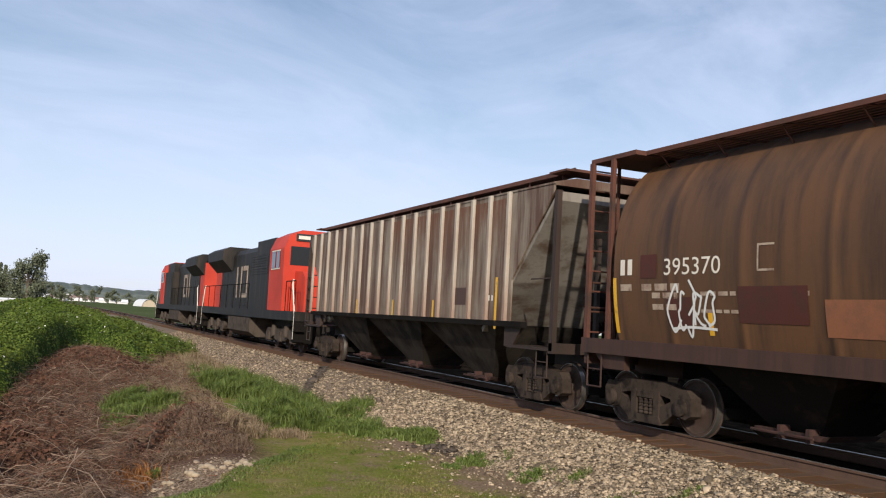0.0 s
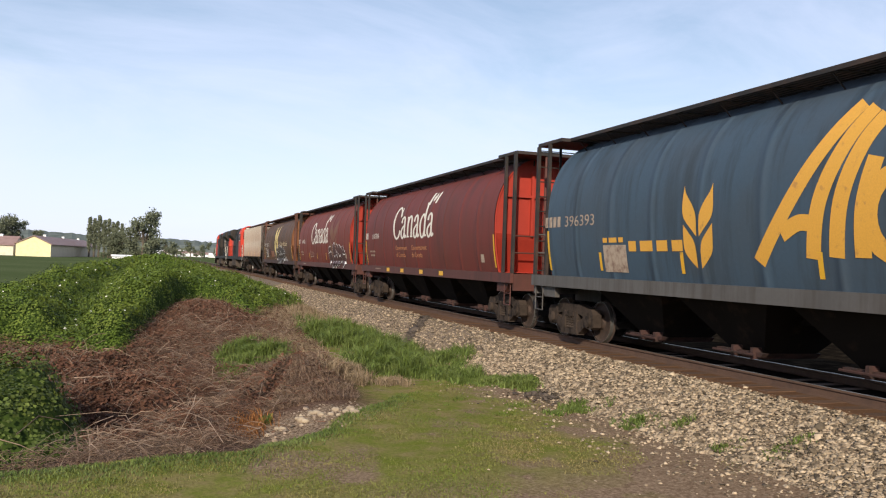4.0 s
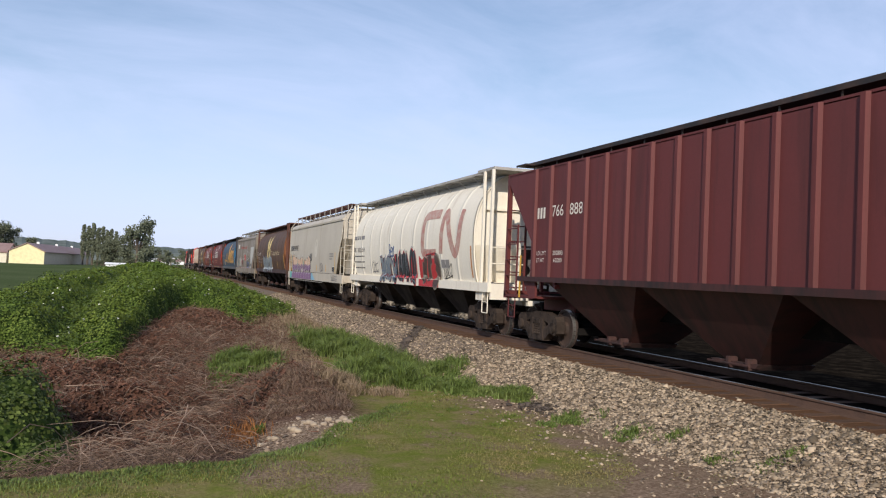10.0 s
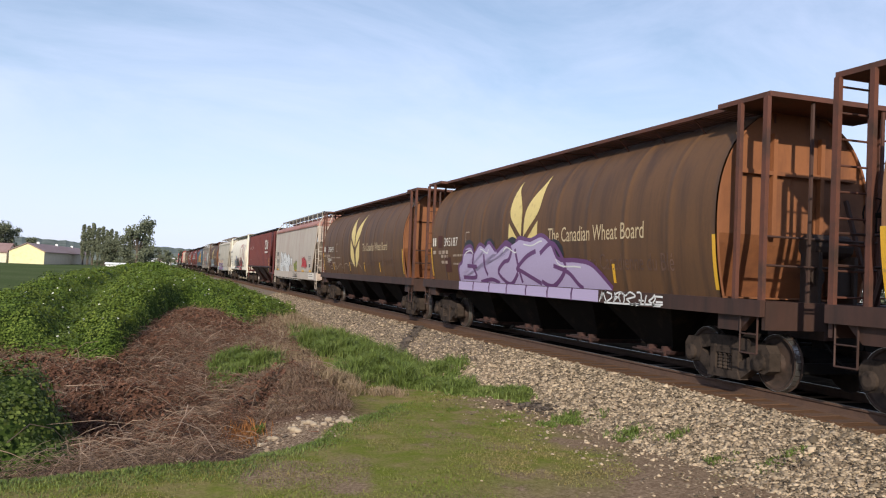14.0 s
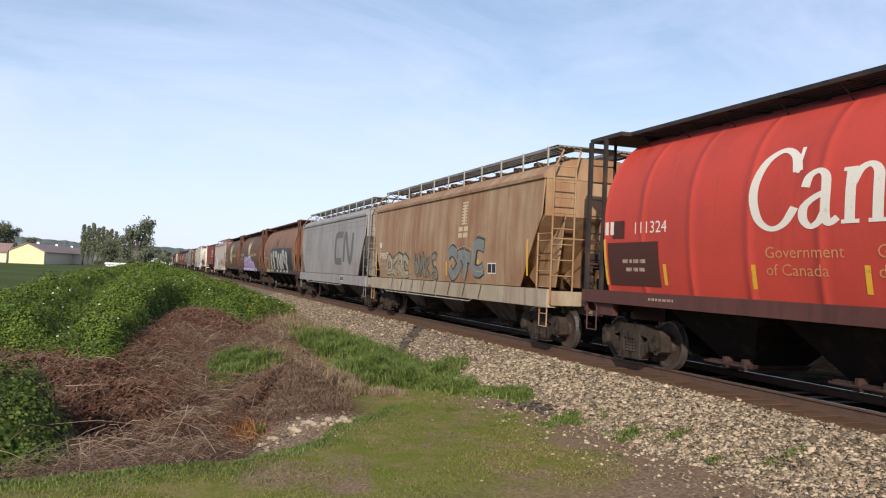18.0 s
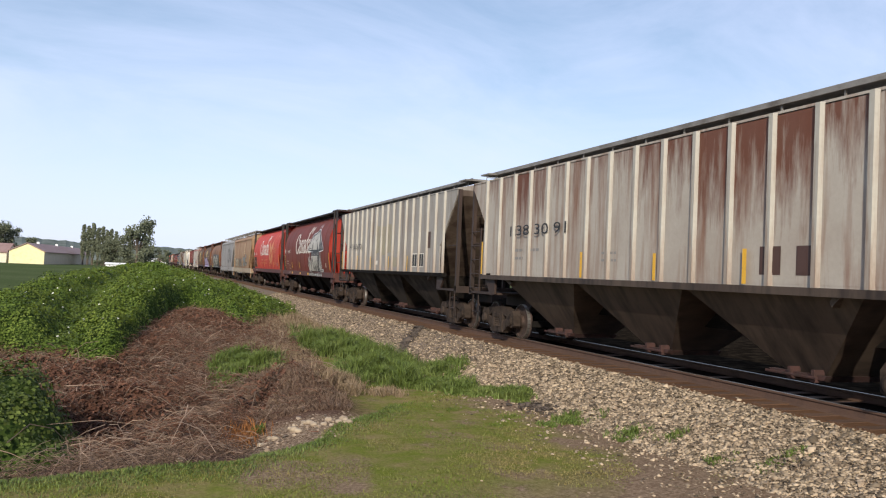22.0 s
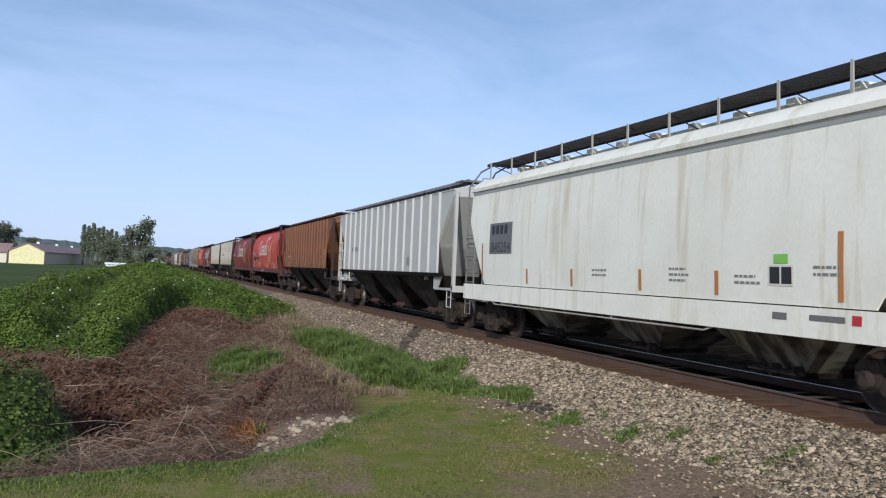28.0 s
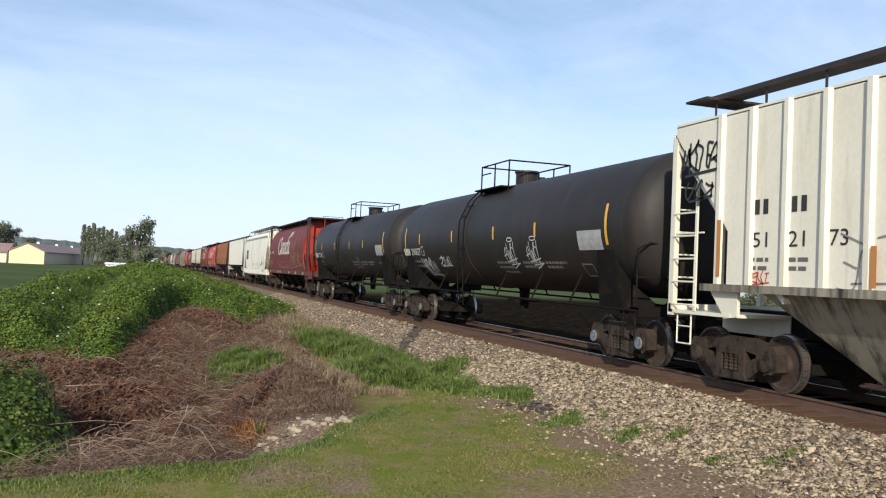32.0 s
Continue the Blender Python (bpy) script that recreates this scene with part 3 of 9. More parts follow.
def truck(car, number, d):
    t = part("truck", ("bolster", bolster_shape), M["truck"], car, at=pose(0, -d, 0))
    for s in (-1, 1):
        part("side_frame", ("sideframe%d" % s, lambda: sideframe_shape(s)), M["truck"], t)
        for y in (-0.13, 0.0, 0.13):
            part("spring", ("spring", spring_shape), M["truck"], t, at=pose(s * 1.07, y, 0))
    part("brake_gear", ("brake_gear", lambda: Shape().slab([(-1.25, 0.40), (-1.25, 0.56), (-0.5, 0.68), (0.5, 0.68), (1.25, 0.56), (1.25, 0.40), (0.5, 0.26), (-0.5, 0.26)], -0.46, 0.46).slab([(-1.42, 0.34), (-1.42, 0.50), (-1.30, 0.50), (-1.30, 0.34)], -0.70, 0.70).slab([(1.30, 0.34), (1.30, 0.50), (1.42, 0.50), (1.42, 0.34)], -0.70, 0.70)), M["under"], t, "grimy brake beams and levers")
    for k in (-1, 1):
        w = part("wheelset", ("wheelset", wheelset_shape), M["wheel"], t, smooth=True, at=pose(0, k * 0.89, 0.457))
        for q in (-1, 1):
            part("tread", ("tread%d" % q, lambda: tread_shape(q)), M["tread"], t, "polished steel wheel tread", smooth=True, at=pose(0, k * 0.89, 0.457))
        WHEELS.append((w, k * 0.89, number, d - k * 0.89))


def coupler_shape():
    s = Shape()
    s.box(-0.07, 0.07, -0.95, -0.12, 0.80, 0.94)
    s.slab([(-0.20, 0.74), (0.0, 0.76), (0.03, 0.87), (0.0, 0.98), (-0.20, 1.0)], -0.13, 0.11)
    s.box(-0.20, 0.20, -0.95, -0.72, 0.72, 1.02)
    s.pipe([(0.25, -0.6, 0.8), (0.27, -0.3, 0.55), (0.22, -0.05, 0.42), (0.12, 0.02, 0.50)], 0.022)
    return s


def coupling(car, length):
    part("coupler", ("coupler", coupler_shape), M["under"], car)
    part("coupler", ("coupler", coupler_shape), M["under"], car, at=pose(0, -length, 0, 0, 0, 180))


def ladder_shape(x0, x1, z0, z1, y, rungs, r=0.016, rail=0.03):
    """Rungs across the car between two stiles."""
    s = Shape()
    for x in (x0, x1):
        s.box(x - rail, x + rail, y - rail / 2, y + rail / 2, z0, z1)
    for k in range(rungs):
        z = z0 + 0.12 + (z1 - z0 - 0.24) * k / (rungs - 1)
        s.rod((x0, y, z), (x1, y, z), r)
    return s


def side_ladder_shape(x, y0, y1, z0, z1, rungs, r=0.016, rail=0.028):
    """Rungs along the car, on its side."""
    s = Shape()
    for y in (y0, y1):
        s.box(x - rail / 2, x + rail / 2, y - rail, y + rail, z0, z1)
    for k in range(rungs):
        z = z0 + 0.1 + (z1 - z0 - 0.2) * k / (rungs - 1)
        s.rod((x - math.copysign(0.02, -x), y0, z), (x - math.copysign(0.02, -x), y1, z), r)
    return s


def stripe(d, z0, z1, w=0.10):
    return bar(d, d + w, z0, z1)


def brake_rig_shape():
    """Reservoir, valve and pipes on an end platform; y = 0 at the end sill, growing inward."""
    s = Shape()
    s.turned([(-0.50, 0.02), (-0.48, 0.20), (0.28, 0.20), (0.30, 0.02)], 14, "x", (0.1, -0.62, 2.35))
    s.box(-0.25, 0.05, -0.6, -0.35, 1.55, 1.95)
    s.turned([(0, 0.14), (0.10, 0.14)], 12, "y", (0.35, -0.5, 1.85))
    s.pipe([(-0.1, -0.5, 1.9), (-0.1, -0.5, 2.2), (0.2, -0.55, 2.3)], 0.025)
    s.pipe([(0.35, -0.45, 1.8), (0.35, -0.45, 1.3), (0.0, -0.5, 1.2)], 0.022)
    s.box(-0.35, -0.28, -0.7, -0.3, 1.25, 2.2)
    s.box(0.32, 0.39, -0.75, -0.35, 1.25, 2.25)
    return s


def brake_wheel_shape():
    s = Shape()
    n = 16
    ring = [(0.28 * math.cos(2 * math.pi * k / n), 0.0, 0.28 * math.sin(2 * math.pi * k / n)) for k in range(n + 1)]
    s.pipe(ring, 0.014, 5)
    for k in range(5):
        s.rod((0, 0, 0), ring[k * 3], 0.012, 5)
    s.turned([(-0.12, 0.05), (0.03, 0.04)], 8, "y")
    return s


# ---- cylindrical grain hopper ----
CYL = 18.1


def cyl_side(z):
    c = 2.78
    if z >= c:
        return 1.60 * max(0.0, 1 - ((z - c) / 1.95) ** 2.35) ** 0.5
    return 1.60 * (1 - ((c - z) / 3.0) ** 2) ** 0.5


def cyl_outline():
    zs = [1.46 + (4.62 - 1.46) * (k / 20) ** 0.9 for k in range(21)]
    right = [(cyl_side(z), z) for z in zs]
    return right + [(0.25, 4.66), (-0.25, 4.66)] + [(-x, z) for x, z in reversed(right)]


def cyl_body():
    s = Shape()
    ys = []
    prof = cyl_outline()
    # seams between the rolled plates stand slightly proud
    seams = [1.62, 3.0, 4.5, 6.0, 7.5, 9.05, 10.6, 12.1, 13.6, 15.1, 16.48]
    n = len(prof)
    stations = []
    for a, b in zip(seams, seams[1:]):
        stations += [(a, 1.003), (a + 0.045, 1.003), (a + 0.055, 1.0), (a + 0.2, 1.0), (b - 0.2, 1.0), (b - 0.055, 1.0), (b - 0.045, 1.003)]
    pts, faces = [], []
    for d, k in stations:
        pts += [(x * k, -d, 2.9 + (z - 2.9) * k) for x, z in prof]
    for j in range(len(stations) - 1):
        for i in range(n):
            a, b = j * n + i, j * n + (i + 1) % n
            faces.append((a, b, b + n, a + n))
    return s.add(pts, faces)


def cyl_end():
    """The closed end: a rim, then a sheet set back that slopes inward below."""
    prof = cyl_outline()
    n = len(prof)
    s = Shape()
    inner = [(x * 0.975, 2.9 + (z - 2.9) * 0.985) for x, z in prof]
    p = [(x * 1.003, 0.0, z) for x, z in prof] + [(x, 0.0, z) for x, z in inner] + [(x, -0.05 - max(0, 2.5 - z) * 0.55, z) for x, z in inner]
    f = [(i, (i + 1) % n, n + (i + 1) % n, n + i) for i in range(n)] + [(n + i, n + (i + 1) % n, 2 * n + (i + 1) % n, 2 * n + i) for i in range(n)]
    half = len(inner) // 2
    for i in range(half - 1):
        f.append((2 * n + i, 2 * n + i + 1, 2 * n + n - 2 - i, 2 * n + n - 1 - i))
    return s.add(p, f)


def cyl_sill(side):
    return Shape().slab([(-0.62, 1.20), (-0.62, 1.46), (-CYL + 0.62, 1.46), (-CYL + 0.62, 1.20)], side * 1.43, side * 1.52).slab(
        [(-0.62, 1.195), (-0.62, 1.235), (-CYL + 0.62, 1.235), (-CYL + 0.62, 1.195)], side * 1.36, side * 1.43)


def cyl_platform():
    s = Shape().box(-1.43, 1.43, -1.75, -0.60, 1.37, 1.44).box(-1.43, 1.43, -0.68, -0.60, 1.0, 1.37)
    s.box(-0.28, 0.28, -1.9, -0.60, 0.85, 1.36)
    s.slab([(-1.75, 1.36), (-0.75, 1.36), (-1.2, 0.95), (-1.75, 0.95)], -1.42, -1.30)
    s.slab([(-1.75, 1.36), (-0.75, 1.36), (-1.2, 0.95), (-1.75, 0.95)], 1.30, 1.42)
    return s


def cyl_centre_sill():
    return Shape().box(-0.27, 0.27, -CYL + 0.9, -0.9, 0.85, 1.25)


def outlet_hopper(d0, d1, dz=0.32, top=1.45, wide=1.38):
    """One bay's pyramid and its outlet gate."""
    s = Shape()
    m = (d0 + d1) / 2
    p = [(-wide, -d0, top), (wide, -d0, top), (wide, -d1, top), (-wide, -d1, top), (-0.55, -m + 0.42, dz), (0.55, -m + 0.42, dz), (0.55, -m - 0.42, dz), (-0.55, -m - 0.42, dz)]
    return s.add(p, [(0, 1, 5, 4), (1, 2, 6, 5), (2, 3, 7, 6), (3, 0, 4, 7), (4, 5, 6, 7), (0, 3, 2, 1)])


def outlet_gate(d, dz=0.32):
    s = Shape().slab([(-d - 0.46, dz), (-d + 0.46, dz), (-d + 0.34, dz - 0.10), (-d - 0.34, dz - 0.10)], -0.62, 0.62)
    s.slab([(-d - 0.62, dz + 0.02), (-d + 0.62, dz + 0.02), (-d + 0.55, dz - 0.05), (-d - 0.55, dz - 0.05)], -0.74, -0.62)
    s.rod((-0.86, -d - 0.55, dz - 0.01), (-0.86, -d + 0.55, dz - 0.01), 0.022)
    for y in (-0.40, 0.10):
        s.slab([(-d + y - 0.03, dz + 0.10), (-d + y + 0.03, dz + 0.10), (-d + y + 0.04, dz - 0.09), (-d + y - 0.04, dz - 0.09)], -0.80, -0.60)
    return s


def cyl_roof():
    """Walkway grating on both sides of the hatch trough and the wider decks over both ends."""
    s = Shape()
    for k in (-1, 1):
        for j in range(6):
            x = 0.50 + j * 0.115
            s.box(k * x, k * (x + 0.088), -CYL + 1.85, -1.85, 4.655, 4.685)
        # open grating boards on thin brackets
        s.box(k * 0.44, k * 0.48, -CYL + 1.66, -1.66, 4.45, 4.66)
        s.box(k * 1.20, k * 1.225, -CYL + 1.85, -1.85, 4.63, 4.705)
        d = 2.2
        while d < CYL - 2.6:
            s.rod((k * 1.20, -d, 4.64), (k * 0.90, -d, 4.36), 0.014, 5)
            s.rod((k * 1.20, -d, 4.64), (k * 0.60, -d - 0.55, 4.58), 0.018, 5)
            d += 1.30
    for a, b in ((0.62, 1.9), (CYL - 1.9, CYL - 0.62)):
        s.box(-1.45, 1.45, -b, -a, 4.62, 4.70)
    return s


def cyl_hatch():
    s = Shape().slab([(-1.9, 4.55), (-CYL + 1.9, 4.55), (-CYL + 1.9, 4.70), (-1.9, 4.70)], -0.36, 0.36)
    d = 2.6
    while d < CYL - 2.4:
        s.box(-0.42, 0.42, -d - 0.04, -d + 0.04, 4.66, 4.73)
        d += 1.1
    return s


def cyl_post(x, y, w=0.055, l=0.035):
    return Shape().box(x - l, x + l, y - w, y + w, 1.42, 4.62)


def grab_rail_shape():
    s = Shape()
    return s.pipe([(-0.6, 0, 4.70), (-0.6, 0, 4.80), (0.6, 0, 4.80), (0.6, 0, 4.70)], 0.014, 5)


def step_shape(x):
    """Hanging step stirrup under a corner."""
    s = Shape().pipe([(x, -0.20, 1.2), (x, -0.20, 0.62), (x, 0.20, 0.62), (x, 0.20, 1.2)], 0.016, 5)
    return s.rod((x, -0.2, 0.92), (x, 0.2, 0.92), 0.014, 5)


def cylindrical_car(number, label, side, end, roof, sill, gate=None):
    car = thing("hopper_car", label, "freight car", "grain cars of the train")
    part("body", ("cyl_body", cyl_body), M[side], car, smooth=True)
    for k, (y, r) in enumerate(((-1.62, 0), (-CYL + 1.62, 180))):
        part("end_sheet", ("cyl_end", cyl_end), M[end], car, "end sheet in a brighter shade", at=pose(0, y, 0, 0, 0, r))
        for x in (-0.5, 0.5):
            part("end_stiffener", ("cyl_stiffener", lambda: Shape().box(-0.04, 0.04, -0.04, 0.05, 2.5, 4.25)), M[end], car, at=pose(0, y, 0, 0, 0, r) @ pose(x, 0, 0))
        part("end_beam", ("cyl_beam", lambda: Shape().box(-1.25, 1.25, -0.035, 0.045, 3.55, 3.62)), M[end], car, at=pose(0, y, 0, 0, 0, r))
        part("end_platform", ("cyl_platform", cyl_platform), M[sill], car, at=pose(0, 0 if not r else -CYL, 0, 0, 0, r))
        for x in (-1.45, 1.45):
            for yy, w in ((-0.68, 0.05), (-1.30, 0.04)):
                part("corner_post", ("cyl_post%g%g" % (x, yy), lambda: cyl_post(x, yy, w)), M["white" if side == "white" else roof], car, at=pose(0, 0 if not r else -CYL, 0, 0, 0, r))
            part("step", ("step%g" % x, lambda: step_shape(x)), M[sill], car, at=pose(0, -0.95 if not r else -CYL + 0.95, 0, 0, 0, r))
        part("ladder", ("cyl_ladder", lambda: ladder_shape(-1.43, -0.85, 1.44, 4.62, -0.66, 9)), M["white" if side == "white" else roof], car, at=pose(0, 0 if not r else -CYL, 0, 0, 0, r))
        part("brace", ("cyl_brace", lambda: Shape().pipe([(0.55, -0.7, 1.44), (0.55, -0.7, 4.62)], 0.035).pipe([(-0.85, -0.8, 1.44), (-0.95, -1.5, 3.2)], 0.05).rod((-1.45, -0.7, 2.45), (1.45, -0.7, 2.45), 0.02).rod((-1.45, -0.7, 2.0), (1.45, -0.7, 2.0), 0.02)),
             M[sill], car, at=pose(0, 0 if not r else -CYL, 0, 0, 0, r))
        part("handrail", ("grab_rail", grab_rail_shape), M["under"], car, at=pose(0, y + (0.6 if not r else -0.6), 0))
    part("brake_rigging", ("brake_rig", brake_rig_shape), M["frame_dark"], car, "air reservoir and brake valves", at=pose(0, -CYL + 0.3, 0, 0, 0, 180))
    part("brake_wheel", ("brake_wheel", brake_wheel_shape), M["under"], car, at=pose(0.7, -CYL + 0.6, 2.9))
    for k in (-1, 1):
        part("side_sill", ("cyl_sill%d" % k, lambda: cyl_sill(k)), M[sill], car)
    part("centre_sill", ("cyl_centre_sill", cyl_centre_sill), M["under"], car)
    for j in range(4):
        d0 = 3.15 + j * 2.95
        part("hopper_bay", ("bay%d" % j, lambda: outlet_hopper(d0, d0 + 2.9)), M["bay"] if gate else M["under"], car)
        part("outlet_gate", ("gate%d" % j, lambda: outlet_gate(d0 + 1.45)), M[gate or "outlet"], car)
    part("running_board", ("cyl_roof", cyl_roof), M[roof], car)
    part("hatch_trough", ("cyl_hatch", cyl_hatch), M[roof], car)
    for d in (1.95, CYL - 1.95):
        truck(car, number, d)
    coupling(car, CYL)
    return car


def painted(car, name, loops, material, side, label="", tris=None, lift=0.008):
    """Joins one colour of painted marks to a car; each sprayed form is a part of its own."""
    if name == "emblem" and len(loops) > 1:
        return [part(name, laid([q], side, lift), M[material], car, label) for q in loops]
    if tris and len(tris) > 1 and name in ("graffiti", "graffiti_edge", "graffiti_cloud") and not loops:
        return [part(name, laid([], side, lift, tris=[q]), M[material], car, label) for q in tris]
    return part(name, laid(loops, side, lift, tris=tris), M[material], car, label)


def cyl_stripes(car, ds, colour="yellow", ends=(1.60, 16.35)):
    for d in ends:
        painted(car, "reflector_stripe", [[(d + 0.35 * (1 - (z - 1.62) / 0.9) * 0.0, z) for z in (1.58, 2.5)] + [(d + 0.09, 2.5), (d + 0.09, 1.58)]], colour, cyl_side)
    for d in ds:
        painted(car, "reflector_stripe", [stripe(d, 1.62, 2.0)], colour, cyl_side)


# ---- flat-sided hopper with outside posts ----
RIB = 18.1


def rib_side(z):
    return 1.52


def rib_body(top):
    """Side sheets with their lower corners cut away, and the roof."""
    s = Shape()
    a, b, low = 0.80, RIB - 0.80, 1.66
    for k in (-1, 1):
        s.slab([(-a, top), (-a, top - 0.16), (-2.30, 2.55), (-2.30, low), (-RIB + 2.30, low), (-RIB + 2.30, 2.55), (-b, top - 0.16), (-b, top)], k * 1.48, k * 1.52)
    s.sweep([(-1.52, top - 0.02), (-1.52, top + 0.04), (-1.0, top + 0.16), (1.0, top + 0.16), (1.52, top + 0.04), (1.52, top - 0.02)], (-a, -b))
    return s


def rib_slope():
    """End slope sheet between the sides."""
    s = Shape()
    s.slab([(-0.78, 4.26), (-0.84, 4.26), (-0.84, 4.13), (-2.33, 2.58), (-3.6, 1.50), (-3.56, 1.42), (-2.28, 2.50), (-0.78, 4.08)], -1.475, 1.475)
    return s


def rib_end_frame():
    s = Shape()
    for x in (-1.45, 1.45):
        s.box(x - 0.05, x + 0.05, -0.80, -0.68, 1.15, 4.27)
    for x in (-0.45, 0.45):
        s.box(x - 0.04, x + 0.04, -0.80, -0.70, 1.15, 3.4)
    s.box(-1.50, 1.50, -0.82, -0.66, 1.10, 1.30)
    s.box(-1.50, 1.50, -2.4, -0.82, 1.14, 1.20)
    s.box(-0.3, 0.3, -2.4, -0.66, 0.82, 1.14)
    for x in (-1.46, 1.46):
        s.slab([(-1.80, 1.62), (-2.55, 1.62), (-2.55, 1.16), (-2.25, 1.12)], x - 0.03, x + 0.03)
        s.rod((x, -0.75, 2.55), (x, -1.6, 2.55), 0.016)
    return s


def rib_post_shape(top, side, w=0.045):
    """A pressed post: a flat face with sloping flanks."""
    s = Shape()
    x0, x1 = side * 1.52, side * 1.585
    p = [(x0, -w * 1.7), (x1, -w), (x1, w), (x0, w * 1.7)]
    return s.add([(x, y, 1.64) for x, y in p] + [(x, y, top + 0.02) for x, y in p], [(0, 1, 5, 4), (1, 2, 6, 5), (2, 3, 7, 6), (0, 3, 2, 1), (4, 5, 6, 7), (0, 4, 7, 3)])


def rib_bottom(side):
    return Shape().slab([(-1.7, 1.56), (-RIB + 1.7, 1.56), (-RIB + 1.7, 1.68), (-1.7, 1.68)], side * 1.46, side * 1.60)


def rib_walk():
    s = Shape()
    for k in (-1, 1):
        s.box(k * 0.55, k * 1.05, -RIB + 0.8, -0.8, 4.60, 4.63)
        s.box(k * 1.03, k * 1.06, -RIB + 0.8, -0.8, 4.56, 4.65)
        d = 1.2
        while d < RIB - 1:
            s.box(k * 0.99, k * 1.01, -d - 0.02, -d + 0.02, 4.20, 4.60)
            d += 1.30
    for d in (0.72, RIB - 1.35):
        s.box(-1.30, 1.30, -d - 0.62, -d, 4.56, 4.60)
    return s


def rib_hatch():
    s = Shape().box(-0.45, 0.45, -RIB + 1.6, -1.6, 4.42, 4.58)
    return s


def ribbed_car(number, label, side, roof="grey_roof", under=None, ribs=16, first=1.9, last=16.2, post=None, name="hopper_car", slope=None, top=4.28, lift=0.0, frame_paint=None):
    car = thing(name, label, "freight car", "grain cars of the train")
    part("body", ("rib_body%g" % top, lambda: rib_body(top)), M[side], car)
    for k in range(ribs):
        for q in (-1, 1):
            part("side_post", ("rib_post%g%d" % (top, q), lambda: rib_post_shape(top, q)), M[post or side], car, at=pose(0, -(first + (last - first) * k / (ribs - 1)), 0))
    for r in (0, 180):
        at = pose(0, 0 if not r else -RIB, 0, 0, 0, r)
        part("slope_sheet", ("rib_slope", rib_slope), M[slope or side], car, at=at)
        part("end_frame", ("rib_end_frame", rib_end_frame), M[frame_paint or side], car, at=at)
        part("ladder", ("rib_ladder", lambda: ladder_shape(-1.44, -0.92, 1.25, 4.35, -0.64, 8)), M[frame_paint or side], car, at=at)
        part("side_ladder", ("rib_side_ladder", lambda: side_ladder_shape(-1.50, -1.45, -0.80, 1.2, 3.0, 5)), M[frame_paint or side], car, at=at)
        part("step", ("step-1.45", lambda: step_shape(-1.45)), M[frame_paint or side], car, at=pose(0, -1.1 if not r else -RIB + 1.1, 0, 0, 0, r))
        part("step", ("step1.45", lambda: step_shape(1.45)), M[frame_paint or side], car, at=pose(0, -1.1 if not r else -RIB + 1.1, 0, 0, 0, r))
        part("handrail", ("rib_rail", grab_rail_shape), M[roof], car, at=pose(0, -0.75 if not r else -RIB + 0.75, -0.1))
    part("brake_rigging", ("brake_rig", brake_rig_shape), M["under"], car, "air reservoir and brake valves", at=pose(0, -RIB + 0.5, -0.2, 0, 0, 180))
    for k in (-1, 1):
        part("side_sill", ("rib_bottom%d" % k, lambda: rib_bottom(k)), M[under or "under"], car)
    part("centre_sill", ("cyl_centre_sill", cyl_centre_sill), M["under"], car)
    for j in range(3):
        d0 = 3.0 + j * 4.05
        part("hopper_bay", ("rib_bay%d" % j, lambda: outlet_hopper(d0, d0 + 4.0, 0.34, 1.60, 1.45)), M[under or "bay"], car)
        part("outlet_gate", ("rib_gate%d" % j, lambda: outlet_gate(d0 + 2.0, 0.34)), M["outlet"], car)
    part("running_board", ("rib_walk", rib_walk), M[roof], car, at=pose(0, 0, top - 4.28 + lift))
    part("hatch_trough", ("rib_hatch", rib_hatch), M[side], car, at=pose(0, 0, top - 4.28))
    for d in (1.95, RIB - 1.95):
        truck(car, number, d)
    coupling(car, RIB)
    return car


# ---- smooth-sided hopper with rounded shoulders ----
SMO = 18.1


def smo_side(z):
    t = (z - 1.0) / 3.1
    return 1.50 + 0.07 * math.sin(math.pi * min(1, max(0, t))) if z <= 4.08 else 1.50 - (z - 4.08) * 1.05


def smo_cut(z):
    """How far the side's edge lies behind the end, at height z."""
    if z > 3.2:
        return 1.15
    return 1.15 + (3.2 - z) / 1.75 * 1.15


def smo_body():
    s = Shape()
    zs = [1.42 + (4.08 - 1.42) * k / 12 for k in range(13)]
    roofz = [4.10, 4.16, 4.17, 4.28, 4.42, 4.54, 4.60]
    roofx = [1.555, 1.555, 1.49, 1.40, 1.20, 0.85, 0.45]
    for k in (-1, 1):
        cols = 9
        p, f = [], []
        for z in zs:
            a, b = smo_cut(z), SMO - smo_cut(z)
            p += [(k * smo_side(z), -(a + (b - a) * i / (cols - 1)), z) for i in range(cols)]
        for j in range(len(zs) - 1):
            for i in range(cols - 1):
                q = j * cols + i
                f.append((q, q + 1, q + cols + 1, q + cols))
        n = len(p)
        p += [(x - k * 0.03, y, z) for x, y, z in p]
        f += [tuple(i + n for i in q) for q in f]
        for j in range(len(zs) - 1):
            for i in (0, cols - 1):
                q = j * cols + i
                f.append((q, q + cols, q + cols + n, q + n))
        for i in range(cols - 1):
            f.append((i, i + 1, i + 1 + n, i + n))
        s.add(p, f)
    return s


def smo_roof():
    prof = [(1.555, 4.06), (1.565, 4.15), (1.50, 4.17), (1.44, 4.27), (1.22, 4.42), (0.85, 4.54), (0.45, 4.60)]
    prof = prof + [(-x, z) for x, z in reversed(prof)]
    return Shape().sweep(prof, (-1.10, -SMO + 1.10))


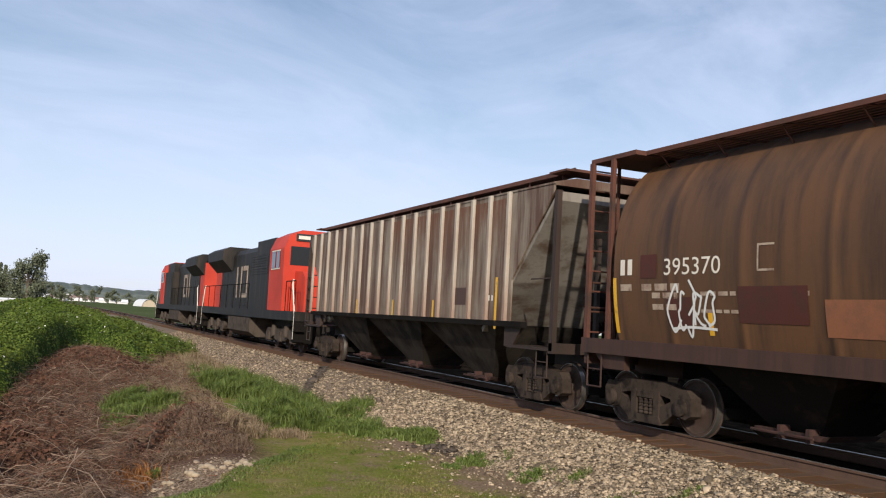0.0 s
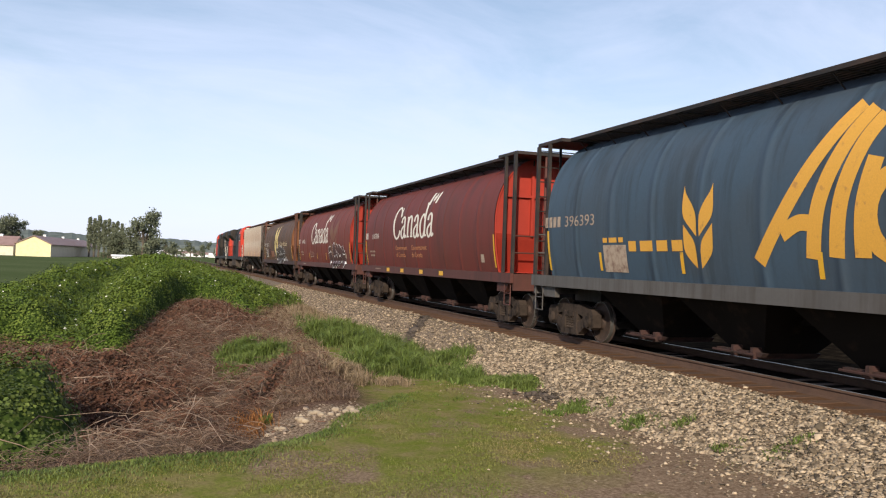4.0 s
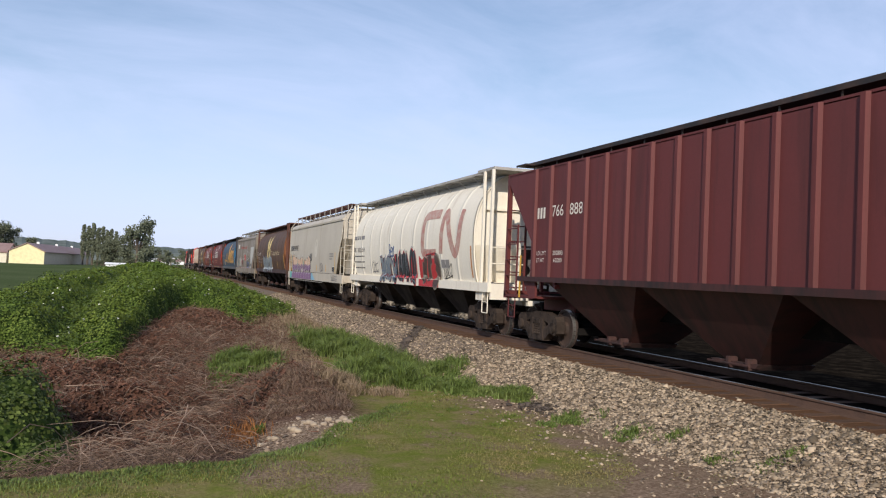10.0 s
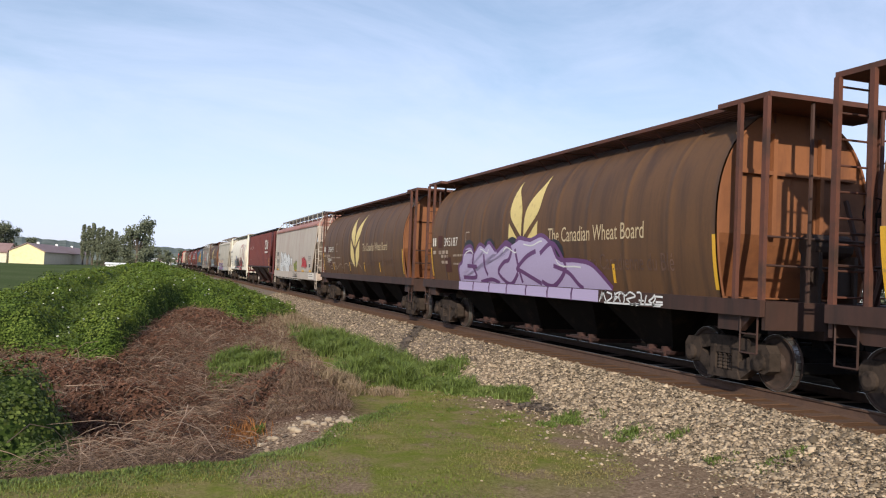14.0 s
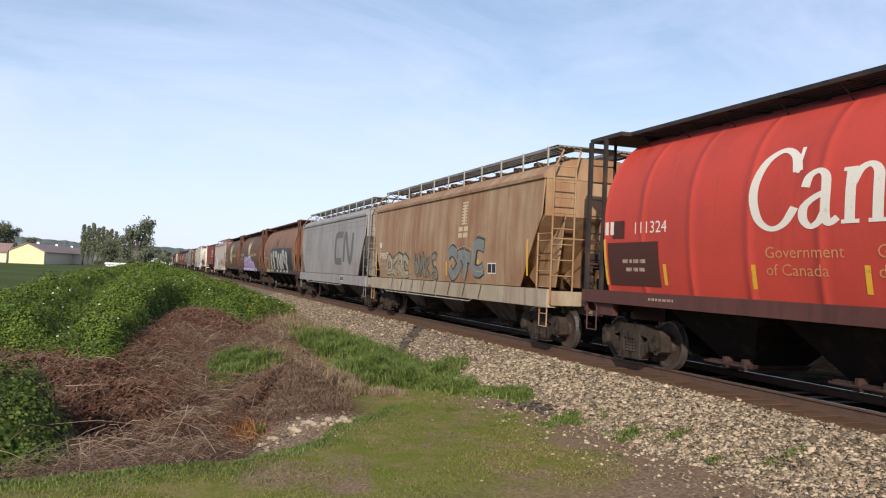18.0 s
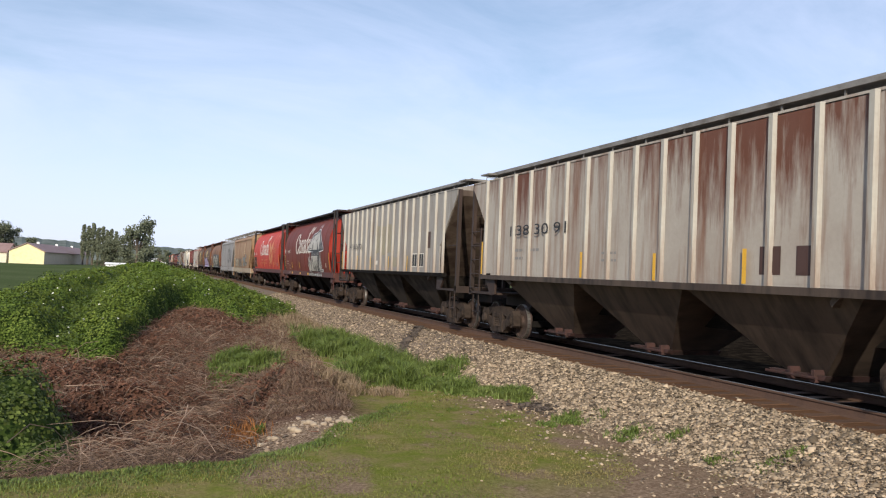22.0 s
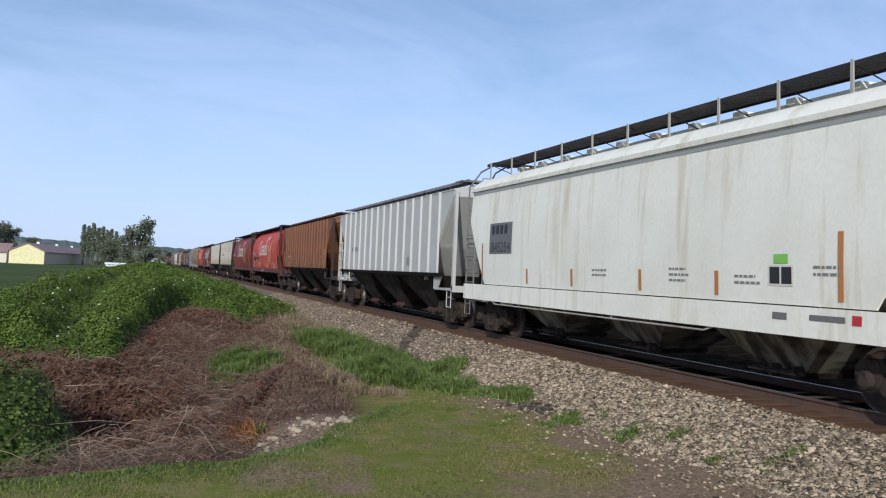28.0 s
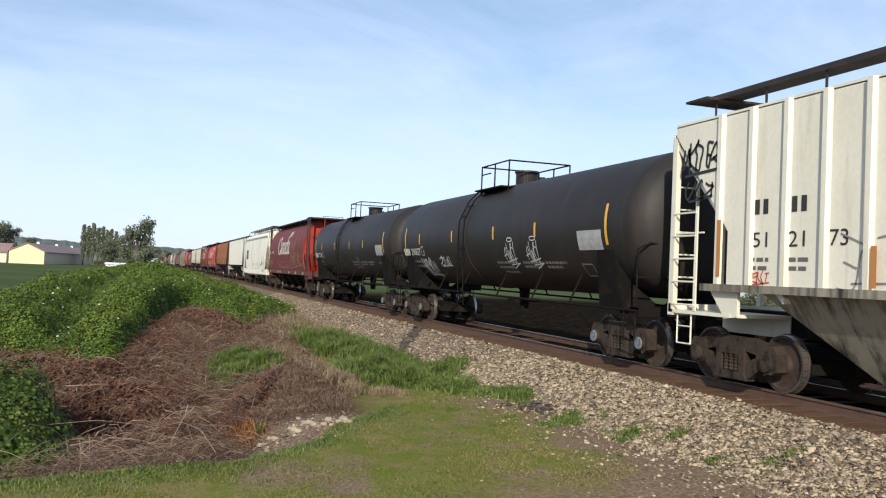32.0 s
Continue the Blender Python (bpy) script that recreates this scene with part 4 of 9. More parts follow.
def smo_sill(side):
    return Shape().slab([(-0.75, 1.0), (-0.75, 1.40), (-SMO + 0.75, 1.40), (-SMO + 0.75, 1.0)], side * 1.45, side * 1.55).box(side * 1.30, side * 1.55, -0.75, -SMO + 0.75, 0.97, 1.0)


def smo_end():
    s = Shape()
    s.slab([(-1.115, 4.12), (-1.17, 4.12), (-1.17, 3.22), (-3.4, 1.45), (-3.36, 1.39), (-1.115, 3.16)], -1.47, 1.47)
    return s


def smo_gusset():
    return Shape().slab([(-0.98, 3.2), (-1.0, 3.1), (-2.9, 1.7), (-2.4, 1.44), (-1.4, 1.44)], -0.02, 0.02)


def smo_platform():
    s = Shape().box(-1.45, 1.45, -2.2, -0.70, 1.02, 1.10).box(-1.45, 1.45, -0.78, -0.68, 1.02, 1.36)
    return s.box(-0.3, 0.3, -2.4, -0.66, 0.80, 1.06)


def smo_frame():
    """Corner ladders and the hoop that carries the walkway round the end."""
    s = Shape()
    for x in (-1.47, -0.90):
        s.pipe([(x, -0.72, 1.05), (x, -0.72, 4.25), (x * 0.80, -0.85, 4.72), (x * 0.72, -1.4, 4.84)], 0.024, 6)
    for k in range(9):
        z = 1.35 + k * 0.37
        s.rod((-1.47, -0.71, z), (-0.90, -0.71, z), 0.016)
    for x in (1.47, 0.9):
        s.pipe([(x, -0.72, 1.05), (x, -0.72, 4.25), (x * 0.80, -0.85, 4.72), (x * 0.72, -1.4, 4.84)], 0.024, 6)
    for k in range(9):
        z = 1.35 + k * 0.37
        s.rod((1.47, -0.71, z), (0.90, -0.71, z), 0.016)
    s.rod((-1.47, -0.71, 2.6), (1.47, -0.71, 2.6), 0.02)
    return s


def smo_side_rungs(x):
    s = Shape()
    s.pipe([(x, -1.40, 1.2), (x, -1.40, 2.75)], 0.022)
    for z in (1.45, 1.82, 2.2, 2.55, 2.72):
        s.rod((x, -0.72, z), (x, -1.40, z), 0.015)
    return s


def smo_walk():
    s = Shape()
    y0, y1 = -1.25, -SMO + 1.25
    for k in (-1, 1):
        for j in range(5):
            x = 0.52 + j * 0.135
            s.box(k * x, k * (x + 0.085), y0, y1, 4.86, 4.88)
        s.box(k * 1.12, k * 1.15, y0, y1, 4.83, 4.90)
        s.box(k * 0.50, k * 0.53, y0, y1, 4.83, 4.90)
        d = 1.6
        while d < SMO - 1.4:
            s.rod((k * 1.14, -d, 4.84), (k * 0.5, -d, 4.64), 0.012, 5)
            d += 1.48
    for d in (1.25, SMO - 1.85):
        s.box(-1.15, 1.15, -d - 0.6, -d, 4.88, 4.91)
    return s


def smo_stanchion(k):
    """One light post that holds the walkway's outer edge, leaning slightly."""
    return Shape().slab([(-0.03, 4.34), (0.03, 4.34), (0.05, 4.92), (0.0, 4.92)], k * 1.155, k * 1.18)


def smo_hatch():
    s = Shape().box(-0.40, 0.40, -SMO + 1.9, -1.9, 4.56, 4.74)
    d = 2.2
    while d < SMO - 2:
        s.box(-0.46, 0.46, -d - 0.05, -d + 0.05, 4.60, 4.80)
        s.box(-0.56, -0.40, -d - 0.1, -d + 0.1, 4.68, 4.78)
        d += 1.35
    return s


def smooth_car(number, label, side, roof=None, walkway="grey_roof", frame_paint=None, under="bay", sill=None):
    car = thing("hopper_car", label, "freight car", "grain cars of the train")
    part("body", ("smo_body", smo_body), M[side], car, smooth=True)
    part("roof", ("smo_roof", smo_roof), M[roof or side], car, smooth=True)
    for r in (0, 180):
        at = pose(0, 0 if not r else -SMO, 0, 0, 0, r)
        part("end_slope", ("smo_end", smo_end), M[side], car, at=at)
        part("end_platform", ("smo_platform", smo_platform), M[sill or side], car, at=at)
        for x in (-1.0, 0.0, 1.0):
            part("gusset", ("smo_gusset", smo_gusset), M[side], car, at=at @ pose(x, 0, 0))
        part("end_ladder", ("smo_frame", smo_frame), M[frame_paint or side], car, at=at)
        for x in (-1.50, 1.50):
            part("side_ladder", ("smo_rungs%g" % x, lambda: smo_side_rungs(x)), M[frame_paint or side], car, at=at)
            part("step", ("step%g" % x, lambda: step_shape(x)), M[frame_paint or side], car, at=pose(0, -1.0 if not r else -SMO + 1.0, -0.1, 0, 0, r))
    part("brake_rigging", ("brake_rig", brake_rig_shape), M[frame_paint or "truck"], car, "air reservoir and brake valves", at=pose(0, -SMO + 0.45, -0.25, 0, 0, 180))
    for k in (-1, 1):
        part("side_sill", ("smo_sill%d" % k, lambda: smo_sill(k)), M[sill or side], car)
    part("centre_sill", ("cyl_centre_sill", cyl_centre_sill), M["under"], car)
    for j in range(3):
        d0 = 3.0 + j * 4.05
        part("hopper_bay", ("smo_bay%d" % j, lambda: outlet_hopper(d0, d0 + 4.0, 0.34, 1.38, 1.40)), M[under], car)
        part("outlet_gate", ("smo_gate%d" % j, lambda: outlet_gate(d0 + 2.0, 0.34)), M["truck"], car)
    part("uncoupling_rod", ("smo_rod", lambda: Shape().pipe([(-1.50, -2.9, 0.95), (-1.52, -3.1, 0.90), (-1.52, -12.2, 0.90), (-1.50, -12.4, 0.96)], 0.018).rod((-1.52, -6.0, 0.90), (-1.52, -6.0, 0.99), 0.014).rod((-1.52, -9.2, 0.90), (-1.52, -9.2, 0.99), 0.014)), M["rib_post"], car, "pale rod hung under the sill")
    part("running_board", ("smo_walk", smo_walk), M[walkway], car)
    for k in (-1, 1):
        for j in range(11):
            part("stanchion", ("smo_stanchion%d" % k, lambda: smo_stanchion(k)), M["rib_post"], car, at=pose(0, -1.6 - j * 1.48, 0))
    part("hatch_trough", ("smo_hatch", smo_hatch), M[roof or side], car)
    for d in (1.95, SMO - 1.95):
        truck(car, number, d)
    coupling(car, SMO)
    return car


# ---- tank car ----
TANK = 18.1
TANK_Z, TANK_R = 2.86, 1.53


def tank_side(z):
    return (max(0.0, TANK_R ** 2 - (z - TANK_Z) ** 2)) ** 0.5


def tank_shell():
    prof = [(-0.56, 0.02), (-0.58, 0.45), (-0.65, 0.90), (-0.77, 1.22), (-0.93, 1.42), (-1.10, 1.51), (-1.22, TANK_R)]
    body = [(-6.0, TANK_R), (-8.9, TANK_R + 0.01), (-9.2, TANK_R + 0.01), (-12.0, TANK_R)]
    back = [(-TANK - a, r) for a, r in reversed(prof)]
    return Shape().turned(prof + body + back, 40, "y", (0, 0, TANK_Z))


def tank_band(d):
    return Shape().turned([(-d - 0.22, TANK_R), (-d - 0.2, TANK_R + 0.025), (-d + 0.2, TANK_R + 0.025), (-d + 0.22, TANK_R)], 40, "y", (0, 0, TANK_Z))


def tank_saddle():
    s = Shape()
    s.slab([(-0.68, 0.95), (-0.68, 1.15), (-3.2, 1.15), (-3.2, 0.95)], -0.35, 0.35)
    s.box(-1.45, 1.45, -1.0, -0.68, 1.0, 1.16)
    s.box(-1.45, 1.45, -1.0, -0.68, 1.12, 1.18)
    for x in (-1, 1):
        s.add([(x * 0.30, -1.55, 1.1), (x * 1.25, -1.55, 1.1), (x * 1.42, -1.75, 2.35), (x * 0.9, -1.75, 1.6), (x * 0.30, -2.6, 1.1), (x * 1.20, -2.6, 1.1), (x * 1.44, -2.4, 2.35), (x * 0.9, -2.4, 1.6)],
              [(0, 1, 2, 3), (4, 7, 6, 5), (0, 4, 5, 1), (1, 5, 6, 2), (2, 6, 7, 3), (3, 7, 4, 0)])
    return s


def tank_rail():
    s = Shape()
    for x in (-1.46, 1.46):
        s.rod((x, -0.75, 1.16), (x, -TANK + 0.75, 1.10), 0.028, 8)
        for d in (3.4, 5.6, 7.6, 10.4, 12.6, 14.6):
            s.rod((x, -d, 1.13), (x * 0.80, -d, 1.75), 0.024)
    for y in (-0.75, -TANK + 0.75):
        s.pipe([(-1.46, y, 1.16), (-1.46, y - 0.0, 2.3), (-1.2, y, 2.42), (-0.7, y, 2.42), (-0.6, y, 1.2)], 0.02)
        s.rod((-1.46, y, 1.75), (-0.6, y, 1.75), 0.018)
    s.pipe([(-1.46, -1.15, 1.16), (-1.46, -1.15, 2.2), (-1.46, -0.75, 2.3)], 0.02)
    return s


def tank_platform():
    s = Shape()
    top = TANK_Z + TANK_R
    y0, y1 = -7.70, -9.75
    for x in (-0.95, 0.95):
        for y in (y0, (y0 + y1) / 2 - 0.0, y1):
            s.rod((x, y, TANK_Z + 1.15), (x, y, top + 0.54), 0.022)
        s.rod((x, y0, top + 0.54), (x, y1, top + 0.54), 0.022)
        s.rod((x, y0, top + 0.30), (x, y0 - 0.7, top + 0.30), 0.018)
        s.box(x - 0.22, x + 0.22, y0, y1, top - 0.22, top - 0.18)
    for y in (y0, y1):
        s.rod((-0.95, y, top + 0.54), (0.95, y, top + 0.54), 0.022)
    for x in (-1, 1):
        s.rod((x * 0.95, y0, top + 0.54), (x * 0.95, y0 + 0.0, top - 0.2), 0.02)
    return s


def tank_ladder():
    s = Shape()
    for y in (-7.58, -8.02):
        s.pipe([(-1.52, y, 0.75), (-1.60, y, TANK_Z - 0.4), (-1.58, y, TANK_Z + 0.4), (-1.30, y, TANK_Z + 1.0), (-0.95, y, TANK_Z + 1.38)], 0.02)
    return s


def tank_rung(z):
    x = -1.52 if z < TANK_Z + 0.3 else -tank_side(z) - 0.06
    return Shape().rod((x, -7.58, z), (x, -8.02, z), 0.014)


def tank_dome():
    s = Shape().turned([(TANK_Z + TANK_R - 0.10, 0.33), (TANK_Z + TANK_R + 0.30, 0.33), (TANK_Z + TANK_R + 0.32, 0.37), (TANK_Z + TANK_R + 0.37, 0.36), (TANK_Z + TANK_R + 0.39, 0.02)], 20, "z", (0, -8.9, 0))
    return s


def tank_car(number, label):
    car = thing("tank_car", label, "tank car", "tank cars of the train")
    part("tank", ("tank_shell", tank_shell), M["tank_black"], car, smooth=True)
    for d in (7.8,):
        part("band", ("tank_band%g" % d, lambda: tank_band(d)), M["tank_black"], car, smooth=True)
    for r in (0, 180):
        part("saddle", ("tank_saddle", tank_saddle), M["under"], car, at=pose(0, 0 if not r else -TANK, 0, 0, 0, r))
        for x in (-1.45, 1.45):
            part("step", ("step%g" % x, lambda: step_shape(x)), M["under"], car, at=pose(0, -1.0 if not r else -TANK + 1.0, -0.1, 0, 0, r))
    part("handrail", ("tank_rail", tank_rail), M["under"], car)
    part("platform_railing", ("tank_platform", tank_platform), M["under"], car)
    ladder = part("ladder", ("tank_ladder", tank_ladder), M["under"], car)
    for k in range(10):
        part("rung", ("tank_rung%d" % k, lambda: tank_rung(0.85 + k * 0.32)), M["under"], ladder)
    part("dome", ("tank_dome", tank_dome), M["tank_black"], car, smooth=True)
    for x, y, q, h in ((0.2, -9.5, 0.09, 0.16), (-0.3, -9.6, 0.06, 0.20)):
        part("valve", ("tank_valve%g" % q, lambda: Shape().turned([(-0.05, q), (h, q)], 10, "z")), M["tank_black"], car, smooth=True, at=pose(x, y, TANK_Z + TANK_R))
    part("outlet_valve", ("tank_outlet", lambda: Shape().turned([(0.75, 0.12), (1.35, 0.16)], 12, "z", (0, -9.05, 0)).box(-0.4, 0.4, -9.3, -8.8, 0.95, 1.05)), M["under"], car)
    for d in (1.95, TANK - 1.95):
        truck(car, number, d)
        for k in (-0.89, 0.89):
            part("bearing_cap", ("bearing_cap", lambda: Shape().turned([(-1.205, 0.115), (-1.19, 0.125), (-1.16, 0.125)], 14)), M["blue_cap"], car, "pale blue axle bearing cap", at=pose(0, -d + k, 0.457))
    coupling(car, TANK)
    return car


# ---- diesel locomotive ----
LOCO = 22.3


def loco_truck_frame():
    s = Shape()
    for x in (-1.08, 1.08):
        s.slab([(2.5, 0.62), (2.4, 0.45), (2.0, 0.36), (1.2, 0.52), (0.8, 0.38), (-0.8, 0.38), (-1.2, 0.52), (-2.0, 0.36), (-2.4, 0.45), (-2.5, 0.62), (-2.2, 0.86), (2.2, 0.86)], x - 0.10, x + 0.10)
        for y in (-1.95, 0.0, 1.95):
            s.box(x - 0.16, x + 0.16, y - 0.22, y + 0.22, 0.34, 0.74)
        for y in (-1.0, 1.0):
            s.turned([(0.55, 0.14), (1.0, 0.14)], 10, "z", (x * 1.08, y, 0))
    s.box(-1.0, 1.0, -0.3, 0.3, 0.5, 1.0)
    return s


def loco(number, label, cab_first):
    """Built cab first (y = 0 at the cab end's coupler); cab_first False turns it round."""
    car = thing("locomotive", label, "locomotive", "locomotives of the train")
    base = None if cab_first else pose(0, -LOCO, 0, 0, 0, 180)

    def p(name, s, m, label="", smooth=False):
        s.v = [(x, y, z if z < 1.62 else 1.62 + (z - 1.62) * 1.16) for x, y, z in s.v]
        return part(name, s, M[m], car, label, smooth, at=base)

    p("frame", Shape().box(-1.5, 1.5, -LOCO + 0.75, -0.75, 1.25, 1.62).box(-0.4, 0.4, -LOCO + 0.6, -0.6, 0.8, 1.25), "loco_black")
    p("fuel_tank", Shape().sweep([(-1.45, 1.22), (-1.45, 0.55), (-1.1, 0.32), (1.1, 0.32), (1.45, 0.55), (1.45, 1.22)], (-8.6, -13.6)), "loco_gear")
    # cab with raked nose
    p("nose", Shape().slab([(-1.35, 1.62), (-1.35, 2.75), (-1.75, 3.0), (-3.0, 3.05), (-3.0, 1.62)], -1.0, 1.0), "loco_red", "red short hood")
    cab = Shape().sweep([(-1.5, 1.62), (-1.52, 3.85), (-1.30, 4.30), (-0.8, 4.52), (0.8, 4.52), (1.30, 4.30), (1.52, 3.85), (1.5, 1.62)], (-2.85, -5.2))
    p("cab", cab, "loco_red", "red driver's cab")
    for x in (-1.535, 1.535):
        p("side_window", Shape().box(x - 0.01, x + 0.01, -4.75, -4.15, 3.15, 3.75).box(x - 0.01, x + 0.01, -3.95, -3.45, 3.15, 3.75), "glass")
        for z in (3.10, 3.76):
            p("window_frame", Shape().box(x - 0.006, x + 0.006, -4.80, -3.40, z, z + 0.04), "ink_white")
    for a, b in ((-1.25, -0.1), (0.1, 1.25)):
        p("windscreen", Shape().box(a, b, -2.85, -2.835, 3.25, 3.92), "glass")
    for a, b in ((-1.05, -0.25), (0.25, 1.05)):
        p("number_board", Shape().box(a, b, -2.87, -2.80, 4.12, 4.38), "ink_black")
        p("number_bar", Shape().box(a + 0.08, b - 0.08, -2.80, -2.79, 4.19, 4.31), "ink_white")
    p("headlight", Shape().turned([(-2.84, 0.10), (-2.80, 0.10)], 12, "y", (-0.12, 0, 4.25)).turned([(-2.84, 0.10), (-2.80, 0.10)], 12, "y", (0.12, 0, 4.25)), "tread")
    # long hood
    p("long_hood", Shape().sweep([(-0.95, 1.62), (-0.95, 4.05), (-0.75, 4.28), (0.75, 4.28), (0.95, 4.05), (0.95, 1.62)], (-5.2, -LOCO + 2.1)), "loco_black")
    p("equipment_cabinet", Shape().box(-1.48, 1.48, -5.22, -9.0, 1.62, 3.75).box(-1.3, 1.3, -5.25, -8.6, 3.75, 4.35), "loco_black")
    rad = Shape().sweep([(-1.0, 3.35), (-1.55, 3.85), (-1.55, 4.30), (-1.2, 4.48), (1.2, 4.48), (1.55, 4.30), (1.55, 3.85), (1.0, 3.35)], (-LOCO + 2.1, -LOCO + 6.6))
    p("radiator_wing", rad, "loco_black")
    p("rear_hood", Shape().box(-0.97, 0.97, -LOCO + 2.08, -LOCO + 3.6, 1.63, 4.02), "loco_red", "red band at the hood's end")
    p("exhaust", Shape().box(-0.4, 0.4, -12.2, -11.2, 4.26, 4.45).box(-0.7, 0.7, -10.6, -9.6, 4.27, 4.38), "under")
    for k in range(12):
        y = -9.4 - k * 0.78
        for x in (-0.9625, 0.9625):
            p("engine_door", Shape().box(x - 0.0125, x + 0.0125, y - 0.36, y + 0.36, 1.75, 3.3), "loco_black")
    for k in range(8):
        z = 3.0 + k * 0.1
        for x in (-1.485, 1.485):
            p("louvre", Shape().box(x - 0.015, x + 0.015, -8.8, -5.6, z, z + 0.05), "loco_black")
    # plain bars where the company's mark stands
    for x in (-0.985, 0.985):
        for y0, y1, z0, z1 in ((-12.0, -11.8, 2.1, 3.5), (-12.9, -12.003, 3.3, 3.5), (-12.9, -12.003, 2.1, 2.3), (-13.4, -13.2, 2.1, 3.5), (-14.4, -14.2, 2.1, 3.5)):
            p("mark_bar", Shape().box(x - 0.008, x + 0.008, y0, y1, z0, z1), "ink_pale", "plain pale bar")
    for x in (-1.46, 1.46):
        for a, b in ((-1.0, -2.4), (-9.2, -LOCO + 1.0)):
            rail = Shape().rod((x, a, 2.65), (x, b, 2.65), 0.02)
            n = max(2, int(abs(b - a) / 1.6))
            for k in range(n + 1):
                y = a + (b - a) * k / n
                rail.rod((x, y, 1.62), (x, y, 2.65), 0.018)
            p("handrail", rail, "under")
    for y in (-0.85, -LOCO + 0.85):
        for x in (-1.48, 1.48):
            p("step_rail", Shape().pipe([(x, y, 0.55), (x, y, 1.5), (x, y - math.copysign(0.5, y + 11), 2.55), (x * 0.97, y - math.copysign(0.55, y + 11), 2.7)], 0.03), "ink_white", "white handrail of the steps")
        p("steps", Shape().box(-1.5, -1.15, y - 0.25, y + 0.25, 0.45, 0.52).box(-1.5, -1.15, y - 0.25, y + 0.25, 0.85, 0.92).box(1.15, 1.5, y - 0.25, y + 0.25, 0.45, 0.52).box(1.15, 1.5, y - 0.25, y + 0.25, 0.85, 0.92).box(-1.5, 1.5, y - 0.04, y + 0.04, 0.4, 1.3), "under")
    for d in (3.9, LOCO - 3.9):
        t = part("truck", ("loco_truck", loco_truck_frame), M["loco_gear"], car, at=pose(0, -d, 0))
        for k in (-1.95, 0.0, 1.95):
            w = part("wheelset", ("wheelset", wheelset_shape), M["wheel"], t, smooth=True, at=pose(0, k, 0.457))
            WHEELS.append((w, k, number, d - k))
    coupling(car, LOCO)
    return car


# ---- the train, from its head; FRONT is where each front coupler lies at the start, along the track ----
FRONT = {0: 31.2, 1: 13.4, 2: -4.77, 3: -22.97, 4: -41.15, 5: -59.15, 6: -77.0, 7: -94.8, 8: -113.2, 9: -131.1, 10: -149.1, 11: -167.0, 12: -185.18,
         13: -203.35, 14: -221.4, 15: -238.95, 16: -257.35, 17: -275.37, 18: -293.5, 19: -311.4, 20: -329.8, 21: -347.75, 22: -366.2, 23: -384.6,
         24: -402.4, 25: -420.05, 26: -438.4, 27: -456.0, 28: -473.8}
FRONT[-1] = FRONT[0] + LOCO
FRONT[-2] = FRONT[-1] + LOCO
CARS = {}


def number_words(car, text, d, z, width, height, side, ink="ink_white", lift=0.008):
    painted(car, "car_number", [], ink, side, tris=[words(text, d, z, width, height)], lift=lift)


def mark_bars(car, d, z, n, side, ink="ink_white", w=0.13, h=0.26, gap=0.07):
    """Plain bars for the owner's letters."""
    painted(car, "owner_mark", [bar(d + k * (w + gap), d + k * (w + gap) + w, z, z + h) for k in range(n)], ink, side)


def small_print(car, rows, side, ink="ink_white", name="data_lettering"):
    """Plain bars for lines too small to read: (d, z, width, height)."""
    loops = []
    r = random.Random(len(rows) * 7 + int(rows[0][0] * 10))
    for d, z, w, h in rows:
        x = d
        while x < d + w - 0.02:
            q = min(d + w, x + r.uniform(1.2, 3.4) * h)
            loops.append(bar(x, q, z, z + h))
            x = q + h * 0.7
    painted(car, name, loops, ink, side)


def letter_bars(car, d, z, counts, h, ink, side):
    """A line of lettering as plain upright bars, word by word."""
    loops, r = [], random.Random(int(d * 100 + z * 10))
    for n in counts:
        for k in range(n):
            w = h * r.choice((0.16, 0.16, 0.34))
            loops.append(bar(d, d + w, z, z + h))
            d += w + h * r.choice((0.30, 0.46))
        d += h * 0.55
    painted(car, "company_lettering", loops, ink, side)


def sheaf_blade(side, outer, inner):
    """A leaf between two rounded edges, mirrored by side."""
    return [(side * u, v) for u, v in smooth_line(outer, 4) + smooth_line(inner, 4)[1:-1]]


def sheaf():
    """Two pairs of blades, one unit high: the lower pair first."""
    low = ([(0.05, 0.0), (0.20, 0.09), (0.33, 0.20), (0.355, 0.34), (0.355, 0.53)], [(0.355, 0.53), (0.22, 0.43), (0.10, 0.33), (0.055, 0.20), (0.05, 0.0)])
    high = ([(0.03, 0.38), (0.16, 0.47), (0.33, 0.60), (0.375, 0.74), (0.345, 1.0)], [(0.345, 1.0), (0.29, 0.90), (0.13, 0.76), (0.04, 0.62), (0.03, 0.38)])
    return [sheaf_blade(k, *q) for q in (low, high) for k in (-1, 1)]


def wheat_emblem(car, d, z, k, material, side, name="emblem", outline=False, wide=1.0):
    """Blades of a sheaf; d, z at its foot, k its height."""
    loops = [[(d + u * k * wide, z + v * k) for u, v in q] for q in sheaf()]
    if outline:
        loops = [q for l in loops for q in stroke(l + l[:1], 0.045)]
    painted(car, name, loops, material, side)


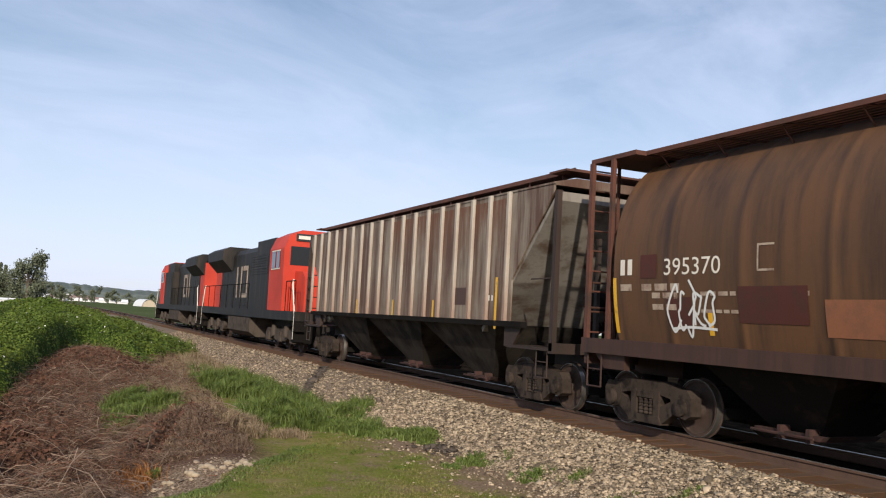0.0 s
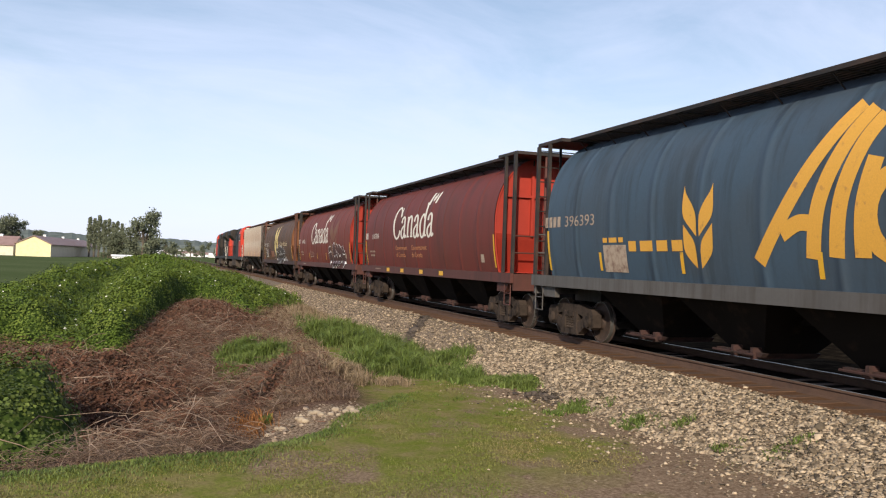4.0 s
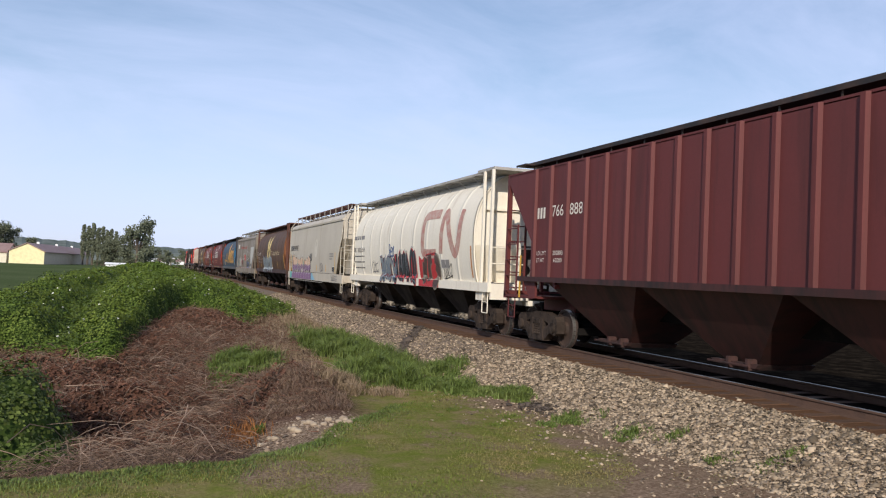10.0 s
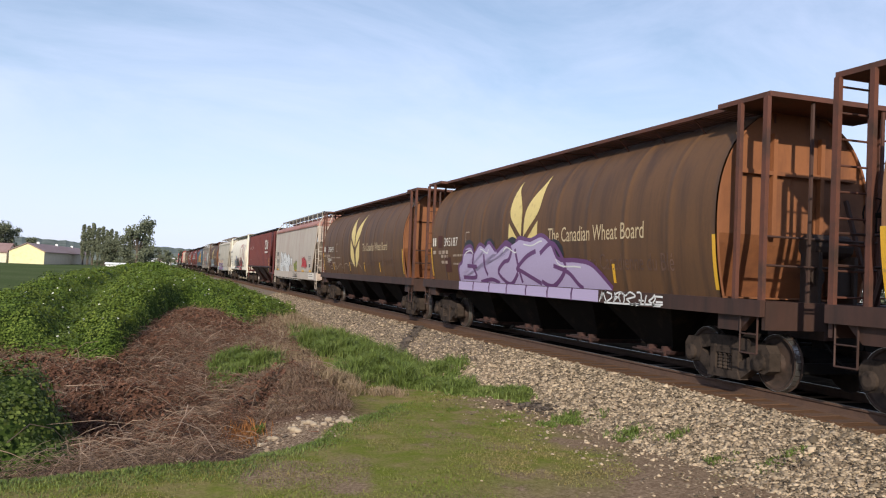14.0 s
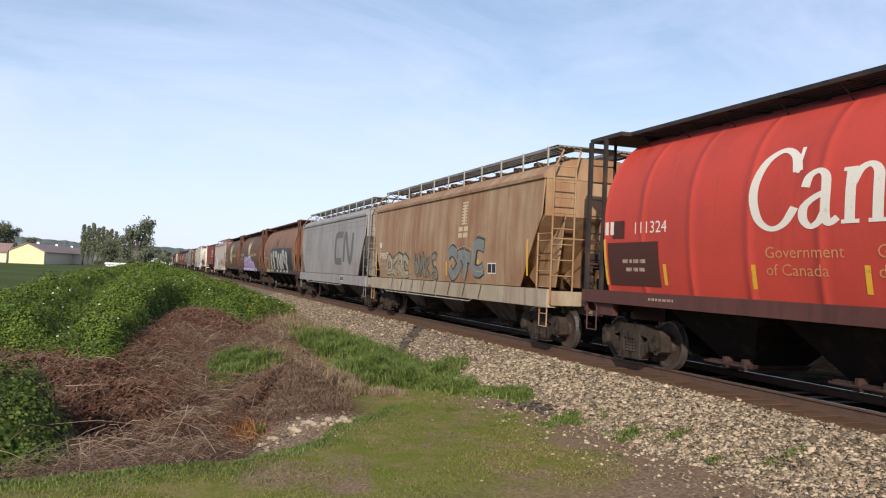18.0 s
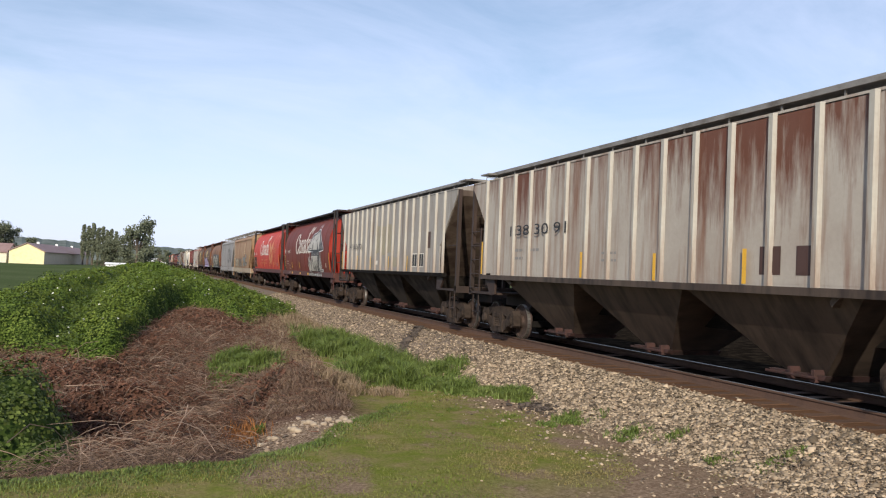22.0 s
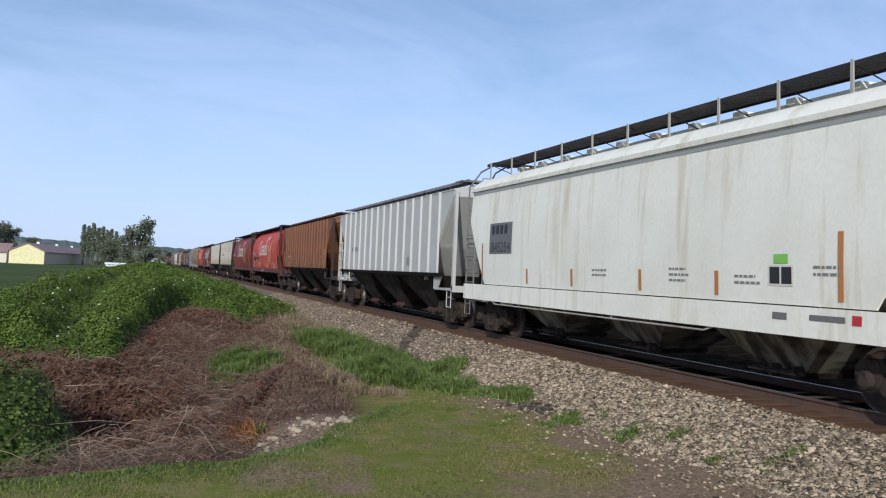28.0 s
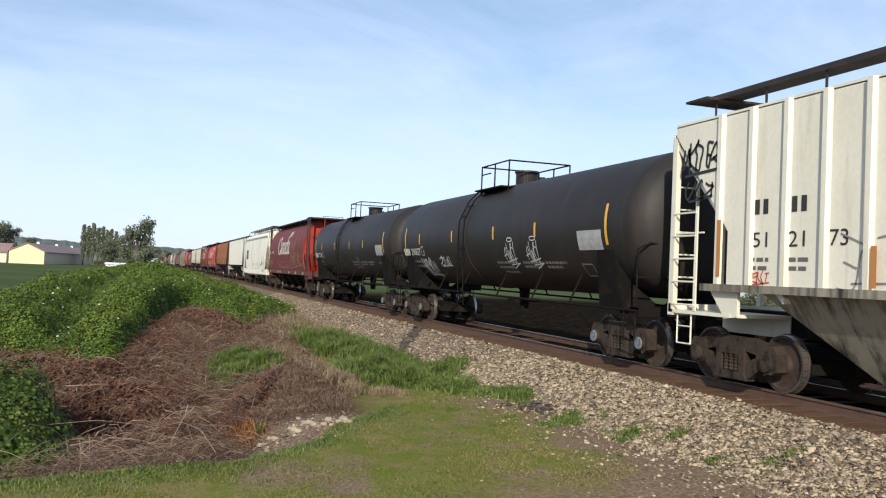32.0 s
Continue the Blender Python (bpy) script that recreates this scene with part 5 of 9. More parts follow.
# letters with serifs: width, curved lines, straight stems and small feet, with the small letters one unit high
SERIF = {
    "C": (1.42, [[(1.30, 1.05), (1.16, 1.36), (0.80, 1.52), (0.38, 1.36), (0.14, 0.98), (0.10, 0.58), (0.28, 0.16), (0.64, -0.03), (1.02, 0.06), (1.30, 0.36)]], [((1.30, 1.02), (1.33, 1.52))], []),
    "a": (1.02, [[(0.14, 0.72), (0.22, 0.92), (0.44, 1.01), (0.62, 0.92), (0.67, 0.70), (0.67, 0.20), (0.76, 0.02), (0.98, 0.12)], [(0.66, 0.60), (0.36, 0.50), (0.13, 0.34), (0.12, 0.12), (0.30, -0.02), (0.52, 0.06), (0.66, 0.24)]], [], []),
    "n": (1.16, [[(0.27, 0.70), (0.42, 0.93), (0.64, 1.01), (0.82, 0.90), (0.86, 0.66), (0.86, 0.0)]], [((0.24, 0.0), (0.24, 1.0))], [(0.04, 0.46, 0.0), (0.66, 1.08, 0.0), (0.04, 0.24, 0.93)]),
    "d": (1.12, [[(0.74, 0.84), (0.56, 1.0), (0.34, 0.96), (0.13, 0.70), (0.11, 0.36), (0.24, 0.06), (0.44, -0.03), (0.62, 0.06), (0.76, 0.26)]], [((0.80, 0.0), (0.80, 1.56))], [(0.60, 0.80, 1.48), (0.80, 1.06, 0.02)])}


def serif_word(text, d, z, width, height):
    """Ribbons of a word in upright serif letters; height is that of its capital."""
    total = sum(SERIF[c][0] for c in text)
    kx, kz = width / total, height / 1.52
    out, x = [], 0.0

    def put(q):
        v, f = q
        out.append(([(d + (x + a) * kx, z + b * kz) for a, b in v], f))

    for c in text:
        w, curves, stems, feet = SERIF[c]
        heavy = 0.27 if c == "C" else 0.24
        for line in curves:
            put(pen(smooth_line(line), heavy, 0.10))
        for a, b in stems:
            put(pen([a, b], 0.10 if c == "C" else 0.24, 0.1))
        for a, b, h in feet:
            put(([(a, h), (b, h), (b, h + 0.07), (a, h + 0.07)], [(0, 1, 2, 3)]))
        x += w
    return out


def canada_words(car, d, z, side=cyl_side):
    painted(car, "country_name", [], "ink_white", side, "white painted name", tris=serif_word("Canada", d, z, 5.05, 1.16))
    a, h = d + 4.02, z + 1.10
    bars = [[(a, h - 0.02), (a + 0.20, h - 0.02), (a + 0.34, h + 0.40), (a + 0.14, h + 0.40)], [(a + 0.68, h + 0.02), (a + 0.87, h + 0.02), (a + 1.00, h + 0.40), (a + 0.81, h + 0.40)]]
    shape = [(0, -0.16), (0.03, -0.02), (0.17, -0.05), (0.14, 0.03), (0.25, 0.13), (0.18, 0.16), (0.19, 0.25), (0.09, 0.20), (0.07, 0.32), (0, 0.40), (-0.07, 0.32), (-0.09, 0.20), (-0.19, 0.25), (-0.18, 0.16), (-0.25, 0.13), (-0.14, 0.03), (-0.17, -0.05), (-0.03, -0.02)]
    painted(car, "flag", bars + [[(a + 0.50 + u * 0.62 + v * 0.2, h + 0.15 + v * 0.62) for u, v in shape]], "ink_white", side)


def board_car(number, label, digits, stripes, side="brown", roof="brown_roof", emblem=True):
    """Brown cylindrical grain car with a wheat emblem."""
    car = CARS[number] = cylindrical_car(number, label, side, "orange_end", roof, "sill_brown")
    mark_bars(car, 1.80, 2.54, 2, cyl_side, w=0.12)
    painted(car, "overpaint", [bar(2.32, 2.72, 2.48, 2.86)], "patch_dark", cyl_side)
    if digits:
        number_words(car, digits, 2.90, 2.52, 1.22, 0.26, cyl_side)
    painted(car, "overpaint", [bar(2.95, 3.5, 1.72, 2.18)], "patch_dark", cyl_side)
    small_print(car, [(2.6, 2.16, 0.6, 0.09), (2.6, 1.98, 0.6, 0.09), (1.80, 2.28, 0.33, 0.11), (2.35, 2.28, 0.9, 0.11), (3.7, 2.2, 0.9, 0.06), (4.8, 2.2, 0.9, 0.06), (3.7, 1.95, 0.8, 0.05)], cyl_side, "ink_pale")
    painted(car, "test_box", stroke([(5.1, 2.55), (4.82, 2.55), (4.82, 2.9), (5.1, 2.9)], 0.03), "ink_pale", cyl_side)
    if emblem:
        wheat_emblem(car, 8.80, 1.76, 2.40, "wheat", cyl_side)
        painted(car, "board_lettering", [], "wheat_pale", cyl_side, tris=[words("The Canadian Wheat Board", 10.25, 2.49, 4.05, 0.33)])
        painted(car, "board_lettering", [], "ink_dim", cyl_side, tris=[words("La Commission Canadienne du Bl\u00e9", 10.35, 1.88, 4.9, 0.33)])
    cyl_stripes(car, stripes)
    return car


def maple_car(number, label, digits, side, end, stripes, emblem="wheat_dim", second=None, roof="black_roof", sill=None, prints=True):
    """Red cylindrical grain car that carries the country's name."""
    car = CARS[number] = cylindrical_car(number, label, side, end, roof, sill or "sill_maroon")
    mark_bars(car, 1.67, 2.58, 2, cyl_side, w=0.13)
    number_words(car, digits, 2.78, 2.58, 1.05, 0.22, cyl_side)
    small_print(car, [(2.3, 2.02, 0.8, 0.07), (2.4, 1.86, 0.7, 0.07)], cyl_side, "ink_pale")
    canada_words(car, 6.05, 2.56)
    if emblem:
        wheat_emblem(car, 12.45, 1.78, 2.0, emblem, cyl_side, wide=1.2)
    if second:
        wheat_emblem(car, 14.40, 1.78, 2.36, second, cyl_side, "emblem_outline", True, wide=1.0)
    if prints:
        for text, d, z, w in (("Government", 6.4, 2.10, 1.55), ("of Canada", 6.4, 1.84, 1.25), ("Gouvernement", 8.5, 2.10, 1.8), ("du Canada", 8.5, 1.84, 1.25)):
            painted(car, "ministry_lettering", [], "wheat_soft", cyl_side, tris=[words(text, d, z, w, 0.17)])
    small_print(car, [(3.2, 1.32, 0.8, 0.045)], lambda z: 1.522, "ink_pale")
    painted(car, "data_plate", [bar(15.35, 15.6, 1.72, 1.95)], "ink_pale", cyl_side)
    cyl_stripes(car, stripes)
    return car


def graffiti(car, d0, z0, w, h, n, seed, fill, edge, side, glow=None, marks=None, fat=0.30, rim=0.09, lower=None, split=0.45):
    """A painted piece: fat forms with an edge, a cloud behind them, thin lines on them and at times a second colour below."""
    t = min(fat * h, 0.46 * w / n)
    if glow:
        painted(car, "graffiti_cloud", [], glow, side, tris=forms(d0, z0, w, h, n, seed, t + 0.34), lift=0.010)
    painted(car, "graffiti_edge", [], edge, side, tris=forms(d0 - rim / 2, z0 - rim / 2, w + rim, h + rim, n, seed, t + rim), lift=0.013)
    body = forms(d0, z0, w, h, n, seed, t)
    painted(car, "graffiti", [], fill, side, "spray-painted letter-like forms", tris=body, lift=0.016)
    if lower:
        level = z0 + h * split
        low = [(v, [q for q in f if max(v[i][1] for i in q) < level]) for v, f in body]
        painted(car, "graffiti_shade", [], lower, side, tris=low, lift=0.018)
    painted(car, "graffiti_accent", [], marks or edge, side, tris=forms(d0 + t * 0.30, z0 + t * 0.34, w, h, n, seed, 0.022), lift=0.020)


def throw_up(car, d0, z0, w, h, n, seed, fill, line, side, rim=0.075):
    """Two rows of swollen forms in outline over a flat fill."""
    for k, (a, b, q) in enumerate(((0.36, 1.0, seed), (0.0, 0.62, seed + 1))):
        t = 0.46 * w / n
        painted(car, "graffiti_edge", [], line, side, tris=forms(d0 - rim / 2, z0 + a * h - rim / 2, w + rim, (b - a) * h + rim, n, q, t + rim, 1.3, 0.1), lift=0.012 + 0.008 * k)
        painted(car, "graffiti", [], fill, side, "swollen sprayed outline forms", tris=forms(d0, z0 + a * h, w, (b - a) * h, n, q, t, 1.3, 0.1), lift=0.016 + 0.008 * k)


def tag(car, d0, z0, w, h, n, seed, colour, side, thick=0.035, lift=0.012):
    painted(car, "graffiti_tag", [], colour, side, "illegible sprayed scrawl", tris=scribble(d0, z0, w, h, n, seed, thick), lift=lift)


def company_blocks(car, d, z, w, h, colour, side, t):
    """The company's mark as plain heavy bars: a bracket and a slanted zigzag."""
    def form(pts):
        return pen(smooth_line([(d + u * w, z + v * h) for u, v in pts], 5), t, t * 0.9)

    bracket = form([(0.44, 0.93), (0.14, 0.93), (0.06, 0.84), (0.045, 0.5), (0.05, 0.16), (0.13, 0.07), (0.40, 0.07)])
    zigzag = form([(0.52, 0.06), (0.53, 0.55), (0.56, 0.88), (0.62, 0.88), (0.72, 0.45), (0.82, 0.10), (0.88, 0.10), (0.93, 0.35), (0.96, 0.95)])
    for q in (bracket, zigzag):
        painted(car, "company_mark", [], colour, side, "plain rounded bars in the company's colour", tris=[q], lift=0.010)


def panel(car, d0, d1, z0, z1, side, face="ink_black", rim="ink_white"):
    painted(car, "data_panel", [bar(d0 - 0.03, d1 + 0.03, z0 - 0.03, z1 + 0.03)], rim, side, lift=0.009)
    m = (d0 + d1) / 2
    painted(car, "data_panel_face", [bar(d0, m - 0.02, z0, z1), bar(m + 0.02, d1, z0, z1)], face, side, lift=0.013)


def add_stripes(car, spots, side, colour="yellow", name="reflector_stripe"):
    for d, z0, z1 in spots:
        painted(car, name, [bar(d, d + 0.10, z0, z1)], colour, side)


def whole_side(z):
    """The round side of a cylindrical car and the sill below it."""
    return cyl_side(z) if z > 1.46 else 1.522


def rib_face(z):
    return 1.586


def sill_face(z):
    return 1.552


def mushroom(car):
    """Large sprayed mushroom with blades of grass round its foot."""
    def lay(name, loops, ink, lift, side=cyl_side, label="", tris=None):
        painted(car, name, loops, ink, side, label, tris=tris, lift=lift)

    crest = smooth_line([(10.50, 2.67), (11.0, 3.08), (11.45, 3.42), (11.95, 3.56), (12.60, 3.62), (12.90, 3.78), (13.35, 3.70), (13.50, 3.56), (14.0, 3.34), (14.55, 2.98), (15.0, 2.67)], 4)
    under = smooth_line([(15.0, 2.67), (14.0, 2.60), (12.8, 2.58), (11.5, 2.61), (10.50, 2.67)], 4)
    cap, stem = crest + under[1:-1], [(11.40, 2.58), (13.85, 2.58), (13.70, 2.0), (13.80, 1.48), (11.25, 1.48), (11.42, 2.0)]
    lay("graffiti_edge", grow([cap], 0.02), "spray_white", 0.010, tris=[pen(crest, 0.17, 0.17), pen(under, 0.12, 0.10)])
    lay("graffiti_edge", [cap, stem], "spray_black", 0.013, tris=[pen(crest, 0.08, 0.08)])
    inner = [(12.75 + (d - 12.75) * 0.955, 2.70 + (z - 2.68) * 0.90) for d, z in crest]
    lay("graffiti", [inner + [(14.6, 2.69), (10.8, 2.70)]], "spray_cream", 0.016, label="sprayed pale mushroom")
    lay("graffiti", [[(11.48, 2.36), (13.30, 2.36), (13.22, 1.50), (11.34, 1.50)]], "spray_cream", 0.016)
    # shade on the cap's far side, gills and the stem's dark flank
    lay("graffiti_shade", [[(13.72, 2.68), (13.98, 2.95), (13.92, 3.30), (14.12, 3.22), (14.55, 2.92), (14.86, 2.69)], [(13.30, 2.69), (13.62, 2.69), (13.40, 2.98), (13.25, 3.20)], [(11.72, 2.70), (11.92, 2.70), (12.02, 3.16), (11.82, 2.95)]], "spray_black", 0.019)
    ticks = [stroke([(13.80 + 0.012 * k, 2.74 + 0.07 * k), (14.15, 2.72 + 0.068 * k), (14.72 - 0.085 * k, 2.74 + 0.064 * k)], 0.016) for k in range(8)]
    ticks += [stroke([(11.55 + k * 0.105, 2.40), (11.60 + k * 0.105, 2.54)], 0.02) for k in range(22)] + [stroke([(13.38, 1.56 + k * 0.085), (13.68, 1.53 + k * 0.085)], 0.018) for k in range(10)]
    lay("graffiti_hatching", [q for l in ticks for q in l], "spray_cream", 0.022)
    ring = [[(a + r_ * math.cos(q * 0.48), b + r_ * e * math.sin(q * 0.48)) for q in range(14)] for a, b, r_, e in ((13.05, 3.44, 0.17, 1.2), (12.0, 3.36, 0.15, 0.7))]
    dome = smooth_line([(12.15, 2.70), (12.25, 2.98), (12.55, 3.20), (12.90, 3.22), (13.15, 3.0), (13.22, 2.70)], 5)
    fold = smooth_line([(10.75, 2.74), (11.4, 2.80), (11.75, 2.72)], 4)
    lay("graffiti_linework", [], "spray_black", 0.022, tris=[pen(q, 0.04, 0.04) for q in ring + [dome, fold]])
    lay("graffiti_hatching", [], "spray_white", 0.024, tris=[pen([(d + 0.05, z + 0.03) for d, z in dome[:12]], 0.03, 0.03)])
    # an oval knot on the stem
    knot = [[(11.78 + 0.20 * k * math.cos(q * 0.48), 2.10 + 0.17 * k * math.sin(q * 0.48)) for q in range(14)] for k in (1.0, 0.55)]
    lay("graffiti_linework", [knot[1]], "spray_black", 0.022, tris=[pen(knot[0], 0.035, 0.035)])
    # leaves: dark blades up the stem, spiky ones out to both sides
    r = random.Random(4)
    stemmed = [leaf((12.05 + 0.13 * k, 1.48), (12.05 + 0.13 * k + r.uniform(-0.30, 0.05), 1.85 + 0.42 * r.random()), 0.07, 0.03) for k in range(10)]
    lay("graffiti_linework", stemmed, "spray_black", 0.022)
    spiky = [leaf(a, b, w, c) for a, b, w, c in (((11.3, 1.45), (10.95, 2.50), 0.30, 0.05), ((11.2, 1.45), (10.55, 2.28), 0.34, 0.06), ((11.1, 1.42), (10.40, 1.92), 0.30, 0.05), ((11.2, 1.42), (10.62, 1.52), 0.20, 0.03),
                                                 ((13.75, 1.45), (14.20, 2.52), 0.34, -0.06), ((13.9, 1.45), (14.38, 2.05), 0.32, -0.06), ((13.9, 1.42), (14.80, 1.60), 0.22, -0.03))]
    for loops, ink, up in ((grow(spiky, 0.05), "spray_white", 0.025), (spiky, "spray_black", 0.027), (grow(spiky, -0.075), "spray_cream", 0.029)):
        lay("graffiti_grass", loops, ink, up)
    tufts = [leaf((10.85 + 0.10 * k, 1.21), (10.85 + 0.10 * k + r.uniform(-0.12, 0.16), 1.38 + 0.10 * r.random()), 0.10, 0.02) for k in range(38)]
    for loops, ink, up in ((tufts, "spray_black", 0.010), (grow(tufts[::2], -0.012), "spray_cream", 0.014), (grow(tufts[1::3], -0.02), "spray_white", 0.016)):
        lay("graffiti_grass", loops, ink, up, whole_side)
    for k in range(5):
        a = 0.5 + k * 0.5
        lay("graffiti_spatter", stroke([(13.0 + 0.25 * math.cos(a), 3.88 + 0.10 * math.sin(a)), (13.0 + 0.5 * math.cos(a), 3.92 + 0.20 * math.sin(a))], 0.03), "spray_white", 0.012)


def province_word():
    """Round joined-up letters of the province's name."""
    def ring(d, z, a, b):
        return [(d + a * math.cos(k * math.pi / 10), z + b * math.sin(k * math.pi / 10)) for k in range(21)]

    lines = [[(8.98, 1.84), (9.45, 2.45), (10.05, 3.22), (10.72, 4.06)], [(10.12, 1.90), (10.26, 2.70), (10.66, 3.50), (10.98, 3.96)], [(9.50, 2.26), (9.85, 2.42), (10.15, 2.40)],
             [(10.56, 1.92), (10.66, 2.70), (10.95, 3.42), (11.22, 3.82)], [(11.02, 1.92), (11.05, 2.60), (11.22, 3.25)], [(12.30, 2.50), (12.95, 2.78), (12.90, 3.12), (12.55, 3.18), (12.22, 2.80), (12.22, 2.25), (12.55, 1.93), (13.0, 2.06)],
             [(13.28, 1.86), (13.26, 2.60), (13.32, 3.24)], [(13.28, 2.85), (13.44, 3.14), (13.66, 3.18)], [(13.84, 1.86), (13.80, 2.7), (13.86, 3.56)], [(13.62, 3.10), (14.10, 3.16)], [(15.24, 1.86), (15.20, 2.6), (15.28, 3.28)]]
    return [pen(smooth_line(q), 0.28, 0.24) for q in lines] + [pen(q, 0.30, 0.25) for q in (ring(11.55, 2.48, 0.42, 0.52), ring(14.70, 2.52, 0.46, 0.60))]


M["spray_cream"] = node_material("cream_spray_paint", (0.50, 0.47, 0.41), 0.5, second=(0.40, 0.37, 0.32), second_scale=3.0, bump=0)
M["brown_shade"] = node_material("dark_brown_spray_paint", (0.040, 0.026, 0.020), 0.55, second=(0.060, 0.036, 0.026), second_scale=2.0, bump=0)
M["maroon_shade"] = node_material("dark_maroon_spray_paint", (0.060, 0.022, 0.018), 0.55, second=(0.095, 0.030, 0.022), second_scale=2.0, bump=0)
M["spray_grey_white"] = node_material("pale_grey_spray_paint", (0.42, 0.43, 0.42), 0.5, bump=0)
M["spray_mauve"] = node_material("mauve_spray_paint", (0.26, 0.13, 0.25), 0.5, second=(0.22, 0.10, 0.21), second_scale=3.0, bump=0)
M["spray_sky"] = node_material("sky_blue_spray_paint", (0.22, 0.46, 0.60), 0.5, bump=0)
M["spray_drab"] = node_material("drab_grey_spray_paint", (0.20, 0.175, 0.13), 0.55, second=(0.26, 0.22, 0.15), second_scale=2.0, bump=0)
M["patch_cream"] = node_material("faded_cream_emblem", (0.60, 0.555, 0.455), 0.6, second=(0.53, 0.48, 0.39), second_scale=3.0, bump=0)
M["sill_grey"] = car_paint("dark_grey_sill_paint", (0.105, 0.100, 0.096), (0.060, 0.050, 0.042), low=0.45)
for depth, level in (("light", 4.05), ("half", 3.55), ("deep", 2.95)):
    M["rust_" + depth] = rust_wash(car_paint("rust_washed_grey_paint", (0.42, 0.380, 0.325), (0.21, 0.110, 0.070), low=0.47, high=0.72, fade=(0.34, 0.290, 0.240)), (0.130, 0.044, 0.023), level)
M["rust_orange"] = rust_wash(car_paint("rust_washed_brown_paint", (0.27, 0.225, 0.175), (0.105, 0.058, 0.040), low=0.40, high=0.58, fade=(0.16, 0.105, 0.075)), (0.150, 0.058, 0.026), 3.6)
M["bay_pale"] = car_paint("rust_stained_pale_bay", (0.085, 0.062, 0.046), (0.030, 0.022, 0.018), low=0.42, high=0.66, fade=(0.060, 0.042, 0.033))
M["tan_sill"] = car_paint("worn_tan_sill_paint", (0.40, 0.335, 0.245), (0.20, 0.125, 0.075), low=0.52, high=0.75, fade=(0.32, 0.24, 0.16))
# cream bay: stains, with the shade under the car mixed into the colour
M["bay_cream"] = car_paint("stained_shaded_cream_bay", (0.30, 0.275, 0.215), (0.040, 0.032, 0.026), low=0.44, high=0.60, fade=(0.16, 0.14, 0.105))
# dark grey bay with near-black blotches
M["bay_grey"] = car_paint("dark_blotched_grey_bay", (0.115, 0.100, 0.082), (0.022, 0.018, 0.016), low=0.44, high=0.62, fade=(0.060, 0.050, 0.042))
M["red_deep"] = car_paint("deep_red_paint", (0.240, 0.034, 0.020), (0.120, 0.028, 0.019), low=0.44, high=0.72, fade=(0.165, 0.032, 0.020))
M["sill_maroon"] = car_paint("dull_maroon_sill_paint", (0.105, 0.040, 0.032), (0.060, 0.028, 0.023), low=0.46)
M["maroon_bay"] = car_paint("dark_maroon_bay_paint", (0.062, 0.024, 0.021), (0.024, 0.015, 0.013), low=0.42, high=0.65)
M["ink_mid"] = node_material("worn_grey_lettering", (0.24, 0.225, 0.21), 0.6, bump=0)


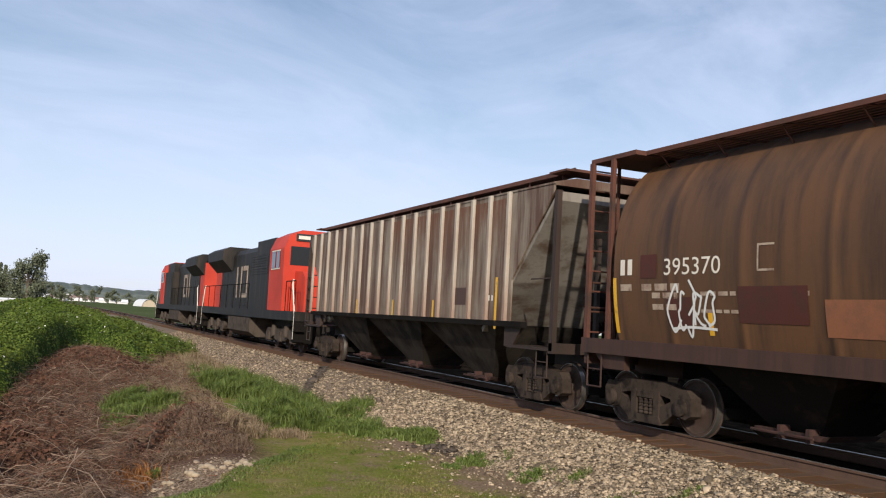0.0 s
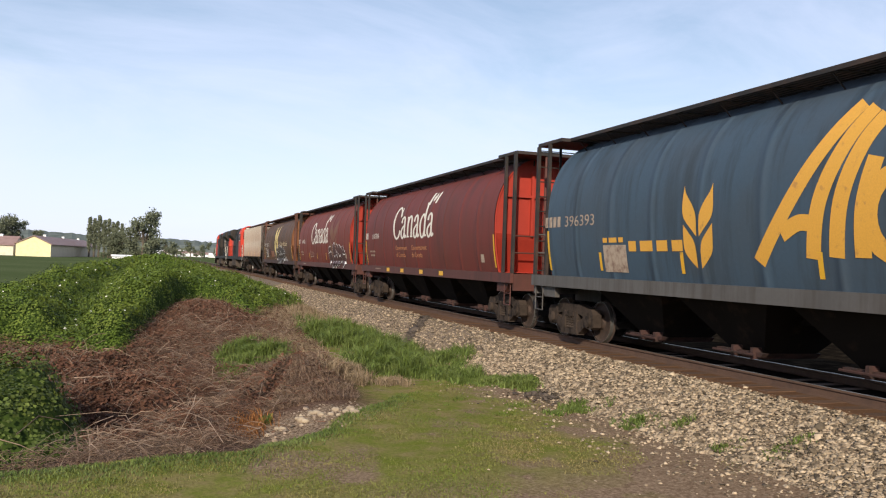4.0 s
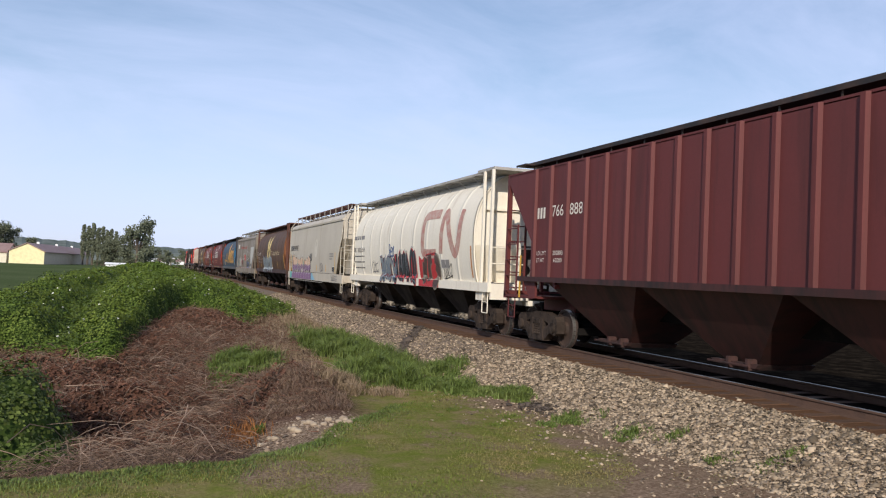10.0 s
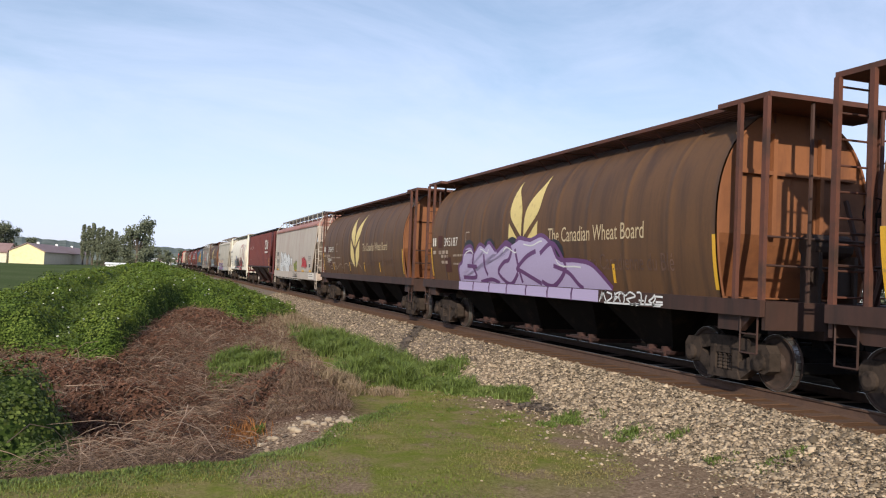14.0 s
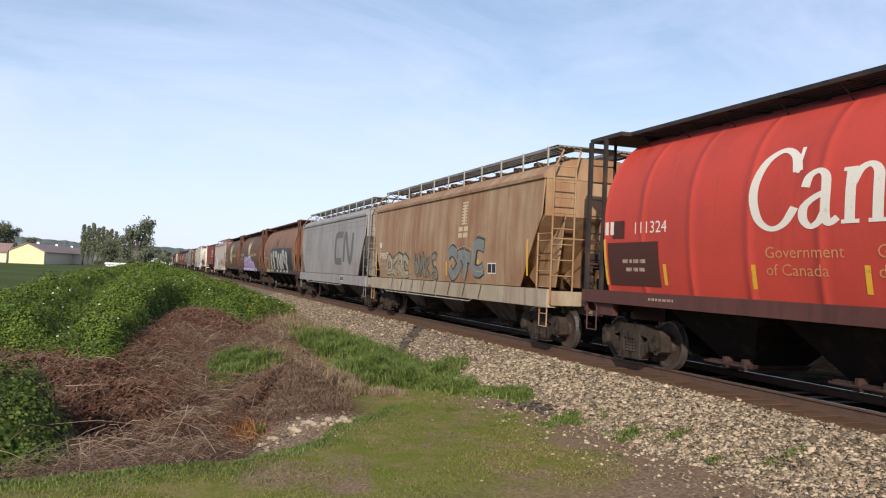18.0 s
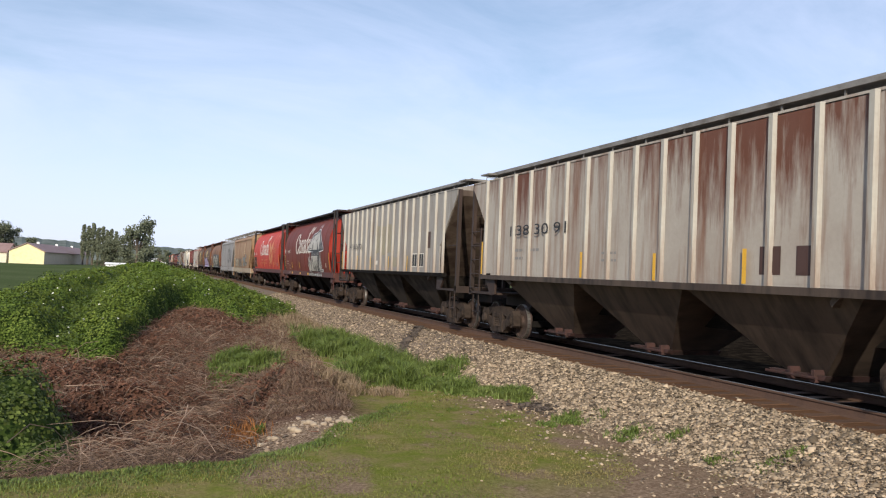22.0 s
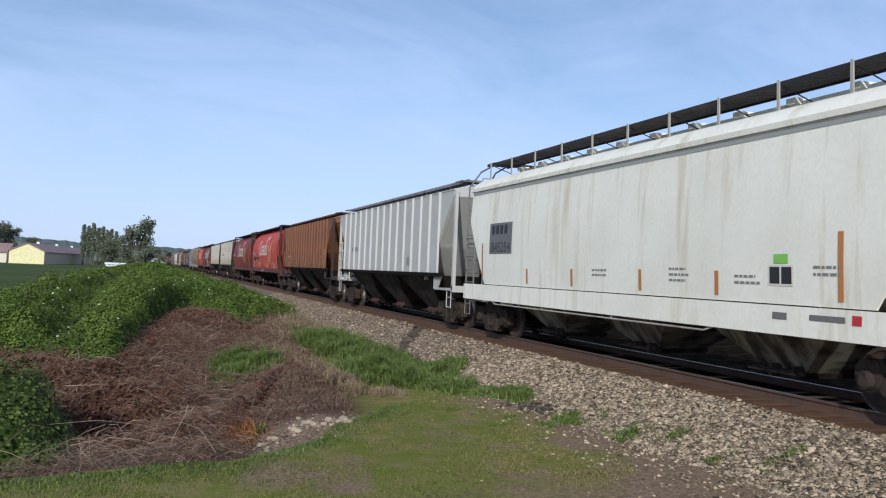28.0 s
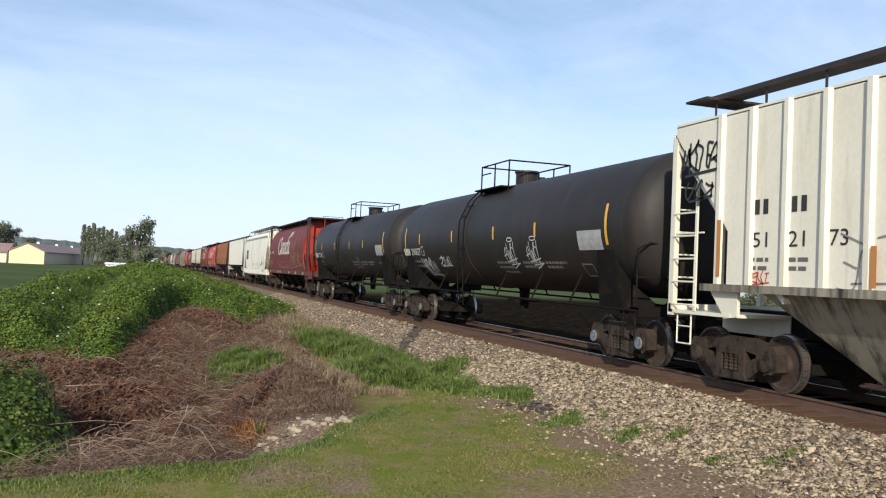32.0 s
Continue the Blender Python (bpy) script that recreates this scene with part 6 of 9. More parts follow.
def build_train():
    C, S, R, T = cyl_side, smo_side, rib_side, tank_side
    CARS[-2] = loco(-2, "black and red diesel locomotive leading the train", True)
    CARS[-1] = loco(-1, "black and red diesel locomotive running with its cab last", False)
    c = CARS[0] = ribbed_car(0, "rust-streaked grey hopper car with outside posts, behind the locomotives", "rib_rusty", "brown_roof", ribs=18, first=1.5, last=15.6, post="rib_rust", frame_paint="frame_dark", slope="slope_pale", top=4.40, lift=0.0)
    add_stripes(c, [(6.45, 1.68, 2.1), (9.4, 1.68, 2.1), (12.05, 1.68, 2.1), (15.25, 1.5, 2.6)], rib_face)
    for k in range(9, 17):
        a = 1.5 + 14.1 * k / 17 + 0.07
        painted(c, "rust_runs", [bar(a, a + 0.69, 1.72, 4.30)], "rust_orange", R, "orange rust over a side panel", lift=0.004)
    painted(c, "overpaint", [bar(13.0, 13.75, 2.0, 2.4)], "patch_brown", R)
    small_print(c, [(14.7, 2.1, 0.35, 0.12)], R, "ink_white")
    c = board_car(1, "brown cylindrical grain car with wheat emblem and white scrawl", "395370", (3.83, 10.6))
    painted(c, "overpaint", [bar(4.45, 5.65, 1.82, 2.33)], "patch_dark", C, lift=0.010)
    painted(c, "overpaint", [bar(5.9, 7.6, 1.68, 2.15)], "patch_orange", C, lift=0.010)
    tag(c, 2.95, 1.62, 1.0, 0.75, 5, 11, "spray_white", C, 0.04)
    throw_up(c, 8.9, 1.24, 4.0, 1.22, 5, 12, "brown_shade", "spray_white", whole_side, 0.085)
    tag(c, 7.55, 1.55, 0.95, 0.45, 4, 15, "ink_pale", C, 0.03)
    painted(c, "graffiti", [], "spray_silver", C, "sprayed round face", tris=[pen([(13.35 + 0.22 * math.cos(a * 0.45), 1.95 + 0.26 * math.sin(a * 0.45)) for a in range(15)], 0.05, 0.05)], lift=0.014)
    tag(c, 13.0, 1.40, 0.95, 0.30, 3, 16, "spray_white", C, 0.05)
    c = maple_car(2, "red-brown cylindrical grain car with country name and white outline graffiti", "109632", "red_brown", "red_end", (5.1, 7.65, 10.35), "sheaf_faint", None, prints=False)
    throw_up(c, 11.3, 1.22, 3.9, 1.18, 5, 12, "maroon_shade", "spray_white", whole_side)
    tag(c, 5.6, 1.75, 1.1, 0.35, 4, 14, "ink_pale", C, 0.03)
    c = maple_car(3, "red-brown cylindrical grain car with country name, yellow patches on its sill", "110704", "maroon_brown", "red_end", (), None)
    for d in (5.0, 7.0, 9.4, 11.6):
        painted(c, "sill_patch", [bar(d, d + 0.42, 1.26, 1.40)], "yellow", lambda z: 1.522)
    c = CARS[4] = cylindrical_car(4, "blue cylindrical grain car with orange province name", "blue", "blue_end", "black_roof", "sill_grey")
    mark_bars(c, 1.5, 2.58, 4, C, "ink_pale", 0.15, 0.24, 0.06)
    number_words(c, "396393", 2.5, 2.58, 1.35, 0.24, C, "ink_pale")
    painted(c, "province_name", [], "alberta", C, "orange painted province name", tris=province_word())
    wheat_emblem(c, 7.45, 1.72, 1.45, "alberta", C, wide=0.8)
    small_print(c, [(5.2, 2.02, 1.8, 0.20), (4.2, 2.2, 0.8, 0.1)], C, "alberta", "province_lettering")
    painted(c, "overpaint", [bar(4.2, 5.1, 1.6, 2.15)], "ink_pale", C)
    cyl_stripes(c, (4.0, 6.9, 10.2))
    c = CARS[5] = smooth_car(5, "dirty grey hopper car with pale patch, red lettering and graffiti", "grey_dirty")
    letter_bars(c, 5.2, 3.25, (5, 6, 3, 4, 4, 7), 0.26, "ink_red", S)
    painted(c, "emblem", [[(8.7, 2.15), (9.85, 2.11), (10.05, 2.4), (9.8, 2.70), (8.7, 2.68)]], "ink_red", S)
    painted(c, "pale_patch", [bar(13.85, 16.1, 2.9, 3.34), [(13.85, 1.42), (14.3, 1.42), (15.75, 2.4), (16.1, 2.9), (13.85, 2.9)]], "patch_pale", S)
    panel(c, 14.1, 14.6, 1.58, 1.83, S)
    painted(c, "placard", [bar(2.6, 3.7, 3.35, 3.75)], "ink_white", S)
    add_stripes(c, [(6.7, 1.5, 1.9), (10.1, 1.5, 1.9), (12.4, 1.5, 1.9), (15.5, 1.42, 2.4)], S, "orange")
    mark_bars(c, 1.95, 2.45, 4, S, "ink_grey", 0.1, 0.2, 0.05)
    number_words(c, "2101", 1.95, 2.12, 0.6, 0.2, S, "ink_grey")
    graffiti(c, 4.2, 1.5, 2.0, 0.95, 4, 27, "spray_cream", "spray_black", S, "spray_teal", "spray_peach")
    for d, z, q, ink in ((3.35, 2.0, 0.13, "spray_black"), (3.75, 1.85, 0.16, "spray_teal"), (6.6, 2.05, 0.18, "spray_red"), (7.15, 1.95, 0.2, "maroon"), (4.9, 1.95, 0.16, "spray_peach")):
        painted(c, "graffiti_dot", [[(d + q * math.cos(a * 0.524), z + q * 1.2 * math.sin(a * 0.524)) for a in range(12)]], ink, S, lift=0.021)
    tag(c, 7.2, 2.2, 1.8, 0.6, 4, 22, "spray_cream", S, 0.05)
    tag(c, 10.6, 1.5, 3.0, 1.0, 5, 23, "spray_black", S, 0.05)
    tag(c, 10.4, 2.1, 2.2, 0.9, 5, 24, "spray_cream", S, 0.045, 0.016)
    tag(c, 10.9, 1.45, 1.8, 0.6, 4, 25, "spray_blue", S, 0.08, 0.010)
    for k in range(46):
        painted(c, "edge_mark", [bar(4.7 + k * 0.2, 4.8 + k * 0.2, 1.40, 1.45)], "spray_white" if k % 2 else "spray_red", sill_face, lift=0.012)
    c = board_car(6, "brown cylindrical grain car with wheat emblem and silver graffiti", "395117", (3.77, 10.4, 13.2))
    graffiti(c, 5.2, 1.24, 5.2, 1.2, 7, 31, "spray_silver", "spray_grey_white", whole_side, None, "spray_blue", 0.26)
    c = CARS[7] = smooth_car(7, "beige hopper car with rounded shoulders and colourful graffiti", "beige", walkway="brown_roof")
    mark_bars(c, 1.75, 2.72, 3, S, "ink_black", 0.24, 0.32, 0.12)
    number_words(c, "840985", 2.85, 2.72, 1.7, 0.32, S, "ink_black")
    graffiti(c, 2.5, 1.42, 6.3, 0.96, 10, 46, "spray_peach", "spray_black", S, "spray_teal", "spray_white", 0.30, 0.14, "spray_mauve", 0.50)
    tag(c, 8.6, 2.05, 0.7, 0.45, 3, 48, "spray_black", S, 0.04)
    painted(c, "graffiti_cloud", [bar(1.6, 2.3, 1.0, 1.39), bar(9.0, 9.6, 1.0, 1.39)], "spray_teal", sill_face, lift=0.006)
    painted(c, "graffiti_cloud", [[(9.2, 1.0), (10.4, 1.0), (9.6, 1.30), (9.2, 1.39)]], "spray_sky", sill_face, lift=0.008)
    painted(c, "graffiti", [bar(2.3 + 0.86 * k, 3.12 + 0.86 * k, 1.0, 1.39) for k in range(8)], "spray_mauve", sill_face, lift=0.010)
    painted(c, "graffiti_edge", [q for k in range(8) for q in stroke([(3.13 + 0.86 * k, 1.0), (3.10 + 0.86 * k, 1.22), (3.16 + 0.86 * k, 1.39)], 0.045)], "spray_black", sill_face, lift=0.013)
    painted(c, "graffiti_accent", [q for k in range(8) for q in stroke([(2.4 + 0.86 * k, 1.06), (2.38 + 0.86 * k, 1.34), (2.7 + 0.86 * k, 1.36)], 0.03)], "spray_white", sill_face, lift=0.013)
    tag(c, 2.0, 1.9, 0.8, 0.5, 4, 43, "spray_black", S, 0.025)
    painted(c, "emblem", [[(10.52 + 0.47 * math.cos(a * 0.393), 2.78 + 0.52 * math.sin(a * 0.393)) for a in range(16)]], "patch_cream", S)
    painted(c, "emblem", [[(10.44 + 0.17 * math.cos(a * 0.785), 3.02 + 0.16 * math.sin(a * 0.785)) for a in range(8)]], "beige", S, lift=0.012)
    small_print(c, [(14.3, 2.4, 1.0, 0.06), (14.3, 2.28, 1.0, 0.06), (14.3, 2.14, 0.7, 0.06)], S, "ink_mid")
    panel(c, 15.0, 15.5, 1.52, 1.76, S)
    add_stripes(c, [(1.9, 1.46, 2.5), (10.7, 1.5, 1.85), (13.25, 1.5, 1.85), (15.6, 1.43, 2.5)], S)
    tag(c, 11.7, 1.5, 0.9, 0.5, 3, 44, "ink_mid", S, 0.03)
    tag(c, 14.7, 1.05, 1.5, 0.3, 4, 45, "ink_mid", sill_face, 0.03)
    c = CARS[8] = cylindrical_car(8, "white cylindrical hopper car with faded mark and graffiti", "white", "white", "pale_roof", "white", "pale_gate")
    small_print(c, [(1.55, 3.0, 1.9, 0.16)], C, "ink_mid", "company_lettering")
    mark_bars(c, 1.6, 2.45, 2, C, "ink_grey", 0.14, 0.2, 0.06)
    number_words(c, "382369", 2.2, 2.45, 1.3, 0.2, C, "ink_grey")
    small_print(c, [(1.65, 2.25, 1.8, 0.05), (1.65, 2.0, 1.8, 0.05), (1.7, 1.75, 1.7, 0.05)], C, "ink_grey")
    company_blocks(c, 11.5, 2.2, 4.0, 1.5, "ink_faded_red", C, 0.34)
    tag(c, 4.6, 1.55, 1.0, 0.6, 3, 54, "ink_mid", C, 0.03)
    graffiti(c, 5.9, 1.24, 2.3, 1.0, 5, 51, "spray_silver", "maroon", whole_side, None, "spray_blue", 0.24, 0.12)
    tag(c, 7.4, 2.2, 0.7, 0.45, 3, 55, "spray_blue", C, 0.06)
    graffiti(c, 8.1, 1.24, 2.8, 1.2, 6, 52, "spray_black", "spray_red", whole_side, None, "spray_silver", 0.24)
    painted(c, "graffiti_cloud", [[(11.2, 1.48), (11.25, 2.25), (11.6, 2.1), (12.1, 2.3), (12.8, 2.1), (13.0, 2.35), (13.35, 1.48)], bar(11.2, 13.3, 1.46, 1.48)], "spray_red", C, lift=0.010)
    painted(c, "graffiti_cloud", [bar(11.2, 13.3, 1.21, 1.45)], "spray_red", lambda z: 1.522, lift=0.010)
    graffiti(c, 11.45, 1.24, 1.75, 1.05, 3, 53, "spray_brown", "spray_drab", whole_side, None, "spray_black", 0.36)
    tag(c, 13.6, 1.5, 0.9, 0.5, 5, 56, "ink_black", C, 0.03)
    panel(c, 13.6, 14.35, 1.85, 2.1, C, "ink_mid", "ink_white")
    cyl_stripes(c, (), "orange", (16.2,))
    c = CARS[9] = ribbed_car(9, "maroon hopper car with outside posts", "maroon", "black_roof", "maroon_bay", ribs=17, first=2.5, last=15.9)
    mark_bars(c, 2.62, 3.08, 3, R, "ink_white", 0.1, 0.26, 0.06)
    number_words(c, "766", 3.42, 3.1, 0.55, 0.26, R)
    number_words(c, "888", 4.28, 3.1, 0.6, 0.26, R)
    for text, d, z, w in (("LD LMT", 2.65, 2.2, 0.5), ("202800", 3.5, 2.2, 0.5), ("LT WT", 2.65, 2.03, 0.4), ("60200", 3.55, 2.03, 0.42)):
        painted(c, "weight_lettering", [], "ink_white", R, tris=[words(text, d, z, w, 0.1)])
    company_blocks(c, 13.15, 3.02, 1.75, 0.70, "ink_white", rib_face, 0.17)
    small_print(c, [(13.05, 2.7, 1.75, 0.14)], rib_face, "ink_white", "company_lettering")
    panel(c, 13.75, 14.15, 1.95, 2.25, R, "maroon")
    add_stripes(c, [(1.82, 1.15, 2.2), (15.7, 1.2, 2.3)], rib_face)
    c = CARS[10] = smooth_car(10, "beige hopper car with rusty pink roof and graffiti", "beige_pink", "pink_roof")
    mark_bars(c, 2.15, 2.45, 3, S, "ink_black", 0.18, 0.26, 0.09)
    number_words(c, "841597", 2.15, 1.95, 1.2, 0.27, S, "ink_black")
    small_print(c, [(2.15, 1.72, 0.9, 0.05), (2.15, 1.6, 0.9, 0.05)], S, "ink_mid")
    throw_up(c, 3.85, 1.05, 3.9, 1.60, 6, 61, "spray_white", "spray_black", S, 0.05)
    for d in (8.0, 8.7):
        painted(c, "graffiti_edge", [[(d + 0.25 * math.cos(a * 0.524), 2.06 + 0.28 * math.sin(a * 0.524)) for a in range(12)]], "spray_black", S, lift=0.012)
        painted(c, "graffiti", [[(d + 0.215 * math.cos(a * 0.524), 2.06 + 0.245 * math.sin(a * 0.524)) for a in range(12)]], "spray_white", S, lift=0.015)
    graffiti(c, 9.65, 1.42, 1.1, 0.6, 3, 62, "spray_green", "spray_black", S, None, None, 0.36, 0.05)
    graffiti(c, 12.45, 1.62, 1.9, 0.62, 4, 63, "spray_red", "spray_black", S, None, "spray_red", 0.40, 0.05)
    tag(c, 9.3, 1.05, 1.8, 0.3, 6, 64, "ink_black", sill_face, 0.03)
    painted(c, "data_placard", [bar(14.95, 16.7, 1.04, 1.38)], "ink_white", sill_face)
    small_print(c, [(15.1, 1.28, 1.2, 0.05), (15.1, 1.15, 1.3, 0.05)], lambda z: 1.56, "ink_mid")
    panel(c, 15.0, 15.45, 1.68, 1.9, S)
    small_print(c, [(14.8, 2.3, 0.9, 0.05), (14.8, 2.2, 0.9, 0.05), (14.8, 2.1, 0.6, 0.05)], S, "ink_mid")
    for d in (2.2, 9.9, 12.5, 15.0):
        painted(c, "reflector_patch", [bar(d, d + 0.75, 1.42, 1.53)], "yellow", S)
    c = board_car(11, "brown cylindrical grain car with wheat emblem", "395429", (4.0, 7.6, 10.4, 13.0), side="brown_b")
    painted(c, "handwriting", [], "ink_white", C, "white handwritten word", tris=handwritten("SeaguLL", 2.62, 2.05, 1.15, 0.19, 0.026), lift=0.012)
    for line in ([(3.05, 1.92), (3.25, 1.72), (3.62, 1.68), (3.72, 1.80), (3.50, 1.84), (3.15, 1.80)],
                 [(4.32, 1.96), (4.62, 1.82), (4.84, 1.70), (4.40, 1.66), (4.28, 1.76), (4.55, 1.78), (4.85, 1.70), (5.25, 1.82), (5.60, 1.92), (5.88, 1.90), (6.15, 1.74), (6.32, 1.56)],
                 [(6.42, 1.56), (6.44, 1.78), (6.55, 1.90), (7.05, 1.95), (7.25, 1.86), (7.45, 1.88), (7.9, 1.98), (8.6, 1.90), (9.3, 1.98), (9.9, 1.74)]):
        painted(c, "graffiti_linework", [], "ink_pale", C, "thin faded sprayed loops", tris=[pen(smooth_line(line, 6), 0.024, 0.024)], lift=0.012)
    c = board_car(12, "brown cylindrical grain car with large lilac graffiti", "395187", (4.53, 7.35, 10.2, 13.1), side="brown_b")
    top = smooth_line([(4.15, 1.47), (4.20, 1.85), (4.55, 2.02), (4.75, 2.36), (5.25, 2.44), (5.55, 2.22), (5.95, 2.48), (6.45, 2.36), (6.65, 2.52), (7.3, 2.20), (7.75, 2.50), (8.35, 2.36), (8.6, 2.58), (9.3, 2.52), (9.9, 2.62), (10.4, 2.42), (10.75, 2.06), (11.6, 2.02), (12.3, 1.92), (13.0, 1.47)], 5)
    painted(c, "graffiti_cloud", [[(5.1 + k * 1.55 + 0.40 * math.cos(a * 0.524), 2.44 + 0.24 * math.sin(a * 0.524)) for a in range(12)] for k in range(4)] + [[(10.55 + 0.5 * math.cos(a * 0.524), 2.22 + 0.35 * math.sin(a * 0.524)) for a in range(12)]], "spray_black", C, lift=0.010)
    painted(c, "graffiti_edge", [], "spray_purple", C, tris=[pen(top, 0.20, 0.20)], lift=0.013)
    painted(c, "graffiti", [top], "spray_lilac", C, "lilac mass of sprayed forms", lift=0.016)
    painted(c, "graffiti_linework", [], "spray_purple", C, tris=forms(4.5, 1.44, 6.4, 1.0, 5, 85, 0.11, 1.05), lift=0.019)
    painted(c, "graffiti_accent", [], "spray_white", C, tris=[pen([(d + 0.06, z - 0.09) for d, z in top[a:a + 9]], 0.035, 0.035) for a in (14, 30, 48, 62, 78)], lift=0.021)
    painted(c, "graffiti_linework", [], "spray_purple", C, tris=[pen(smooth_line([(10.5, 1.95), (11.2, 1.80), (11.6, 1.55), (11.8, 1.47)], 5), 0.14, 0.10)], lift=0.019)
    painted(c, "graffiti", [bar(4.2 + 1.2 * k, 5.36 + 1.2 * k, 1.21, 1.455) for k in range(7)], "spray_lilac", lambda z: 1.522, lift=0.008)
    painted(c, "graffiti_edge", [q for k in range(6) for q in stroke([(5.38 + 1.2 * k, 1.21), (5.36 + 1.2 * k, 1.34), (5.42 + 1.2 * k, 1.455)], 0.06)], "spray_purple", lambda z: 1.522, lift=0.011)
    tag(c, 12.6, 1.22, 2.2, 0.22, 8, 83, "spray_white", lambda z: 1.522, 0.035)
    c = board_car(13, "tan-brown cylindrical grain car with large white block graffiti", "", (4.4, 7.2), side="tan_brown", emblem=False)
    painted(c, "graffiti_cloud", [[(5.0, 1.48), (5.0, 2.5), (5.25, 2.85), (6.4, 3.0), (10.0, 3.0), (15.4, 2.9), (15.4, 1.48)]], "spray_black", C, lift=0.010)
    painted(c, "graffiti_cloud", [bar(5.0, 15.4, 1.21, 1.452)], "spray_black", lambda z: 1.522, lift=0.010)
    blocks = [[(5.80, 1.50), (5.72, 2.1), (5.78, 2.68)], [(7.42, 2.58), (6.86, 2.56), (6.84, 2.22), (7.22, 2.0), (7.18, 1.66), (6.70, 1.56)], [(7.90, 2.56), (8.50, 2.56), (8.84, 2.30), (8.92, 1.50)],
              [(9.60, 2.60), (9.85, 2.0), (10.5, 1.62), (10.6, 2.60)], [(11.3, 1.52), (11.35, 2.56), (12.1, 2.5), (12.15, 1.9)], [(12.8, 2.58), (13.4, 2.30), (12.9, 1.9), (13.5, 1.56)]]
    for line in blocks:
        q = smooth_line(line, 4)
        painted(c, "graffiti", [], "spray_cream", C, "white block form", tris=[pen(q, 0.56, 0.44)], lift=0.016)
        painted(c, "graffiti_linework", [], "spray_black", C, tris=[pen([(d - 0.18, z + 0.02) for d, z in q], 0.025, 0.025), pen([(d + 0.17, z - 0.02) for d, z in q[2:-2]], 0.02, 0.02)], lift=0.022)
        painted(c, "graffiti", [bar(line[-1][0] - 0.3, line[-1][0] + 0.35, 1.30, 1.42)], "spray_cream", lambda z: 1.522, "white block form", lift=0.016)
    wheat_emblem(c, 8.6, 2.2, 1.9, "brown", C, "ghost_emblem")
    painted(c, "sill_patch", [bar(3.2, 4.9, 1.22, 1.44)], "yellow_dull", lambda z: 1.522)
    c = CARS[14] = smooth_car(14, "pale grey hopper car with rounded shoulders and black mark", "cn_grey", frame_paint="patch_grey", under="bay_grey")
    company_blocks(c, 10.8, 1.95, 4.1, 1.5, "ink_grey", S, 0.36)
    small_print(c, [(2.4, 3.35, 1.7, 0.2), (2.4, 3.08, 1.7, 0.2), (2.4, 2.65, 1.8, 0.2)], S, "ink_mid", "company_lettering")
    painted(c, "rule", [bar(2.4, 4.4, 2.9, 2.93), bar(2.4, 4.4, 2.5, 2.53), bar(2.4, 4.4, 2.1, 2.13)], "ink_mid", S)
    panel(c, 12.4, 12.95, 1.12, 1.32, sill_face)
    add_stripes(c, [(10.2, 1.43, 1.65), (15.35, 1.45, 2.2)], S, "orange")
    for z in (3.62, 3.85):
        painted(c, "seam", [bar(1.2, 16.9, z, z + 0.03)], "ink_mid", S)
    c = CARS[15] = smooth_car(15, "rusted tan hopper car with graffiti along its side", "rust_tan", "rust_tan", sill="tan_sill", under="bay_grey")
    mark_bars(c, 2.12, 2.6, 2, S, "ink_white", 0.12, 0.2, 0.06)
    number_words(c, "798057", 2.18, 2.15, 1.25, 0.24, S)
    small_print(c, [(2.2, 1.9, 0.5, 0.07), (2.95, 1.9, 0.5, 0.07), (2.2, 1.72, 0.45, 0.07), (3.0, 1.72, 0.45, 0.07)], S, "ink_pale")
    graffiti(c, 3.0, 1.45, 3.2, 0.85, 4, 91, "spray_khaki", "spray_black", S, None, None, 0.26, 0.07)
    graffiti(c, 6.7, 1.45, 2.6, 0.85, 4, 92, "spray_drab", "spray_black", S, None, None, 0.20, 0.05)
    graffiti(c, 10.1, 1.45, 3.3, 1.05, 3, 93, "spray_silver_dull", "spray_black", S, None, "spray_khaki", 0.30, 0.08)
    painted(c, "graffiti_edge", [q for k in range(8) for q in stroke([(3.95 + 1.3 * k, 1.02), (4.15 + 1.3 * k, 1.38)], 0.05)], "spray_black", sill_face, lift=0.012)
    painted(c, "emblem", [bar(11.45, 11.9, z, z + 0.05) for z in [3.15 + 0.09 * k for k in range(8)]] + [bar(11.6, 11.75, 3.2, 3.75)], "wheat_pale", S)
    small_print(c, [(11.25, 2.95, 0.85, 0.14), (11.25, 2.76, 0.85, 0.14)], S, "wheat_pale", "company_lettering")
    panel(c, 13.7, 14.25, 1.74, 1.98, S)
    add_stripes(c, [(1.55, 1.65, 2.6), (4.85, 1.6, 2.1), (7.3, 1.6, 2.05), (10.2, 1.6, 2.05), (12.9, 1.65, 2.1), (16.2, 1.7, 2.6)], S)
    maple_car(16, "bright red cylindrical grain car with country name and wheat emblems", "111324", "red", "red_end", (3.67, 6.06, 8.27, 11.4, 13.6), "wheat_soft", "wheat_soft", sill="sill_maroon")
    painted(CARS[16], "overpaint", [bar(1.75, 3.55, 1.58, 2.42), bar(1.95, 2.4, 2.5, 2.85)], "patch_dark", C)
    c = maple_car(17, "red-brown cylindrical grain car with mushroom-shaped graffiti", "109765", "red_brown", "red_end", (4.3, 7.1, 10.75), None, prints=False)
    mushroom(c)
    for d in (4.4, 7.4, 10.1):
        painted(c, "sill_patch", [bar(d, d + 0.42, 1.26, 1.38)], "yellow", lambda z: 1.522)
    tag(c, 3.0, 1.55, 0.7, 0.35, 4, 101, "ink_pale", C, 0.02)
